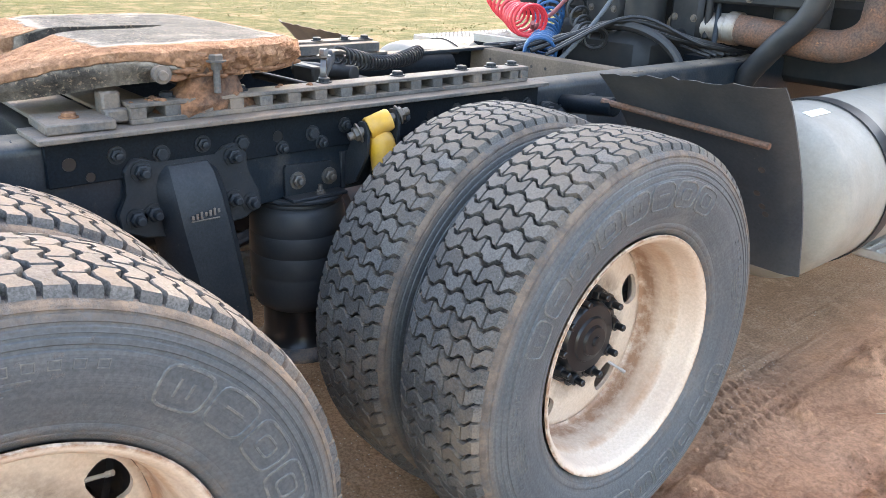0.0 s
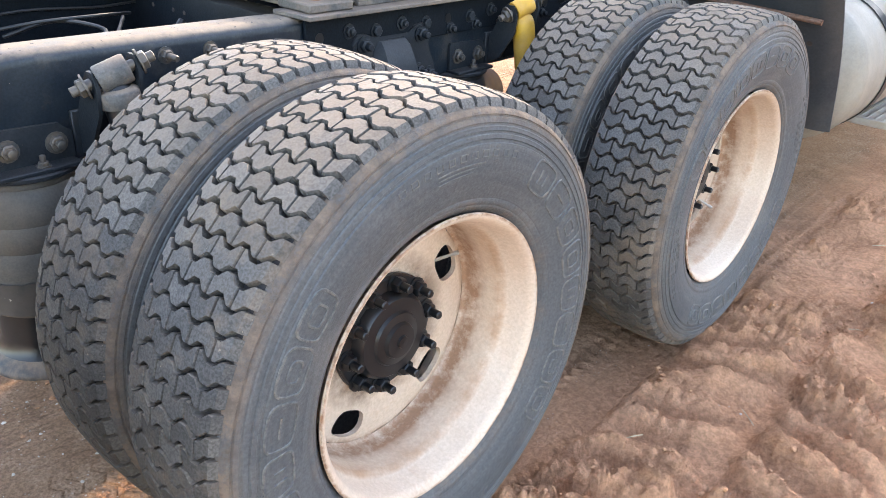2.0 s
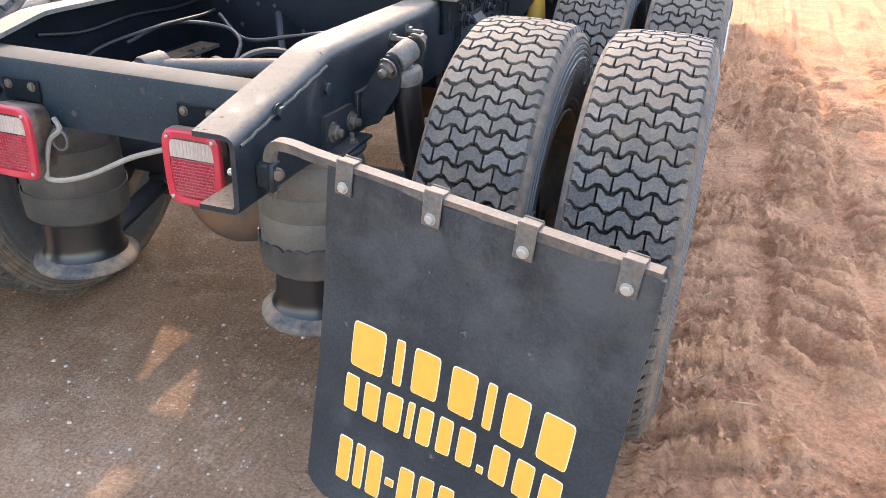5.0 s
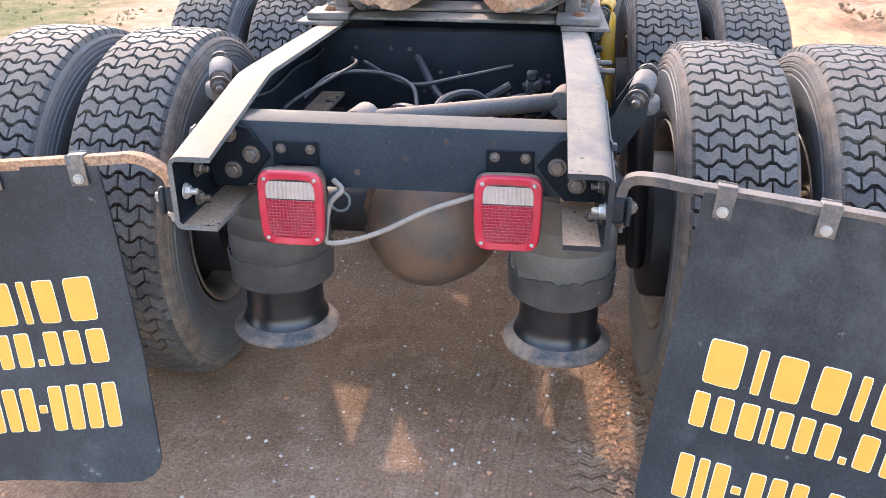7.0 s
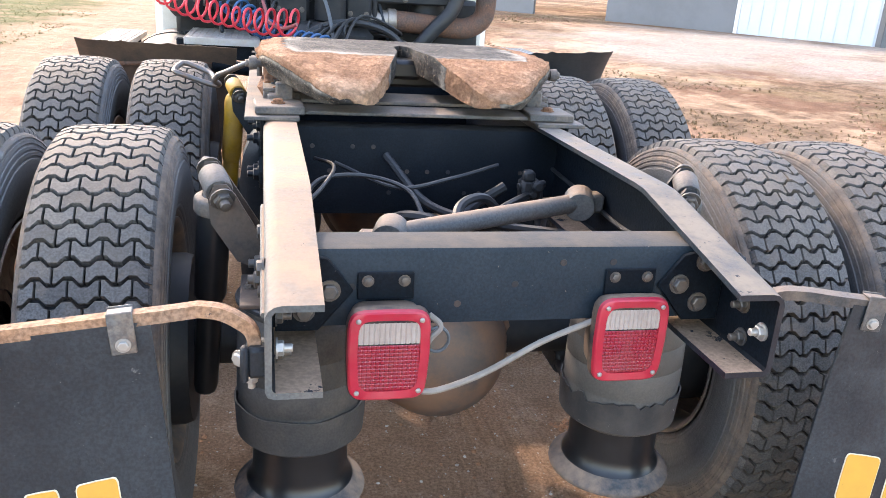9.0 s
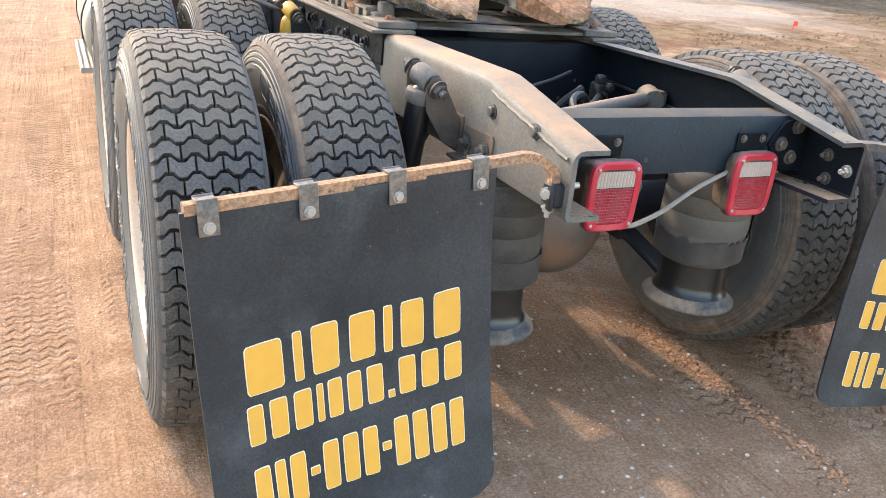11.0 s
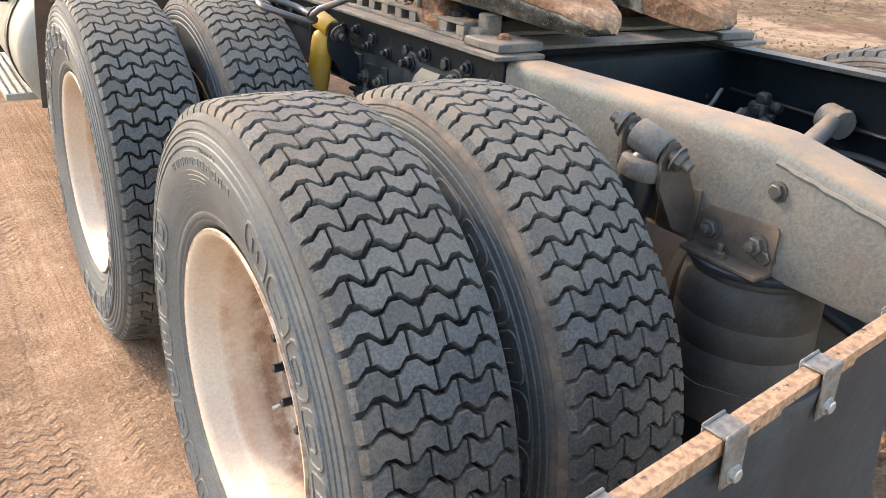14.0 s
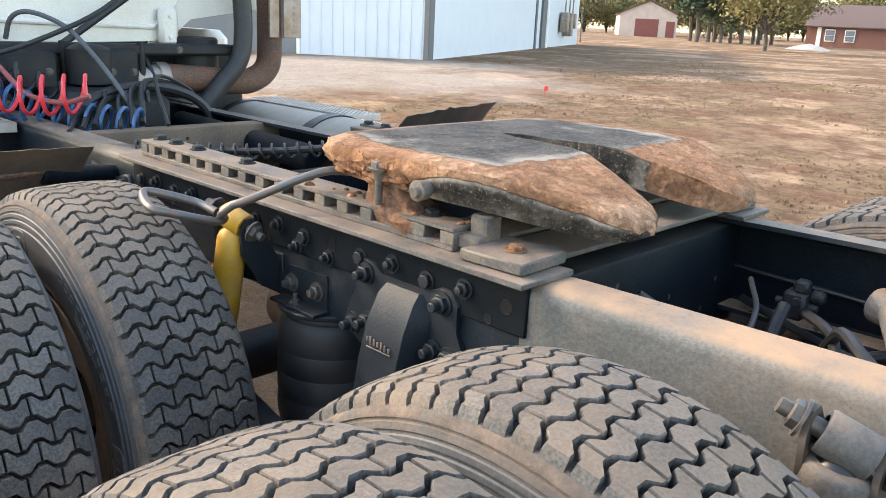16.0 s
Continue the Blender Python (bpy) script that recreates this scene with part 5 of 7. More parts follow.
def build_flap(side):
    """Mud flap on its bar: the sheet hangs square to the drooping bar."""
    p = side > 0
    y_in, y_out = (-0.750, -0.862) if p else (-0.760, -0.815)
    z_in, z_out = (0.884, 0.838) if p else (0.892, 0.846)
    a, b = Vector((side * 0.600, y_in, z_in)), Vector((side * 1.205, y_out, z_out))
    u = (b - a).normalized()
    nrm = Vector((0, -1, 0))
    nrm = (nrm - u * nrm.dot(u)).normalized()
    v = u.cross(nrm) if u.cross(nrm).z < 0 else nrm.cross(u)
    wid, hgt, th = (b - a).length + 0.008, 0.752, 0.007

    def at(s, t, off=0.0):
        """The place on the sheet at s along the bar and t down, off in front of it."""
        bend = 0.010 * math.sin(2.2 * s / wid * math.pi + 0.6) * t / hgt + (0.026 if p else 0.058) * (t / hgt) ** 2 - 0.012 * math.sin(math.pi * t / hgt) + 0.005 * noise.noise((s * 6, t * 5, side * 3.0)) + 0.007 * max(0.0, 1 - abs(s - 0.30 - 0.45 * (t - 0.1)) / 0.05) * smooth(0.32, 0.05, t) - 0.006 * max(0.0, 1 - abs(s - 0.47 + 0.30 * t) / 0.06) * smooth(0.40, 0.15, t)
        return a + u * s + v * t + nrm * (bend + off + 0.006)

    bm = bmesh.new()
    nu, nv = 43, 51
    grid = {}
    for f in (0, 1):
        for i in range(nu):
            for j in range(nv):
                s, t = wid * i / (nu - 1), 0.004 + hgt * j / (nv - 1)
                k = max(0.0, t - (hgt - 0.05)) / 0.05
                if s < 0.06 or s > wid - 0.03:
                    r = 0.05 if s < 0.06 else 0.02
                    e = r * (1 - math.sqrt(max(0, 1 - k * k)))
                    s = max(s, e) if s < 0.06 else min(s, wid - e)
                grid[f, i, j] = bm.verts.new(at(s, t, th / 2 if f == 0 else -th / 2))
    for f in (0, 1):
        for i in range(nu - 1):
            for j in range(nv - 1):
                bm.faces.new((grid[f, i, j], grid[f, i + 1, j], grid[f, i + 1, j + 1], grid[f, i, j + 1]))
    for i in range(nu - 1):
        for j in (0, nv - 1):
            bm.faces.new((grid[0, i, j], grid[0, i + 1, j], grid[1, i + 1, j], grid[1, i, j]))
    for j in range(nv - 1):
        for i in (0, nu - 1):
            bm.faces.new((grid[0, i, j], grid[0, i, j + 1], grid[1, i, j + 1], grid[1, i, j]))
    ob = part("mud_flap", bm, "flap", truck, "black rubber mud flap with three rows of yellow print")
    # plain print bars in three rows
    tops = (0.318, 0.443, 0.597) if p else (0.268, 0.392, 0.524)
    rows = ((tops[0], 0.100, (0.088, 0.020, 0.066, 0.064, 0.020, 0.058, 0.074)), (tops[1], 0.080, (0.036, 0.040, 0.042, 0.014, 0.034, 0.034, 0.040, 0.0141, 0.042, 0.044, 0.048)),
            (tops[2], 0.106, (0.037, 0.024, 0.038, 0.0211, 0.038, 0.037, 0.037, 0.0211, 0.037, 0.038, 0.038, 0.038)))
    for t0, h, ws in rows:
        total = 0.480 if p else 0.468
        gap = (total - sum(ws)) / (len(ws) - 1)
        s = 0.072
        for k, w in enumerate(ws):
            for grow, lift, mat, nm in ((0.0018, 0.0012, "letter_edge", "print_edge"), (0.0, 0.0024, "letter", "print_bar")):
                bm = bmesh.new()
                hh = {0.0211: 0.016, 0.0141: 0.014}.get(w, h)
                mid_t = t0 + h / 2 if hh != 0.014 else t0 + h - 0.007
                trim_w = 0.10 * w
                s0, s1 = (s + trim_w, s + w - trim_w) if p else (0.612 - s - w + trim_w, 0.612 - s - trim_w)
                ring = []
                for q in range(16):
                    g = 2 * math.pi * q / 16
                    e = 0.22
                    ex = math.copysign(abs(math.cos(g)) ** e, math.cos(g))
                    ey = math.copysign(abs(math.sin(g)) ** e, math.sin(g))
                    ring.append(((s0 + s1) / 2 + ex * ((s1 - s0) / 2 + grow), mid_t + ey * (hh / 2 + grow) + 0.060 * ((s0 + s1) / 2 + ex * (s1 - s0) / 2 - 0.31)))
                lo = [bm.verts.new(at(x, y, th / 2 - 0.002)) for x, y in ring]
                hi = [bm.verts.new(at(x, y, th / 2 + lift)) for x, y in ring]
                for q in range(16):
                    bm.faces.new((lo[q], lo[(q + 1) % 16], hi[(q + 1) % 16], hi[q]))
                bm.faces.new(hi)
                part(nm, bm, mat, ob)
            s += w + gap
    # bar with its bent end and clamp
    sq = [(-0.010, -0.010), (0.010, -0.010), (0.010, 0.010), (-0.010, 0.010)]
    clamp = Vector((side * 0.452, -0.712 if p else y_in + 0.005, 0.822 if p else 0.815))
    pts = smooth_path([clamp + Vector((0, 0, -0.02)), clamp + Vector((0, 0, 0.035)), clamp + Vector((side * 0.018, -0.002, 0.062)), Vector((side * 0.52, y_in + (0.020 if p else 0.004), z_in + 0.006)), a + u * 0.02, b], 5)
    bm = bmesh.new()
    sweep(bm, pts, 0.01, section=sq)
    part("flap_bar", bm, "bar" if not p else "plate", truck, "square steel flap bar with surface rust")
    bm = bmesh.new()
    box(bm, clamp + Vector((side * -0.006, 0, 0)), (0.034, 0.046, 0.052), 0.006)
    box(bm, clamp + Vector((side * 0.014, -0.02, 0.0)), (0.012, 0.018, 0.060), 0.004)
    cl = part("bar_clamp", bm, "iron", truck)
    bm = bmesh.new()
    hexbolt(bm, clamp + Vector((side * 0.02, -0.012, 0.006)), (side * 0.6, -0.8, 0), 0.0105, 0.009)
    part("bolt", bm, "bolt" if p else "zinc", cl)
    bm = bmesh.new()
    hexbolt(bm, clamp + Vector((side * 0.004, 0.0, -0.028)), (0, 0, -1), 0.011, 0.012, True, 0.012)
    part("bolt", bm, "bolt" if p else "zinc", cl)
    for s in (0.040, 0.222, 0.396, 0.572):
        c = a + u * s
        rot = Matrix((u, nrm, -v)).transposed().to_4x4()
        bm = bmesh.new()
        box(bm, c + nrm * 0.0145 + v * 0.016, (0.036, 0.004, 0.066), 0.0015, rot)
        box(bm, c - nrm * 0.0125 + v * 0.006, (0.036, 0.004, 0.046), 0.0015, rot)
        box(bm, c - v * 0.0125, (0.036, 0.030, 0.004), 0.0015, rot)
        k = part("flap_clip", bm, "clip" if not p else "plate", ob)
        bm = bmesh.new()
        hexbolt(bm, c + nrm * 0.0165 + v * 0.034, nrm, 0.0082, 0.007)
        part("bolt", bm, "zinc", ob)
    return ob


for side in (1, -1):
    build_flap(side)


def build_slide(side):
    """Mounting angle and notched slide rail on top of the frame rail."""
    bm = bmesh.new()
    box(bm, (side * 0.412, 1.04, 0.9945), (0.146, 1.49, 0.011), 0.002)
    top_leg = part("mounting_flange", bm, "plate", truck, "mud-dusted steel mounting flange")
    bm = bmesh.new()
    box(bm, (side * 0.4365, 1.05, 0.938), (0.011, 1.47, 0.100), 0.002)
    ob = part("mounting_angle", bm, "frame", truck, "black steel angle bolted along the rail")
    for i in range(15):
        y = 0.36 + 0.098 * i
        bm = bmesh.new()
        if i % 5 == 0:
            lathe(bm, [(0.0, 0.0), (0.0, 0.014), (0.001, 0.0145)], (side * 0.4422, y, 0.935), (side, 0, 0), 16)
            part("bolt_hole", bm, "hub", ob)
        else:
            hexbolt(bm, (side * 0.442, y, 0.932 + 0.01 * (i % 2)), (side, 0, 0), 0.015, 0.013, True, 0.01 * (i % 2))
            part("bolt", bm, "iron", ob)
    for i in range(12):
        bm = bmesh.new()
        y = 0.40 + 0.115 * i
        if i in (1, 4, 5, 8):
            hexbolt(bm, (side * 0.442, y, 0.905), (side, 0, 0), 0.014, 0.012, True, 0.012)
            part("bolt", bm, "iron", ob)
        else:
            lathe(bm, [(0.0, 0.0), (0.0, 0.010), (0.001, 0.0105)], (side * 0.4422, y, 0.902), (side, 0, 0), 14)
            part("bolt_hole", bm, "hub", ob)
    bm = bmesh.new()
    y0, y1, pitch = 0.50, 1.74, 0.0775
    box(bm, (side * 0.405, (y0 + y1) / 2, 1.006), (0.062, y1 - y0, 0.012), 0.002)
    box(bm, (side * 0.405, (y0 + y1) / 2, 1.041), (0.062, y1 - y0, 0.010), 0.002)
    n = int((y1 - y0) / pitch)
    for i in range(n + 1):
        box(bm, (side * 0.405, min(y0 + 0.018 + pitch * i, y1 - 0.016), 1.0235), (0.060, 0.036, 0.025), 0.002)
    box(bm, (side * 0.352, (y0 + y1) / 2, 1.020), (0.044, y1 - y0, 0.036), 0.003)
    sl = part("slide_rail", bm, "plate", truck, "notched fifth wheel slide rail caked with dirt")
    for y in (0.60, 0.78, 1.02, 1.26, 1.50, 1.62, 1.71):
        bm = bmesh.new()
        hexbolt(bm, (side * 0.39, y, 1.046), (0, 0, 1), 0.016, 0.012)
        part("bolt", bm, "iron", sl)
    bm = bmesh.new()
    for (x_, y_, z_), (sx_, sy_, sz_), turn_ in (((0.392, 0.392, 1.0120), (0.135, 0.140, 0.022), -2),):
        box(bm, (side * x_, y_, z_), (sx_, sy_, sz_), 0.0035, pose(0, 0, 0, 0, 0, turn_ * side))
        sp = part("spacer_plate", bm, "plate", truck, "muddy steel spacer plate")
        bm = bmesh.new()
    hexbolt(bm, (side * 0.395, 0.385, 1.0230), (0, 0, 1), 0.015, 0.011)
    part("bolt", bm, "mud", sp)
    bm = bmesh.new()
    box(bm, (side * 0.375, 0.475, 1.035), (0.05, 0.04, 0.07), 0.005)
    box(bm, (side * 0.40, 0.478, 1.02), (0.045, 0.05, 0.03), 0.005)
    part("stop_block", bm, "plate", truck)


for side in (1, -1):
    build_slide(side)
bm = bmesh.new()
box(bm, (0, 0.405, 1.006), (0.66, 0.13, 0.010), 0.002)
part("cross_plate", bm, "plate", truck, "muddy plate across the frame")
bm = bmesh.new()
box(bm, (0, 0.53, 1.022), (0.66, 0.12, 0.010), 0.002, pose(0, 0, 0, 4, 0, 0))
part("cross_plate", bm, "plate", truck)


def build_fifth_wheel():
    # stations along the plate: y, outer edge, slot edge, top, underside
    st = [(1.005, 0.25, 0.0, 1.146, 1.100), (0.985, 0.325, 0.0, 1.154, 1.093), (0.94, 0.385, 0.0, 1.158, 1.090), (0.86, 0.428, 0.0, 1.160, 1.088), (0.765, 0.440, 0.0, 1.160, 1.088), (0.735, 0.441, 0.018, 1.160, 1.088),
          (0.70, 0.442, 0.028, 1.160, 1.088), (0.60, 0.442, 0.034, 1.160, 1.088), (0.53, 0.435, 0.045, 1.160, 1.086), (0.47, 0.412, 0.062, 1.156, 1.080), (0.40, 0.370, 0.085, 1.141, 1.066), (0.33, 0.325, 0.112, 1.120, 1.052), (0.27, 0.290, 0.138, 1.100, 1.044), (0.245, 0.262, 0.158, 1.086, 1.046), (0.232, 0.235, 0.182, 1.072, 1.052)]
    fine = []
    for a, b in zip(st, st[1:]):
        k = max(1, int((a[0] - b[0]) / 0.008))
        for i in range(k):
            fine.append(tuple(p + (q - p) * i / k for p, q in zip(a, b)))
    fine.append(st[-1])
    nx, nw = 40, 9
    bm = bmesh.new()
    mud = bm.verts.layers.float.new("mud")

    def put(co, value):
        v = bm.verts.new(co)
        v[mud] = value
        return v

    for s in (1, -1):
        top, wall_out, wall_in = [], [], []
        for y, xo, xi, zt, zb in fine:
            row = []
            caked = smooth(0.50, 0.68, y)
            for i in range(nx + 1):
                t = i / nx
                x = xi + (xo - xi) * t
                rim = smooth(0.88, 1.0, t)
                drop = (0.007 + 0.004 * noise.noise((y * 11, s, 2.0))) * rim + 0.006 * smooth(0.10, 0.0, t) * smooth(0.5, 0.40, y)
                crest = 0.0016 * noise.noise((s * x * 14, y * 14, 1.0)) + rim * caked * 0.005 * noise.fractal((s * x * 30, y * 30, 3.0), 0.8, 2.1, 4)
                value = max(1.05 * smooth(0.66, 0.99, t), 1.0 * smooth(0.53, 0.42, y), 0.9 * smooth(0.93, 0.99, y)) - 0.25 * smooth(0.45, 0.25, t) * smooth(0.45, 0.6, y)
                row.append(put((s * x, y, zt - drop + crest), value))
            top.append(row)

            def wall(x, out):
                col = []
                for j in range(1, nw + 1):
                    f = j / nw
                    z = zt - 0.008 * out + (zb - zt + 0.008 * out) * f
                    rough = noise.fractal((s * x * 14, y * 34, z * 48), 0.6, 2.1, 5)
                    if out:
                        lump = (0.005 + 0.014 * caked) * max(-0.45, rough) * math.sin(math.pi * min(1, f * 1.05))
                        bulge = 0.005 * math.sin(math.pi * min(1, f * 1.5)) - (0.014 + 0.004 * caked) * smooth(0.5, 1.0, f)
                        value = 1.05 - (1.0 - 0.55 * caked) * smooth(0.44 * caked, 0.42 + 0.42 * caked, f)
                        col.append(put((s * (x + bulge + lump), y + 0.3 * lump, z), value))
                    else:
                        col.append(put((s * (x + 0.004 * f + 0.004 * rough), y, z), -0.35 + 1.35 * smooth(0.50, 0.36, y)))
                return col

            wall_out.append(wall(xo, 1))
            wall_in.append(wall(xi, 0))
        for a in range(len(fine) - 1):
            for i in range(nx):
                bm.faces.new((top[a][i], top[a][i + 1], top[a + 1][i + 1], top[a + 1][i]))
            for w, col in ((wall_out, nx), (wall_in, 0)):
                if w is wall_in and fine[a][2] <= 0 and fine[a + 1][2] <= 0:
                    continue
                p, q = [top[a][col], *w[a]], [top[a + 1][col], *w[a + 1]]
                for j in range(nw):
                    bm.faces.new((p[j], p[j + 1], q[j + 1], q[j]))
            bm.faces.new((wall_out[a][-1], wall_in[a][-1], wall_in[a + 1][-1], wall_out[a + 1][-1])).material_index = 1
        for e in (0, -1):
            bm.faces.new([*top[e], *wall_out[e], *reversed(wall_in[e])])
    bmesh.ops.remove_doubles(bm, verts=bm.verts, dist=0.0002)
    ob = part("fifth_wheel", bm, ("fifth", "hub"), truck, "fifth wheel plate with greasy worn top and caked red mud", sharp=60)
    # jaw in the throat, hangers, pins
    bm = bmesh.new()
    box(bm, (0, 0.70, 1.095), (0.12, 0.10, 0.06), 0.012)
    box(bm, (0, 0.80, 1.06), (0.40, 0.20, 0.05), 0.01)
    part("jaw", bm, "hub", ob, "black greasy coupling jaw")
    for s in (1, -1):
        bm = bmesh.new()
        rings = []
        for z, a, b, x0, x1 in ((0.995, 0.55, 0.86, 0.325, 0.425), (1.03, 0.59, 0.82, 0.335, 0.42), (1.06, 0.63, 0.79, 0.345, 0.425), (1.10, 0.66, 0.76, 0.35, 0.43), (1.12, 0.67, 0.75, 0.35, 0.43)):
            rings.append([])
            for i in range(20):
                g = 2 * math.pi * i / 20
                e = 0.55
                x = (x0 + x1) / 2 + math.copysign(abs(math.cos(g)) ** e, math.cos(g)) * (x1 - x0) / 2
                y = (a + b) / 2 + math.copysign(abs(math.sin(g)) ** e, math.sin(g)) * (b - a) / 2
                k = 1 + 0.10 * noise.noise((x * 16, y * 16, z * 16))
                rings[-1].append(bm.verts.new((s * x * k, y, z)))
        for p, q in zip(rings, rings[1:]):
            for i in range(20):
                bm.faces.new((p[i], p[(i + 1) % 20], q[(i + 1) % 20], q[i]))
        part("pivot_bracket", bm, "mud_dark", ob, "mud-caked pivot bracket")
        bm = bmesh.new()
        rod(bm, (s * 0.446, 0.698, 1.055), (s * 0.446, 0.698, 1.13), 0.008)
        hexbolt(bm, (s * 0.446, 0.698, 1.125), (0, 0, 1), 0.017, 0.016)
        lathe(bm, [(0, 0.012), (0.018, 0.012)], (s * 0.446, 0.698, 1.108), (0, 0, 1), 12, caps=True)
        part("pivot_bolt", bm, "plate", ob, "dusty retaining bolt")
        bm = bmesh.new()
        rod(bm, (s * 0.40, 0.565, 1.112), (s * 0.485, 0.56, 1.108), 0.011)
        lathe(bm, [(0, 0.018), (0.022, 0.020), (0.024, 0.012)], (s * 0.452, 0.562, 1.109), (s, 0, 0), 14, caps=True)
        part("pivot_pin", bm, "plate", ob)
    return ob


fifth = build_fifth_wheel()

# flakes of mud hanging on the plate's rim
for k in range(90):
    s_ = 1 if k % 2 else -1
    y_ = random.uniform(0.58, 0.985)
    x_ = 0.442 if y_ < 0.765 else 0.442 - 0.115 * smooth(0.765, 1.0, y_) ** 1.6
    p = Vector((s_ * (x_ + random.uniform(-0.012, 0.000)), y_, random.uniform(1.092, 1.150)))
    r = random.uniform(0.004, 0.012)
    bm = bmesh.new()
    bmesh.ops.create_icosphere(bm, subdivisions=2, radius=r)
    for v_ in bm.verts:
        v_.co *= 1 + 0.55 * noise.noise(v_.co * 70 + p * 40)
        v_.co.x *= 0.6
        v_.co.y *= 1.9
        v_.co.z *= 0.7
        v_.co += p
    part("mud_clod", bm, "mud", fifth)
# mud clods stuck on the slide and the plate
for k in range(60):
    s = random.choice((1, -1))
    p = Vector((s * random.uniform(0.30, 0.425), random.uniform(0.5, 0.98), 1.012 if k % 2 else 1.046))
    if k % 2 == 0:
        p.x = s * random.uniform(0.376, 0.432)
    r = random.uniform(0.004, 0.013)
    bm = bmesh.new()
    bmesh.ops.create_icosphere(bm, subdivisions=2, radius=r)
    for v_ in bm.verts:
        v_.co *= 1 + 0.35 * noise.noise(v_.co * 90 + p * 40)
        v_.co.z *= 0.6
        v_.co += p
    part("mud_clod", bm, "mud", fifth)

# release handle
bm = bmesh.new()
hpts = smooth_path([(-0.36, 0.86, 1.085), (-0.44, 0.90, 1.085), (-0.56, 0.985, 1.025), (-0.585, 1.01, 1.012)], 6)
loop = smooth_path([(-0.585, 1.01, 1.012), (-0.60, 1.03, 0.99), (-0.585, 1.045, 0.975), (-0.61, 1.05, 0.972), (-0.70, 1.055, 1.0), (-0.735, 1.07, 1.012), (-0.725, 1.13, 1.025), (-0.70, 1.15, 1.03), (-0.62, 1.11, 1.005), (-0.60, 1.05, 0.99)], 6)
sweep(bm, hpts + loop[1:], 0.0095, 10)
part("release_handle", bm, "chain", truck, "bent grey steel release handle")
# brake-line spring and stand
bm = bmesh.new()
sweep(bm, coil((0.27, 1.14, 1.095), (-0.36, 1.95, 0.985), 0.024, 26, 10, 0.03), 0.0042, 6)
part("hose_spring", bm, "hose_black", truck, "black coil spring round a hose")
bm = bmesh.new()
sweep(bm, smooth_path([(0.36, 1.02, 1.02), (0.33, 1.08, 1.09), (0.27, 1.14, 1.10), (-0.05, 1.55, 1.01), (-0.36, 1.95, 0.985), (-0.40, 2.2, 0.97)], 8), 0.011, 8)
part("hose", bm, "hose_black", truck)
bm = bmesh.new()
rod(bm, (0.36, 1.04, 1.03), (0.36, 1.04, 1.11), 0.007)
lathe(bm, [(-0.007, 0.022), (-0.007, 0.034), (0.007, 0.034), (0.007, 0.022), (-0.007, 0.022)], (0.36, 1.04, 1.07), (0.6, 0.8, 0), 20)
hexbolt(bm, (0.36, 1.04, 1.105), (0, 0, 1), 0.013, 0.02)
part("hose_hook", bm, "chain", truck, "steel hook holding the hose")
bm = bmesh.new()
box(bm, (0.25, 1.06, 1.045), (0.10, 0.035, 0.05), 0.005)
rod(bm, (0.12, 1.10, 1.04), (0.33, 1.16, 1.05), 0.022)
rod(bm, (0.10, 0.98, 1.03), (0.34, 1.00, 1.03), 0.012)
part("lock_cylinder", bm, "dark", truck, "slide lock cylinder with fittings")

# torque rod, valve, hoses between the rails
bm = bmesh.new()
rod(bm, (-0.14, -0.235, 0.846), (0.33, -0.05, 0.862), 0.024, seg=16)
for c in ((-0.165, -0.243, 0.845), (0.352, -0.043, 0.862)):
    lathe(bm, [(-0.035, 0.02), (-0.035, 0.036), (-0.03, 0.039), (0.03, 0.039), (0.035, 0.036), (0.035, 0.02)], c, (0.3, 0.95, 0.1), 18, caps=True)
box(bm, (0.385, -0.035, 0.862), (0.06, 0.05, 0.05), 0.008)
box(bm, (-0.20, -0.25, 0.79), (0.07, 0.05, 0.13), 0.008)
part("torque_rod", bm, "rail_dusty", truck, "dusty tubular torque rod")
bm = bmesh.new()
box(bm, (0.27, 0.12, 0.85), (0.055, 0.05, 0.065), 0.008)
box(bm, (0.262, 0.11, 0.893), (0.032, 0.032, 0.03), 0.006)
for a, b, r in (((0.235, 0.11, 0.862), (0.315, 0.125, 0.868), 0.010), ((0.27, 0.075, 0.848), (0.27, 0.165, 0.848), 0.009)):
    rod(bm, a, b, r)
lathe(bm, [(0, 0.014), (0.02, 0.016), (0.026, 0.010)], (0.28, 0.092, 0.872), (0, -1, 0), 14, caps=True)
part("air_valve", bm, "dark", truck, "small air valve with brass fittings")
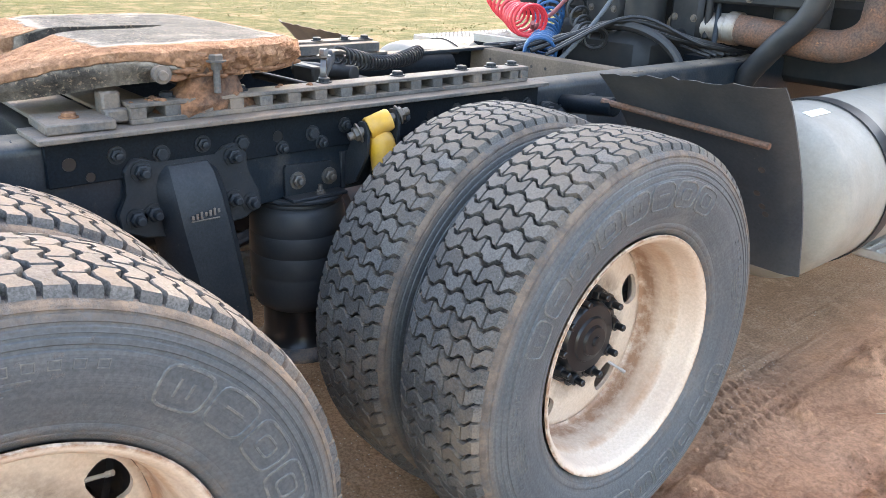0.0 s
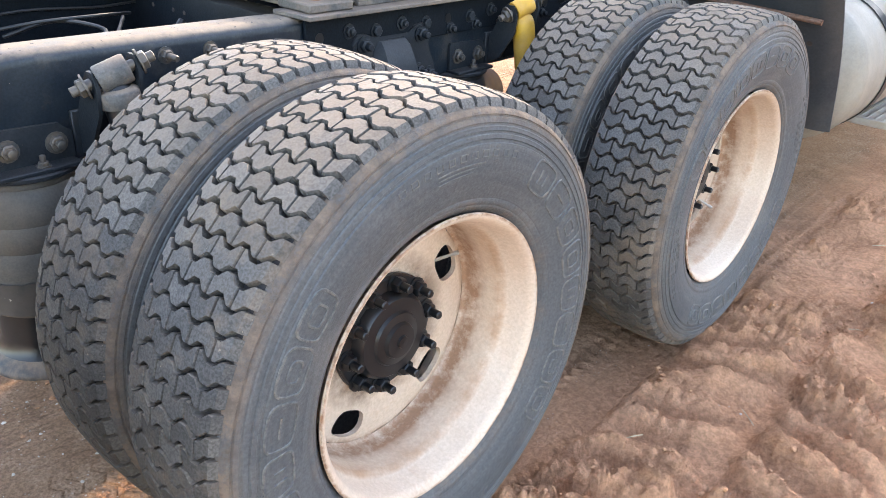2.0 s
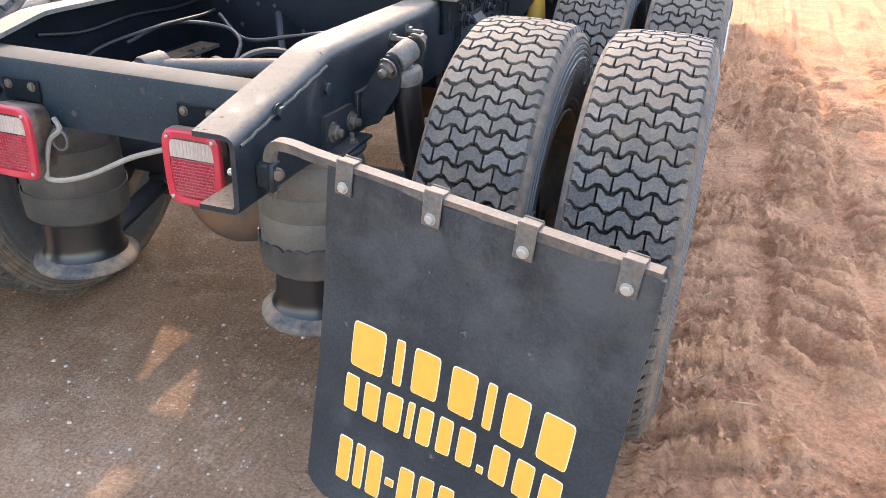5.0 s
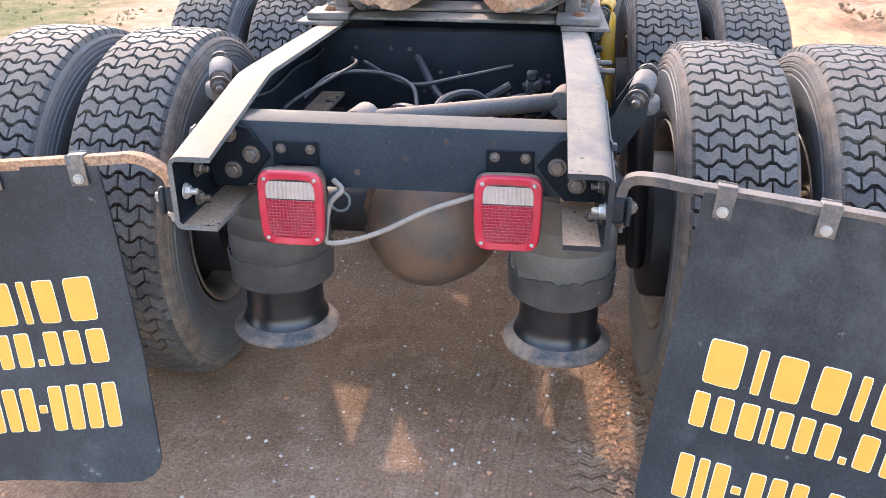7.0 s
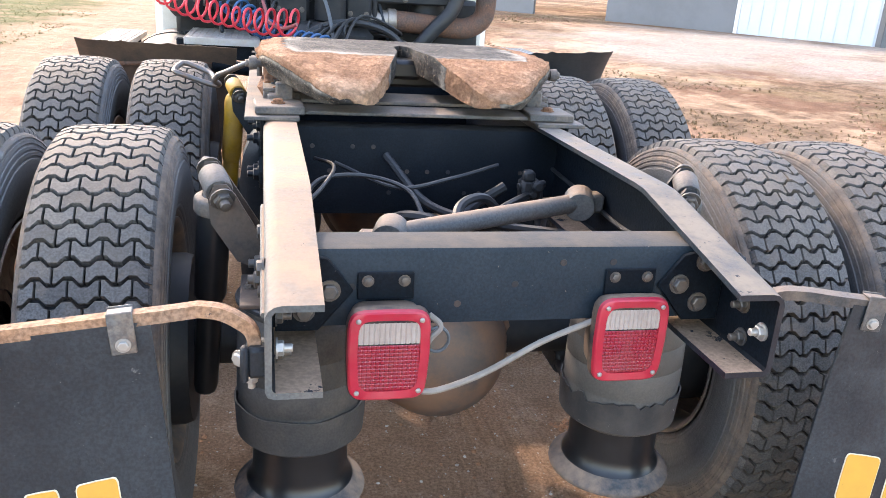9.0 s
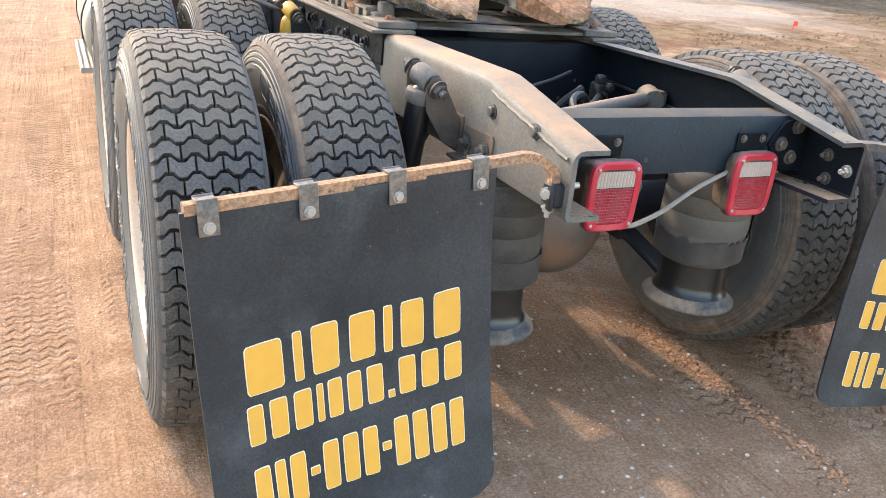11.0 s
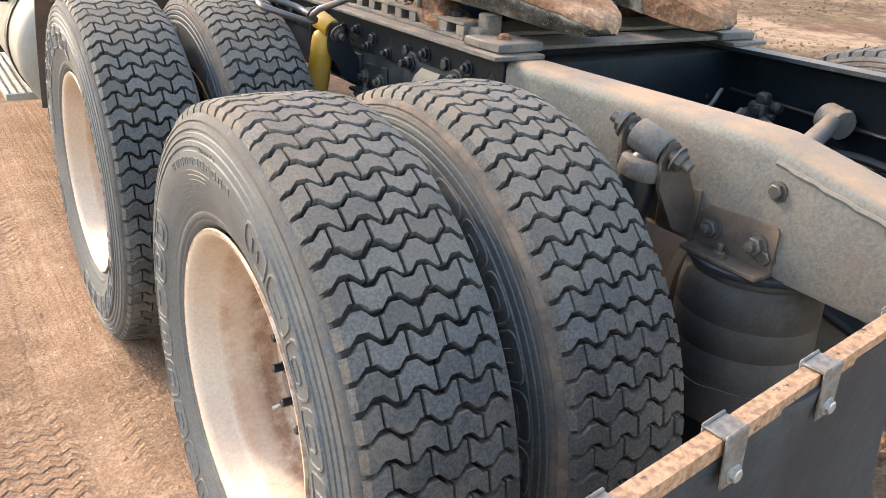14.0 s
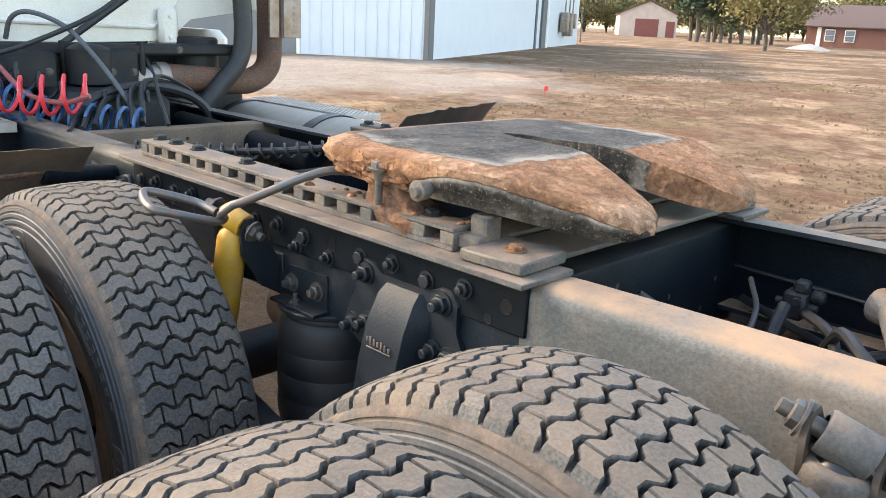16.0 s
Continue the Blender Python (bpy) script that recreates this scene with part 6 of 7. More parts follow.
for pts, r, m in (([(-0.36, -0.1, 0.86), (-0.3, 0.02, 0.90), (-0.18, 0.10, 0.89), (-0.08, 0.04, 0.87), (-0.05, -0.05, 0.82)], 0.006, "hose_black"), ([(-0.40, -0.30, 0.80), (-0.38, -0.2, 0.86), (-0.3, -0.05, 0.90), (-0.26, 0.12, 0.91), (-0.3, 0.25, 0.90)], 0.005, "hose_black"),
                  ([(0.0, 0.02, 0.72), (0.1, 0.1, 0.80), (0.2, 0.12, 0.86)], 0.014, "dark"), ([(0.26, 0.1, 0.84), (0.16, 0.0, 0.83), (0.06, -0.02, 0.76), (0.03, 0.05, 0.66)], 0.012, "hose_black"), ([(0.38, -0.35, 0.85), (0.33, -0.36, 0.88), (0.30, -0.40, 0.86), (0.34, -0.42, 0.83)], 0.005, "hose_black"),
                  ([(-0.25, 0.2, 0.90), (-0.1, 0.1, 0.86), (0.05, 0.12, 0.88), (0.2, 0.2, 0.90)], 0.006, "hose_black"), ([(-0.15, 0.02, 0.78), (-0.1, -0.06, 0.83), (-0.02, -0.1, 0.82), (0.05, -0.12, 0.74)], 0.015, "dark"), ([(-0.415, -0.36, 0.925), (-0.412, -0.2, 0.905), (-0.412, 0.0, 0.915), (-0.412, 0.2, 0.905), (-0.412, 0.33, 0.91)], 0.004, "hose_black"), ([(0.412, -0.45, 0.87), (0.410, -0.2, 0.84), (0.410, 0.05, 0.85), (0.410, 0.33, 0.86)], 0.006, "hose_black"), ([(-0.1, 0.30, 0.90), (0.0, 0.15, 0.80), (0.15, 0.0, 0.79), (0.30, -0.12, 0.80), (0.36, -0.22, 0.78)], 0.012, "hose_black"), ([(0.36, 0.28, 0.80), (0.28, 0.05, 0.77), (0.2, -0.2, 0.76), (0.1, -0.4, 0.78), (-0.1, -0.5, 0.80)], 0.010, "hose_black"), ([(0.18, 0.02, 0.80), (0.10, -0.03, 0.87), (0.02, -0.10, 0.86), (0.01, -0.2, 0.79)], 0.012, "hose_black")):
    bm = bmesh.new()
    sweep(bm, smooth_path(pts, 7), r, 8)
    part("hose", bm, m, truck)
bm = bmesh.new()
rod(bm, (0.02, 0.25, 0.66), (0.02, 0.75, 0.60), 0.05, seg=18)
lathe(bm, [(0, 0.05), (0.02, 0.075), (0.06, 0.078), (0.09, 0.05)], (0.02, 0.22, 0.665), (0, 1, -0.1), 18, caps=True)
part("drive_shaft", bm, "iron", truck, "dusty drive shaft with yoke")
# lamp cable hanging between the lamps
bm = bmesh.new()
sweep(bm, smooth_path([(0.16, -0.625, 0.80), (0.06, -0.635, 0.765), (-0.04, -0.645, 0.715), (-0.11, -0.65, 0.69), (-0.155, -0.655, 0.685), (-0.165, -0.655, 0.70), (-0.155, -0.64, 0.77), (-0.13, -0.63, 0.80), (-0.15, -0.62, 0.82)], 7), 0.006, 8)
part("lamp_cable", bm, "strap", truck, "dirty grey cable sagging between the lamps")
bm = bmesh.new()
sweep(bm, [Vector((-0.135 + 0.022 * math.cos(t * 0.5), -0.63, 0.775 + 0.024 * math.sin(t * 0.5))) for t in range(22)], 0.0032, 6)
part("cable_coil", bm, "hose_grey", truck)


def build_fender(side):
    """Curved quarter fender ahead of the front drive tyres."""
    bm = bmesh.new()
    nu, nv = 22, 14
    g = {}
    for f in (0, 1):
        for i in range(nu):
            for j in range(nv):
                t = j / (nv - 1)
                x = 0.665 + 0.555 * i / (nu - 1) if side > 0 else 0.545 + 0.665 * i / (nu - 1)
                if i < 3:
                    x += 0.05 * t
                y = 1.80 + 0.30 * t ** 0.8 + 0.03 * math.sin(math.pi * t)
                z = (1.088 if side > 0 else 1.036) - (0.578 if side > 0 else 0.526) * t - (0.035 if side > 0 else 0.010) * (1 - i / (nu - 1)) * (1 - t) + 0.012 * max(-0.6, noise.noise((x * 26, side * 2.0, 3.0))) * (1 - t) ** 4
                z += 0.006 * noise.noise((x * 9, t * 3, side)) * (1 - t)
                curl = 0.04 * smooth(0.93, 1.0, i / (nu - 1))
                g[f, i, j] = bm.verts.new((side * x, y + (0.007 if f else 0) + curl * 0.5 + 0.006 * noise.noise((x * 5, z * 5, side)), z))
    for f in (0, 1):
        for i in range(nu - 1):
            for j in range(nv - 1):
                bm.faces.new((g[f, i, j], g[f, i + 1, j], g[f, i + 1, j + 1], g[f, i, j + 1]))
    for i in range(nu - 1):
        for j in (0, nv - 1):
            bm.faces.new((g[0, i, j], g[0, i + 1, j], g[1, i + 1, j], g[1, i, j]))
    for j in range(nv - 1):
        for i in (0, nu - 1):
            bm.faces.new((g[0, i, j], g[0, i, j + 1], g[1, i, j + 1], g[1, i, j]))
    ob = part("quarter_fender", bm, "fender" if side > 0 else "fender_mud", truck, "black rubber quarter fender" if side > 0 else "mud-browned quarter fender")
    bm = bmesh.new()
    sweep(bm, [Vector((side * (0.62 + 0.05 * i), 1.885 + 0.001 * i, 0.955 - 0.003 * i)) for i in range(12)], 0.010, 8)
    part("fender_stay", bm, "rust_pipe", ob, "rusty fender stay")
    for x, z in ((1.12, 0.835), (1.10, 0.757), (1.115, 0.718), (1.125, 0.695)):
        bm = bmesh.new()
        t = ((1.088 if side > 0 else 1.036) - z) / (0.578 if side > 0 else 0.526)
        lathe(bm, [(0, 0.0), (0, 0.010), (0.001, 0.0105)], (side * x, 1.80 + 0.30 * t ** 0.8 + 0.03 * math.sin(math.pi * t) - 0.007, z), (0, -1, -0.5), 10)
        part("fender_hole", bm, "groove", ob)
    bm = bmesh.new()
    rod(bm, (side * 0.40, 1.93, 0.91), (side * 0.66, 1.90, 0.94), 0.03, seg=14)
    part("fender_arm", bm, "frame", truck)
    return ob


def build_tank(side):
    cx, cz, r = side * 0.962, 0.660, 0.283
    bm = bmesh.new()
    y0, y1 = 2.27, 3.85
    lathe(bm, [(0.0, 0.0), (0.004, 0.14), (0.02, 0.230), (0.045, r - 0.015), (0.07, r - 0.002), (0.085, r), (y1 - y0 - 0.08, r), (y1 - y0 - 0.03, 0.275), (y1 - y0, 0.0)], (cx, y0, cz), (0, 1, 0), 48)
    ob = part("fuel_tank", bm, "aluminium", truck, "round dull aluminium fuel tank", sharp=40)
    for y in (2.60, 3.35):
        bm = bmesh.new()
        lathe(bm, [(0, r + 0.002), (0, r + 0.007), (0.07, r + 0.007), (0.07, r + 0.002)], (cx, y, cz), (0, 1, 0), 48)
        part("tank_strap", bm, "hose_black", ob, "black rubber-lined strap")
    bm = bmesh.new()
    box(bm, (cx + side * 0.075, y0 + 0.17, cz + math.sqrt(r * r - 0.075 ** 2) + 0.001), (0.034, 0.13, 0.003), 0.001, pose(0, 0, 0, 0, side * 14, 0))
    part("tank_label", bm, "white_paint", ob, "white paper label")
    bm = bmesh.new()
    box(bm, (side * 0.40, 2.9, 0.62), (0.10, 1.2, 0.20), 0.01)
    part("tank_bracket", bm, "frame", truck)
    # steps beside and above the tank
    for x, y, z, sx, sy in ((side * 1.16, 3.43, 0.37, 0.20, 1.02), (side * 1.26, 3.22, 0.905, 0.20, 0.96)):
        bm = bmesh.new()
        box(bm, (x, y, z), (sx, sy, 0.035), 0.004)
        nx_, ny_ = int(sx / 0.03), int(sy / 0.03)
        st = part("step_plate", bm, "step", truck, "perforated aluminium step plate")
        bm = bmesh.new()
        for i in range(nx_):
            for j in range(ny_):
                lathe(bm, [(0, 0.010), (0.003, 0.0085), (0.0035, 0.006)], (x - sx / 2 + (i + 0.5) * sx / nx_, y - sy / 2 + (j + 0.5) * sy / ny_, z + 0.0172), (0, 0, 1), 8)
        tagged(part("step_studs", bm, "step", st), kind="stuff")
        for yy in (y - sy * 0.4, y + sy * 0.4):
            bm = bmesh.new()
            if z < 0.5:
                box(bm, (x - side * 0.10, yy, z + 0.06), (0.05, 0.06, 0.18), 0.006)
            else:
                box(bm, (x - side * 0.05, yy, z - 0.05), (0.05, 0.05, 0.10), 0.006)
            part("step_bracket", bm, "frame", truck)


def build_deck(side):
    """Ribbed aluminium plate beside the frame, behind the cab, on two cross bars."""
    x, y, z, w, d = side * 0.645, 3.03, 0.978, 0.39, 0.64
    bm = bmesh.new()
    box(bm, (x, y, z), (w, d, 0.010), 0.003)
    ob = part("deck_plate", bm, "step", truck, "aluminium deck plate with raised ribs")
    bm = bmesh.new()
    box(bm, (x, y - d / 2 - 0.004, z - 0.014), (w, 0.008, 0.038), 0.002)
    part("front_lip", bm, "step", ob)
    bm = bmesh.new()
    box(bm, (x + side * (w / 2 + 0.004), y, z - 0.014), (0.008, d, 0.038), 0.002)
    part("side_lip", bm, "step", ob)
    bm = bmesh.new()
    box(bm, (0, 0, 0), (0.012, d - 0.05, 0.004), 0.0015)
    rib = part("rib", bm, "step", ob)
    rib.matrix_basis = pose(x - w / 2 + 0.022, y, z + 0.006)
    for i in range(1, 11):
        again(rib, "rib", pose(x - w / 2 + 0.022 + (w - 0.044) * i / 10, y, z + 0.006), ob)
    for q in (y - d * 0.4, y + d * 0.36):
        bm = bmesh.new()
        box(bm, (side * 0.66, q, z - 0.060), (0.46, 0.05, 0.108), 0.006)
        part("deck_support", bm, "frame", truck)
    return ob


for side in (1, -1):
    build_fender(side)
    build_tank(side)
build_deck(-1)

# ---- cab and what hangs behind it ----
bm = bmesh.new()
CAB_Y = 3.25
outline = [(-1.05, 1.10), (-0.70, 1.12), (-0.66, 1.25), (0.36, 1.235), (0.47, 1.26), (0.55, 1.38), (0.80, 1.40), (1.05, 1.42), (1.05, 2.9), (-1.05, 2.9)]
prism(bm, [(x, CAB_Y, z) for x, z in outline], (0, 1.9, 0))
bevel_all(bm, 0.02, 2)
cab = part("cab", bm, "cab_white", truck, "white truck cab back with rust runs")
bm = bmesh.new()
sweep(bm, [(-1.0, CAB_Y - 0.004, 1.34), (0.36, CAB_Y - 0.004, 1.32), (0.46, CAB_Y - 0.004, 1.40), (0.52, CAB_Y - 0.004, 1.50), (0.52, CAB_Y - 0.004, 2.8)], 0.012, 8)
part("cab_seam", bm, "cab_white", cab)
bm = bmesh.new()
box(bm, (0.425, CAB_Y - 0.03, 1.325), (0.095, 0.05, 0.175), 0.018)
for q in (1.275, 1.37):
    hexbolt(bm, (0.425, CAB_Y - 0.054, q), (0, -1, 0), 0.010, 0.008)
part("cab_mount_cover", bm, "cab_white", cab, "white cover plate with two bolts")
bm = bmesh.new()
box(bm, (0.0, CAB_Y - 0.012, 2.05), (1.0, 0.02, 0.55), 0.02)
part("rear_window", bm, "glass", cab)
bm = bmesh.new()
box(bm, (0, 4.4, 1.05), (1.9, 2.0, 0.36), 0.03)
box(bm, (0, 5.9, 1.15), (1.6, 1.6, 0.9), 0.08)
part("underbody", bm, "dark", truck)
for side in (1, -1):
    bm = bmesh.new()
    box(bm, (side * 1.02, 4.3, 0.85), (0.2, 1.0, 0.9), 0.05)
    part("cab_sill", bm, "cab_white", truck)
    bm = bmesh.new()
    lathe(bm, [(-0.14, 0.3), (-0.14, 0.50), (-0.11, 0.52), (0.11, 0.52), (0.14, 0.5), (0.14, 0.3)], (side * 1.03, 6.0, 0.50), (1, 0, 0), 40, caps=True)
    part("steer_tyre", bm, "rubber", truck, "front steer tyre")
    for i in range(4):
        bm = bmesh.new()
        lathe(bm, [(0, 0.012), (0.03, 0.016), (0.05, 0.010), (0.052, 0)], (side * 1.20, 5.86 + 0.09 * i, 0.50 + (0.06 if i % 2 else -0.06)), (side, 0, 0), 10)
        part("lug_nut", bm, "zinc", truck)
# machinery under the cab back: gearbox, mounts, brackets
bm = bmesh.new()
box(bm, (-0.05, 2.95, 0.93), (0.45, 0.5, 0.30), 0.05)
lathe(bm, [(0, 0.05), (0.02, 0.09), (0.16, 0.09), (0.18, 0.05)], (-0.05, 3.0, 1.07), (0, 0, 1), 20, caps=True)
part("transmission", bm, "dark", truck, "grimy transmission housing")
for c, d, w in (((-0.28, 3.05, 1.14), (0.22, 0.12, 0.16), 0.02), ((0.12, 3.10, 1.13), (0.16, 0.10, 0.20), 0.02), ((-0.6, 3.15, 1.18), (0.30, 0.10, 0.14), 0.02), ((-0.05, 3.12, 1.225), (1.5, 0.10, 0.05), 0.01), ((-0.86, 3.12, 1.16), (0.18, 0.14, 0.20), 0.03), ((-0.44, 3.0, 1.02), (0.14, 0.12, 0.12), 0.03)):
    bm = bmesh.new()
    box(bm, c, d, w)
    mount = part("cab_mount", bm, "dark", truck, "grimy cab mount bracket")
    for q in (-0.3, 0.3):
        bm = bmesh.new()
        hexbolt(bm, (c[0] + q * d[0], c[1] - d[1] / 2, c[2]), (0, -1, 0), 0.012, 0.010)
        part("bolt", bm, "bolt", mount)
for x in (-0.45, 0.22, -0.12, -0.74):
    bm = bmesh.new()
    rod(bm, (x, 3.08, 1.05), (x, 3.08, 1.26), 0.016)
    part("mount_post", bm, "dark", truck)
    bm = bmesh.new()
    rod(bm, (x + 0.08, 3.02, 0.99), (x + 0.02, 3.12, 1.22), 0.012)
    part("shift_rod", bm, "iron", truck)
bm = bmesh.new()
sweep(bm, [Vector((0.05 + 0.30 * math.cos(t), 2.72, 0.93 + 0.17 * math.sin(t))) for t in (math.pi * i / 20 for i in range(21))], 0.02, 8)
part("hose_loop", bm, "hose_black", truck)
for k in range(7):
    bm = bmesh.new()
    sweep(bm, smooth_path([(-0.40 + 0.06 * k, 2.35 + 0.04 * (k % 3), 0.99), (-0.2 + 0.05 * k, 2.7, 1.02 + 0.02 * k), (0.1 + 0.04 * k, 2.85, 1.05 + 0.015 * (k % 2)), (0.36, 2.9 + 0.05 * k, 1.0)], 6), 0.008 + 0.002 * (k % 3), 6)
    part("cable", bm, "hose_black", truck, "black cable")
# exhaust
bm = bmesh.new()
rod(bm, (0.02, 3.13, 1.085), (0.36, 3.12, 1.10), 0.062, seg=20)
lathe(bm, [(0, 0.064), (0.005, 0.069), (0.05, 0.069), (0.055, 0.064)], (0.30, 3.122, 1.10), (1, 0, 0), 20)
part("exhaust_pipe", bm, "steel_pipe", truck, "clamped stained exhaust pipe")
bm = bmesh.new()
sweep(bm, smooth_path([(0.34, 3.12, 1.10), (0.50, 3.11, 1.09), (0.68, 3.10, 1.075), (0.80, 3.10, 1.08), (0.89, 3.10, 1.14), (0.91, 3.10, 1.26), (0.91, 3.10, 1.6), (0.91, 3.10, 2.2), (0.91, 3.10, 3.2)], 8), 0.062, 18)
part("exhaust_elbow", bm, "rust_pipe", truck, "rusty exhaust elbow and stack")
bm = bmesh.new()
box(bm, (0.99, 3.02, 1.80), (0.11, 0.012, 1.02), 0.004)
box(bm, (0.88, 3.015, 1.80), (0.06, 0.012, 1.02), 0.004)
for i in range(14):
    box(bm, (1.01, 3.013, 1.35 + 0.03 * i), (0.03, 0.004, 0.010), 0.001)
part("heat_shield", bm, "steel_pipe", truck, "perforated exhaust heat shield")
bm = bmesh.new()
sweep(bm, smooth_path([(0.44, 3.04, 0.88), (0.48, 3.03, 0.95), (0.58, 3.02, 1.07), (0.68, 3.02, 1.18), (0.715, 3.03, 1.32), (0.72, 3.05, 1.6), (0.72, 3.05, 2.4)], 8), 0.045, 14)
part("intake_hose", bm, "hose_black", truck, "thick black hose")
bm = bmesh.new()
rod(bm, (0.56, 3.22, 1.28), (0.56, 3.22, 1.02), 0.11, seg=22)
part("air_canister", bm, "dark", truck)


# air lines
for nm, m, a, b, turns, rad in (("air_hose", "hose_red", (-0.98, 2.98, 1.20), (-0.26, 2.50, 1.10), 12, 0.062), ("air_hose", "hose_blue", (-0.62, 3.02, 1.16), (-0.12, 2.40, 0.985), 13, 0.060), ("air_hose", "hose_black", (-0.42, 2.95, 1.17), (0.02, 2.60, 1.05), 7, 0.040)):
    bm = bmesh.new()
    sweep(bm, coil(a, b, rad, turns, 16, 0.05), 0.0075, 7)
    part(nm, bm, m, truck, {"hose_red": "coiled red air hose", "hose_blue": "coiled blue air hose", "hose_black": "coiled black electric cable"}[m])
for pts, m in (([(-0.09, 2.42, 0.91), (-0.07, 2.52, 0.99), (-0.07, 2.65, 1.08), (-0.09, 2.80, 1.19), (-0.13, 2.95, 1.30), (-0.18, 3.05, 1.35), (-0.25, 3.10, 1.37), (-0.29, 3.15, 1.34), (-0.30, 3.20, 1.26)], "hose_grey"), ([(-0.26, 2.50, 1.09), (-0.33, 2.58, 1.06), (-0.40, 2.72, 1.08), (-0.42, 2.85, 1.14), (-0.47, 3.10, 1.29), (-0.50, 3.24, 1.42)], "hose_dull"),
               ([(-0.98, 2.98, 1.2), (-0.7, 2.95, 1.33), (-0.5, 3.1, 1.36), (-0.35, 3.2, 1.28)], "hose_black"), ([(-0.62, 3.02, 1.16), (-0.3, 2.95, 1.25), (0.1, 3.0, 1.45), (0.3, 3.2, 1.75)], "hose_black"), ([(-0.28, 3.12, 1.10), (-0.16, 3.13, 1.20), (0.10, 3.14, 1.38), (0.40, 3.16, 1.58)], "hose_thick")):
    bm = bmesh.new()
    sweep(bm, smooth_path(pts, 8), 0.016 if m == "hose_thick" else 0.010, 8)
    part("air_line", bm, "hose_black" if m == "hose_thick" else m, truck)
for a_, b_, r_ in (((-0.36, 1.6, 0.935), (-0.36, 2.12, 0.93), 0.045), ((0.30, 1.9, 0.90), (0.30, 2.9, 0.92), 0.05)):
    bm = bmesh.new()
    rod(bm, a_, b_, r_, seg=18)
    part("frame_tube", bm, "frame", truck)

# ---- distance ----


def wall_box(name, a, b, z0, z1, thick, mat, parent, label=""):
    """A straight wall from a to b."""
    a, b = Vector((*a, 0)), Vector((*b, 0))
    d = b - a
    bm = bmesh.new()
    ang = math.degrees(math.atan2(d.y, d.x))
    c = (a + b) / 2
    box(bm, (c.x, c.y, (z0 + z1) / 2), (d.length, thick, z1 - z0), 0.01, pose(0, 0, 0, 0, 0, ang))
    return part(name, bm, mat, parent, label)


barn = tagged(new("metal_barn"), "white metal-sided barn with grey doors on a concrete pad", "barn")
C = Vector((14.0, 15.3))
RD, LD = Vector((0.883, 0.469)).normalized(), Vector((-0.66, 0.75)).normalized()
PAD = 0.40


def along(p, d, s):
    return (p.x + d.x * s, p.y + d.y * s)


wall_box("wall", along(C, RD, 0), along(C, RD, 30), PAD - 0.3, PAD + 5.0, 0.15, "siding", barn)
wall_box("wall", along(C, LD, 0), along(C, LD, 3.4), PAD - 0.3, PAD + 5.0, 0.15, "siding", barn)
wall_box("sliding_door", along(C, LD, 3.45), along(C, LD, 7.2), PAD - 0.3, PAD + 4.6, 0.10, "siding_grey", barn, "grey ribbed sliding door with white edge")
wall_box("door_edge", along(C, LD, 3.40), along(C, LD, 3.50), PAD - 0.3, PAD + 4.6, 0.2, "white_paint", barn)
wall_box("wall", along(C, LD, 7.2), along(C, LD, 16), PAD + 3.9, PAD + 5.0, 0.15, "siding", barn)
# added near-black sheet: the doorway's inner shade is put into its colour
wall_box("inside_wall", along(Vector(along(C, LD, 7)), RD, 6), along(Vector(along(C, LD, 10)), RD, 6), PAD - 0.3, PAD + 4.5, 0.15, "dark", barn)
wall_box("sliding_door", along(C, LD, 9.6), along(C, LD, 16), PAD - 0.3, PAD + 4.6, 0.10, "siding_grey", barn)
for d, s0, s1 in ((LD, 0, 3.4),):
    for i in range(int((s1 - s0) / 0.3)):
        p = Vector(along(C, d, s0 + 0.15 + 0.3 * i))
        out = Vector((d.y, -d.x))
        out = out if out.dot(-C) > 0 else -out
        bm = bmesh.new()
        q = p + out * 0.083
        box(bm, (q.x, q.y, PAD + 2.45), (0.04, 0.02, 5.0), 0.006, pose(0, 0, 0, 0, 0, math.degrees(math.atan2(d.y, d.x))))
        part("siding_rib", bm, "siding", barn)
for s in (0.0, 15.5):
    bm = bmesh.new()
    q = Vector(along(C, RD, s)) + Vector((-0.02, -0.08))
    box(bm, (q.x, q.y, PAD + 2.45), (0.20 if s == 0 else 0.12, 0.20, 5.1), 0.01)
    part("corner_trim", bm, "trim", barn, "dark corner trim")
for s, w in ((17.3, 1.1), (18.4, 0.25)):
    bm = bmesh.new()
    q = Vector(along(C, RD, s)) + Vector((RD.y, -RD.x)) * 0.12
    box(bm, (q.x, q.y, PAD + 1.05), (w, 0.12, 2.2), 0.01, pose(0, 0, 0, 0, 0, math.degrees(math.atan2(RD.y, RD.x))))
    part("barn_door", bm, "trim" if w > 0.5 else "white_paint", barn)
for s, z, w, h in ((22.5, 1.2, 0.7, 1.0), (24.0, 1.1, 0.8, 1.2), (25.3, 1.3, 0.5, 0.8)):
    bm = bmesh.new()
    q = Vector(along(C, RD, s)) + Vector((RD.y, -RD.x)) * 0.35
    box(bm, (q.x, q.y, PAD + z), (w, 0.4, h), 0.03, pose(0, 0, 0, 0, 0, math.degrees(math.atan2(RD.y, RD.x))))
    rod(bm, (q.x, q.y, PAD + z), (q.x, q.y, PAD + 2.6), 0.04)
    part("meter_box", bm, "steel_pipe", barn, "grey utility boxes")
bm = bmesh.new()
o1 = Vector((RD.y, -RD.x)) * 0.9
o2 = Vector((LD.y, -LD.x))
o2 = (o2 if o2.dot(-C) > 0 else -o2) * 0.35
far_r, far_l = Vector(along(C, RD, 31)), Vector(along(C, LD, 17))
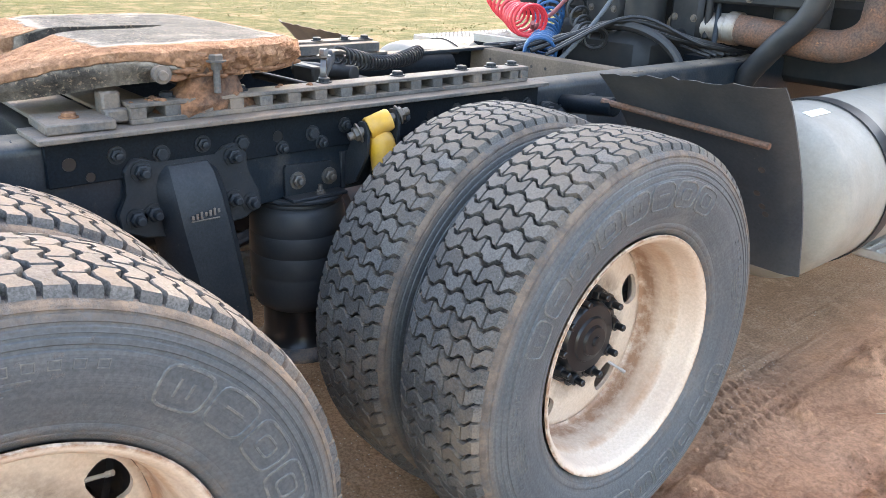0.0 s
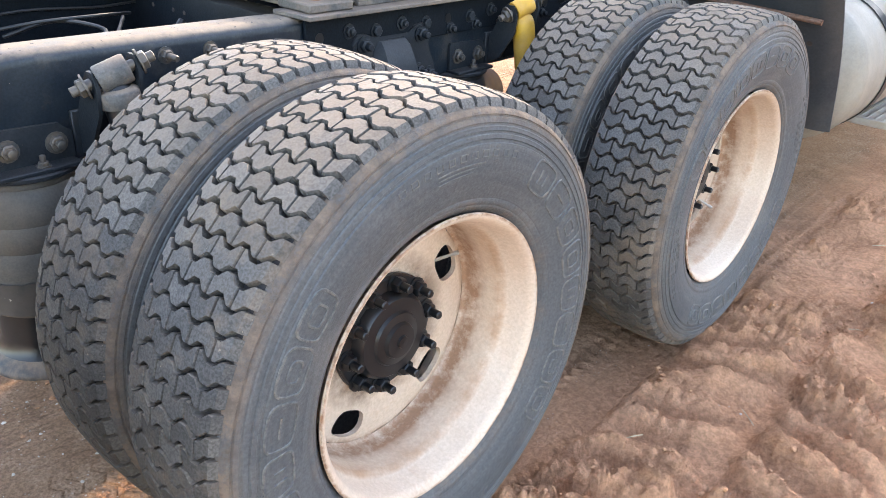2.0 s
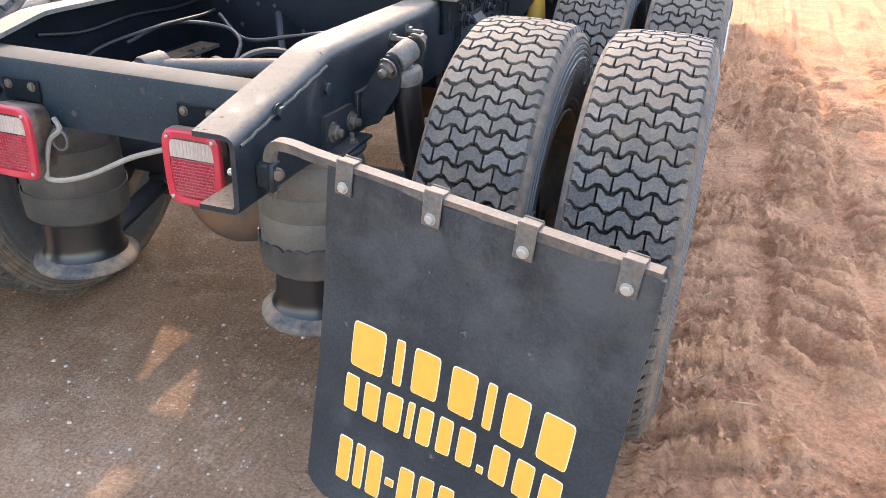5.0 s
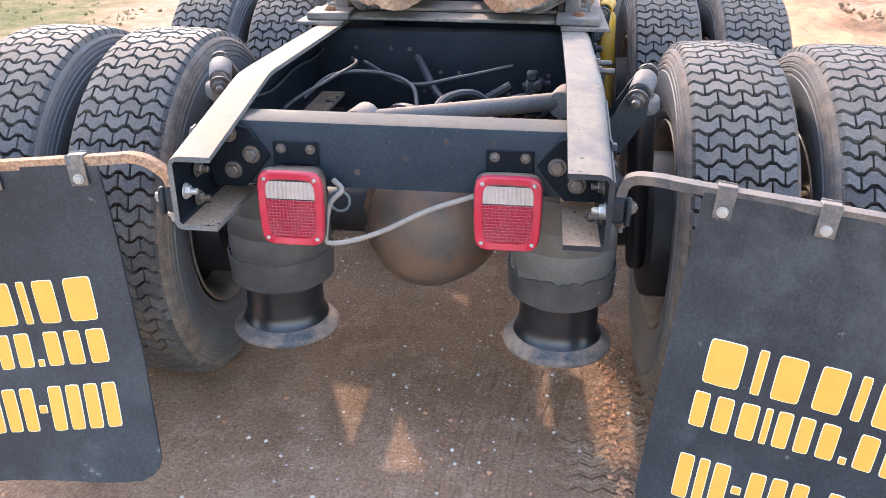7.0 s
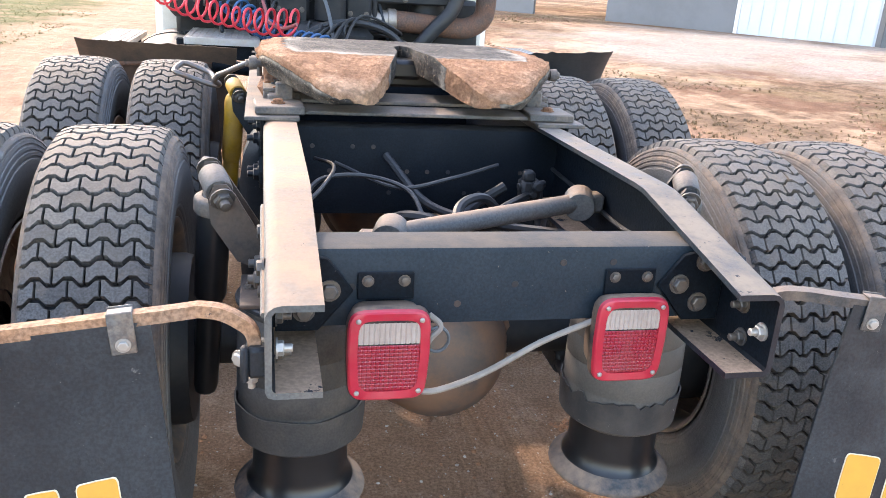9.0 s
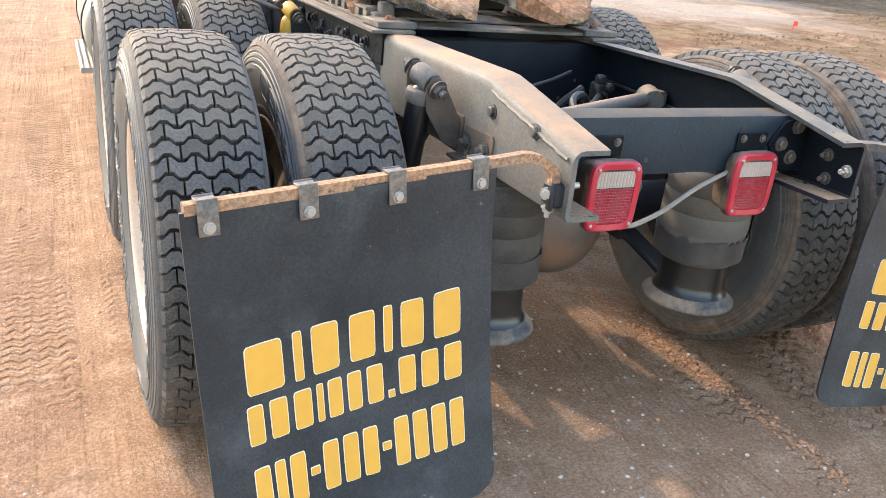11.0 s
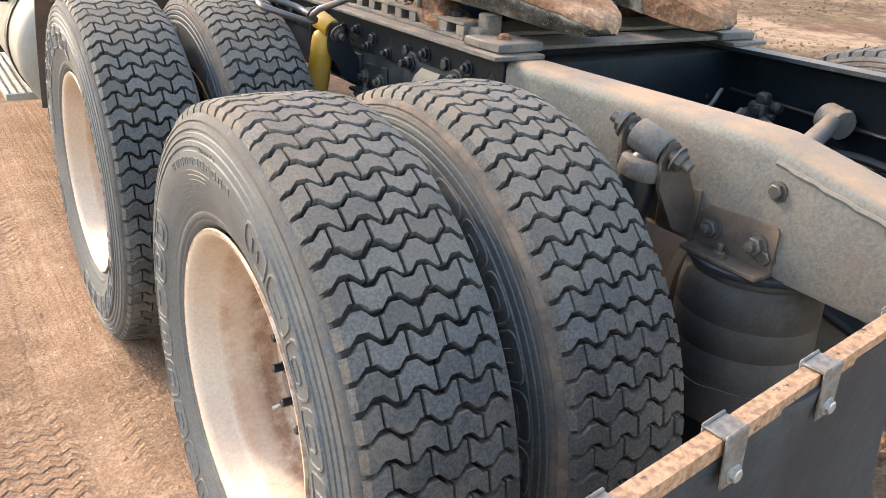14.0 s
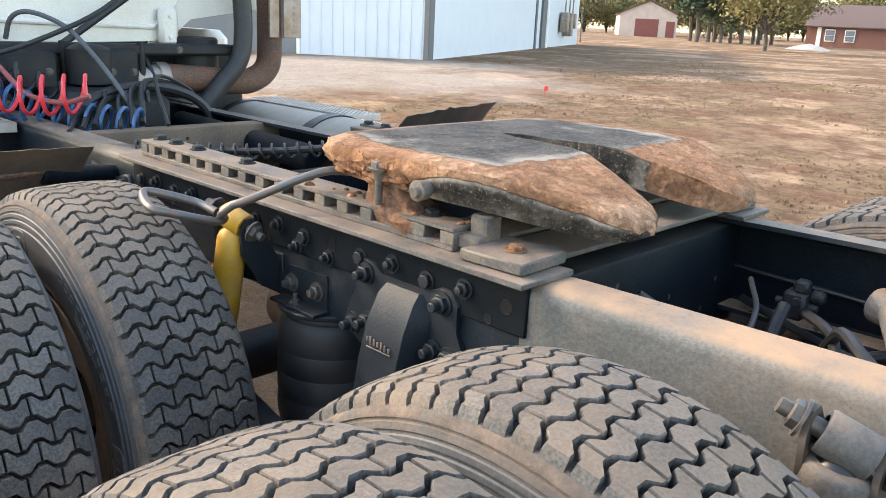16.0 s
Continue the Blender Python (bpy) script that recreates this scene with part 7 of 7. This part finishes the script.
prism(bm, [(*p, PAD - 0.5) for p in ((C + o1 + o2), far_r + o1, far_r, C, far_l, far_l + o2)], (0, 0, 0.46))
part("pad", bm, "concrete", barn, "pale concrete pad")
bm = bmesh.new()
prism(bm, [(*p, PAD + 5.0) for p in (C + o1 + o2, far_r + o1, Vector(along(far_r, LD, 17)), far_l + o2)], (0, 0, 0.3))
part("roof", bm, "siding", barn)


def far_house(name, centre, size, ang, wall_m, roof_m, eave, ridge, label, cat, doors=(), windows=(), base=0.0):
    th = tagged(new(name), label, cat)
    th.matrix_world = pose(centre[0], centre[1], base, 0, 0, ang)
    w, d = size
    bm = bmesh.new()
    pts = [(-w / 2, eave), (-w / 2, -0.6), (w / 2, -0.6), (w / 2, eave), (0, ridge)]
    prism(bm, [(x, -d / 2, z) for x, z in pts], (0, d, 0))
    part("wall", bm, wall_m, th)
    for s in (-1, 1):
        bm = bmesh.new()
        a = Vector((0, 0, ridge + 0.05))
        b = Vector((s * (w / 2 + 0.35), 0, eave - 0.12))
        prism(bm, [(a.x, -d / 2 - 0.3, a.z), (b.x, -d / 2 - 0.3, b.z), (b.x, d / 2 + 0.3, b.z), (a.x, d / 2 + 0.3, a.z)], (0, 0, 0.14))
        part("roof", bm, roof_m, th)
    for face, x, z, ww, hh, m in doors:
        bm = bmesh.new()
        box(bm, (x, -d / 2 - 0.03, z), (ww, 0.08, hh), 0.01) if face == "front" else box(bm, (-w / 2 - 0.03, x, z), (0.08, ww, hh), 0.01)
        part("door", bm, m, th)
    for face, x, z, ww, hh in windows:
        bm = bmesh.new()
        c = (x, -d / 2 - 0.03, z) if face == "front" else (-w / 2 - 0.03, x, z)
        sz = (lambda a, b: (a, 0.10, b)) if face == "front" else (lambda a, b: (0.10, a, b))
        box(bm, c, sz(ww + 0.2, hh + 0.2), 0.01)
        wd = part("window", bm, "white_paint", th)
        for k in (-1, 1):
            bm = bmesh.new()
            box(bm, (c[0], c[1] - 0.05, c[2] + k * hh / 4) if face == "front" else (c[0] - 0.05, c[1], c[2] + k * hh / 4), sz(ww, hh / 2 - 0.06), 0.005)
            part("pane", bm, "glass", wd)
    return th


far_house("shed", (121, 73.0), (8.8, 16), -55, "tan_siding", "roof", 3.3, 5.3, "far tan metal shed with red-brown doors", "shed", (("front", -0.2, 1.2, 3.6, 2.8, "door_red"), ("front", 3.4, 1.1, 1.3, 2.5, "door_red")), base=0.5)
far_house("brick_house", (113.5, 31.0), (9, 22), 10, "brick_red", "roof", 2.6, 5.2, "single-storey red brick house with brown roof", "house", (("side", 9.5, 1.2, 0.5, 2.6, "white_paint"),), (("side", 8.2, 1.5, 1.0, 1.3), ("side", 5.9, 1.5, 1.0, 1.3), ("side", 0.5, 1.5, 1.1, 1.3)), base=0.3)


def build_tree(name, at, height, spread, leaf, clumps, label, trunk_h=0.35, bare=0.3, seed=1, size=0.5):
    rnd = random.Random(seed)
    th = tagged(new(name), label, "tree", group={"cedar_tree": "cedars in the windbreak", "far_tree": "hedgerow trees"}.get(name, ""))
    th.location = at
    bm = bmesh.new()
    tips = []
    h0 = height * trunk_h
    sweep(bm, smooth_path([(0, 0, -0.4), (0.05, 0, h0 * 0.5), (0.0, 0.1, h0)], 4), height * 0.017, 8)
    for i in range(9):
        a = 2 * math.pi * i / 9 + rnd.uniform(-0.3, 0.3)
        r = spread * rnd.uniform(0.45, 0.95)
        z = height * rnd.uniform(0.6, 0.95)
        e = Vector((math.cos(a) * r, math.sin(a) * r, z))
        m = Vector((math.cos(a) * r * 0.35, math.sin(a) * r * 0.35, h0 + (z - h0) * 0.5))
        pts = smooth_path([(0, 0.1, h0 * 0.9), m, e], 5)
        for k in range(len(pts) - 1):
            rod(bm, pts[k], pts[k + 1], height * 0.014 * (1 - 0.8 * k / len(pts)), height * 0.014 * (1 - 0.8 * (k + 1) / len(pts)), 6)
        tips += pts[4:]
    part("trunk", bm, "bark", th, "grey bare trunk and limbs")
    vs, fs = [], []
    for k in range(clumps):
        if bare and rnd.random() < bare:
            base = rnd.choice(tips)
        else:
            g, ph = rnd.uniform(0, 2 * math.pi), math.acos(rnd.uniform(-0.95, 1))
            q = rnd.uniform(0.45, 1.0) * (0.8 + 0.35 * noise.noise((math.cos(g) * 2, math.sin(g) * 2, ph * 2 + seed)))
            base = Vector((math.cos(g) * math.sin(ph) * spread * q, math.sin(g) * math.sin(ph) * spread * q, height * 0.56 + math.cos(ph) * height * 0.46 * q))
        for _ in range(5):
            c = base + Vector((rnd.gauss(0, 0.35), rnd.gauss(0, 0.35), rnd.gauss(0, 0.3))) * size * 1.6
            u = Vector((rnd.gauss(0, 1), rnd.gauss(0, 1), rnd.gauss(0, 1))).normalized() * size * rnd.uniform(0.25, 0.55)
            w = u.cross(Vector((rnd.gauss(0, 1), rnd.gauss(0, 1), rnd.gauss(0, 1)))).normalized() * size * rnd.uniform(0.12, 0.3)
            n = len(vs)
            vs += [c - u, c + w, c + u, c - w]
            fs.append((n, n + 1, n + 2, n + 3))
    me = bpy.data.meshes.new("crown")
    me.from_pydata(vs, [], fs)
    me.materials.append(M[leaf])
    cr = new("crown", me)
    cr.parent = th
    return th


build_tree("tree", (56.9, 24.6, 0.3), 8.2, 5.2, "leaf_autumn", 3200, "small tree with thin autumn leaves over bare limbs", 0.16, 0.35, 3, 0.34)
for i, (x, y, h, s) in enumerate(((82, 43, 13, 3.2), (84.5, 41.5, 12, 3.0), (86.5, 44, 14, 3.4), (88.5, 41, 13, 3.2), (91, 43.5, 12, 3.0), (93, 41, 14, 3.6), (96, 43, 13, 3.4), (99, 42, 14, 3.8), (88, 47, 14, 3.6), (94, 47, 13, 3.6))):
    build_tree("cedar_tree", (x, y, 0.3), h, s, "leaf_green", 1500, "dark green cedar in a windbreak row", 0.18, 0.0, 10 + i, 0.55)
for i in range(46):
    g = radians(14 + 32 * i / 45 + random.uniform(-0.5, 0.5))
    r = random.uniform(190, 235)
    build_tree("far_tree", (r * math.cos(g), r * math.sin(g), -0.5), random.uniform(9, 15), random.uniform(4.5, 7), "leaf_dull" if i % 3 else "leaf_autumn", 700, "far autumn tree in a hedgerow", 0.12, 0.15, 40 + i, 0.85)


bm = bmesh.new()
rod(bm, (49.0, 35.0, 0.0), (49.0, 35.0, 2.6), 0.06, seg=10)
lathe(bm, [(0, 0.06), (0.04, 0.09), (0.10, 0.09), (0.14, 0.02)], (49.0, 35.0, 2.6), (0, 0, 1), 10, caps=True)
post = tagged(new("post"), "thin dark post beside the barn", "post")
part("pole", bm, "trim", post)
bm = bmesh.new()
vs_ = []
for k in range(7):
    r_ = 2.0 * math.cos(k / 6 * math.pi / 2) ** 0.8 if k < 6 else 0.05
    vs_.append([bm.verts.new((74.2 + r_ * 1.2 * math.cos(q / 20 * 2 * math.pi) * (1 + 0.12 * noise.noise((q, k, 1))), 28.1 + r_ * math.sin(q / 20 * 2 * math.pi), 0.25 + 0.65 * (k / 6) ** 1.3 + 0.06 * noise.noise((q * 0.7, k, 4)))) for q in range(20)])
for p_, q_ in zip(vs_, vs_[1:]):
    for i in range(20):
        bm.faces.new((p_[i], p_[(i + 1) % 20], q_[(i + 1) % 20], q_[i]))
pile = tagged(new("gravel_pile"), "low pile of pale grey gravel by the drive", "gravel")
part("heap", bm, "gravel", pile)


def leaf_stuff(name, mat, items, label, cat):
    """Many small blades or clods as one mesh: items of (vertices, faces)."""
    vs, fs = [], []
    for v, f in items:
        n = len(vs)
        vs += v
        fs += [tuple(n + k for k in q) for q in f]
    me = bpy.data.meshes.new(name)
    me.from_pydata(vs, [], fs)
    me.materials.append(M[mat])
    return tagged(new(name, me), label, cat, kind="stuff")


def tuft(rnd, x, y, h, blades):
    v, f = [], []
    z = ground_height(x, y)
    for _ in range(blades):
        a, r = rnd.uniform(0, 6.283), rnd.uniform(0, h * 0.8)
        bx, by = x + r * math.cos(a), y + r * math.sin(a)
        g = rnd.uniform(0, 6.283)
        w, hh, le = rnd.uniform(0.004, 0.010), h * rnd.uniform(0.4, 1.1), h * rnd.uniform(0.2, 0.9)
        n = len(v)
        v += [(bx - w * math.sin(g), by + w * math.cos(g), z - 0.01), (bx + w * math.sin(g), by - w * math.cos(g), z - 0.01), (bx + le * math.cos(g), by + le * math.sin(g), z + hh)]
        f.append((n, n + 1, n + 2))
    return v, f


rnd = random.Random(77)
items = []
for _ in range(17000):
    d = 3.8 + 22 * rnd.random() ** 1.7
    x, y = d, rnd.uniform(-3, 22)
    if noise.noise((x * 0.35, y * 0.35, 2.0)) < -0.12 or math.hypot(x - 9.5, y - 13.5) < 5.5:
        continue
    items.append(tuft(rnd, x, y, rnd.uniform(0.014, 0.036), 11))
leaf_stuff("dry_grass", "straw", items, "tufts of short dry brown grass on sandy soil", "grass")
items = []
for _ in range(3600):
    x, y = -4.2 - 14 * rnd.random() ** 1.6, rnd.uniform(-1, 22)
    if noise.noise((x * 0.4, y * 0.4, 7.0)) < -0.05:
        continue
    items.append(tuft(rnd, x, y, rnd.uniform(0.015, 0.035), 8))
leaf_stuff("green_grass", "grass_green", items, "short yellow-green grass beside the dirt", "grass")

def clod(rnd, x, y, r):
    z = ground_height(x, y)
    v, f = [], []
    t = (1 + 5 ** 0.5) / 2
    base = [(-1, t, 0), (1, t, 0), (-1, -t, 0), (1, -t, 0), (0, -1, t), (0, 1, t), (0, -1, -t), (0, 1, -t), (t, 0, -1), (t, 0, 1), (-t, 0, -1), (-t, 0, 1)]
    tri = [(0, 11, 5), (0, 5, 1), (0, 1, 7), (0, 7, 10), (0, 10, 11), (1, 5, 9), (5, 11, 4), (11, 10, 2), (10, 7, 6), (7, 1, 8), (3, 9, 4), (3, 4, 2), (3, 2, 6), (3, 6, 8), (3, 8, 9), (4, 9, 5), (2, 4, 11), (6, 2, 10), (8, 6, 7), (9, 8, 1)]
    for p in base:
        k = r / 1.9 * rnd.uniform(0.65, 1.25)
        v.append((x + p[0] * k, y + p[1] * k, z + r * 0.15 + p[2] * k * 0.7))
    return v, tri


items = []
for _ in range(9000):
    x, y = 1.20 + 1.1 * rnd.random(), rnd.uniform(-0.5, 3.2)
    if noise.noise((x * 2.6, y * 2.6, 9.0)) + rnd.uniform(-0.2, 0.2) > 0.0:
        items.append(clod(rnd, x, y, 0.002 + 0.008 * rnd.random() ** 5))
for _ in range(700):
    x, y = rnd.uniform(-1.1, 1.2), rnd.uniform(-1.6, 2.4)
    items.append(clod(rnd, x, y, 0.003 + 0.007 * rnd.random() ** 3))
for _ in range(620):
    x, y = rnd.gauss(0.545, 0.022), rnd.uniform(-0.95, 0.35)
    items.append(clod(rnd, x, y, 0.003 + 0.008 * rnd.random() ** 3))
for _ in range(260):
    x, y = rnd.uniform(-3.2, -1.3), rnd.uniform(-1.2, 4.0)
    items.append(clod(rnd, x, y, 0.003 + 0.010 * rnd.random() ** 4))
leaf_stuff("soil_clods", "clod", items, "loose brown soil clods on the turned dirt", "soil")
items = []
for _ in range(900):
    x, y = rnd.gauss(0.05, 0.42), rnd.uniform(-1.7, 1.6)
    items.append(clod(rnd, x, y, 0.0018 + 0.0055 * rnd.random() ** 4))
for _ in range(260):
    x, y = rnd.uniform(-2.6, 1.9), rnd.uniform(-1.7, 3.0)
    items.append(clod(rnd, x, y, 0.0018 + 0.0045 * rnd.random() ** 4))
leaf_stuff("pale_pebbles", "pebble", items, "small pale pebbles scattered on the sandy dirt", "pebbles")
items = []
for _ in range(26):
    x, y, g, ln = rnd.uniform(1.3, 2.3), rnd.uniform(-0.3, 2.8), rnd.uniform(0, 6.283), rnd.uniform(0.03, 0.11)
    dx, dy = ln * math.cos(g), ln * math.sin(g)
    wx, wy = -0.0011 * math.sin(g), 0.0011 * math.cos(g)
    za, zb = max(ground_height(x, y), ground_height(x + dx, y + dy)) + 0.003, max(ground_height(x, y), ground_height(x + dx, y + dy)) + 0.006
    items.append(([(x - wx, y - wy, za), (x + wx, y + wy, za), (x + dx + wx, y + dy + wy, zb), (x + dx - wx, y + dy - wy, zb), (x + dx / 2, y + dy / 2, (za + zb) / 2 + 0.004)], [(0, 1, 4), (1, 2, 4), (2, 3, 4), (3, 0, 4)]))
leaf_stuff("dry_stalks", "stalk", items, "thin pale dry stalks lying on the soil", "straw")
bm = bmesh.new()
rod(bm, (10.2, 8.4, 0.0), (10.2, 8.4, 0.35), 0.006)
box(bm, (10.25, 8.4, 0.33), (0.10, 0.004, 0.08), 0.001)
fl = tagged(new("marker_flag"), "small red marker flag on a wire", "flag")
part("flag", bm, "flag", fl)
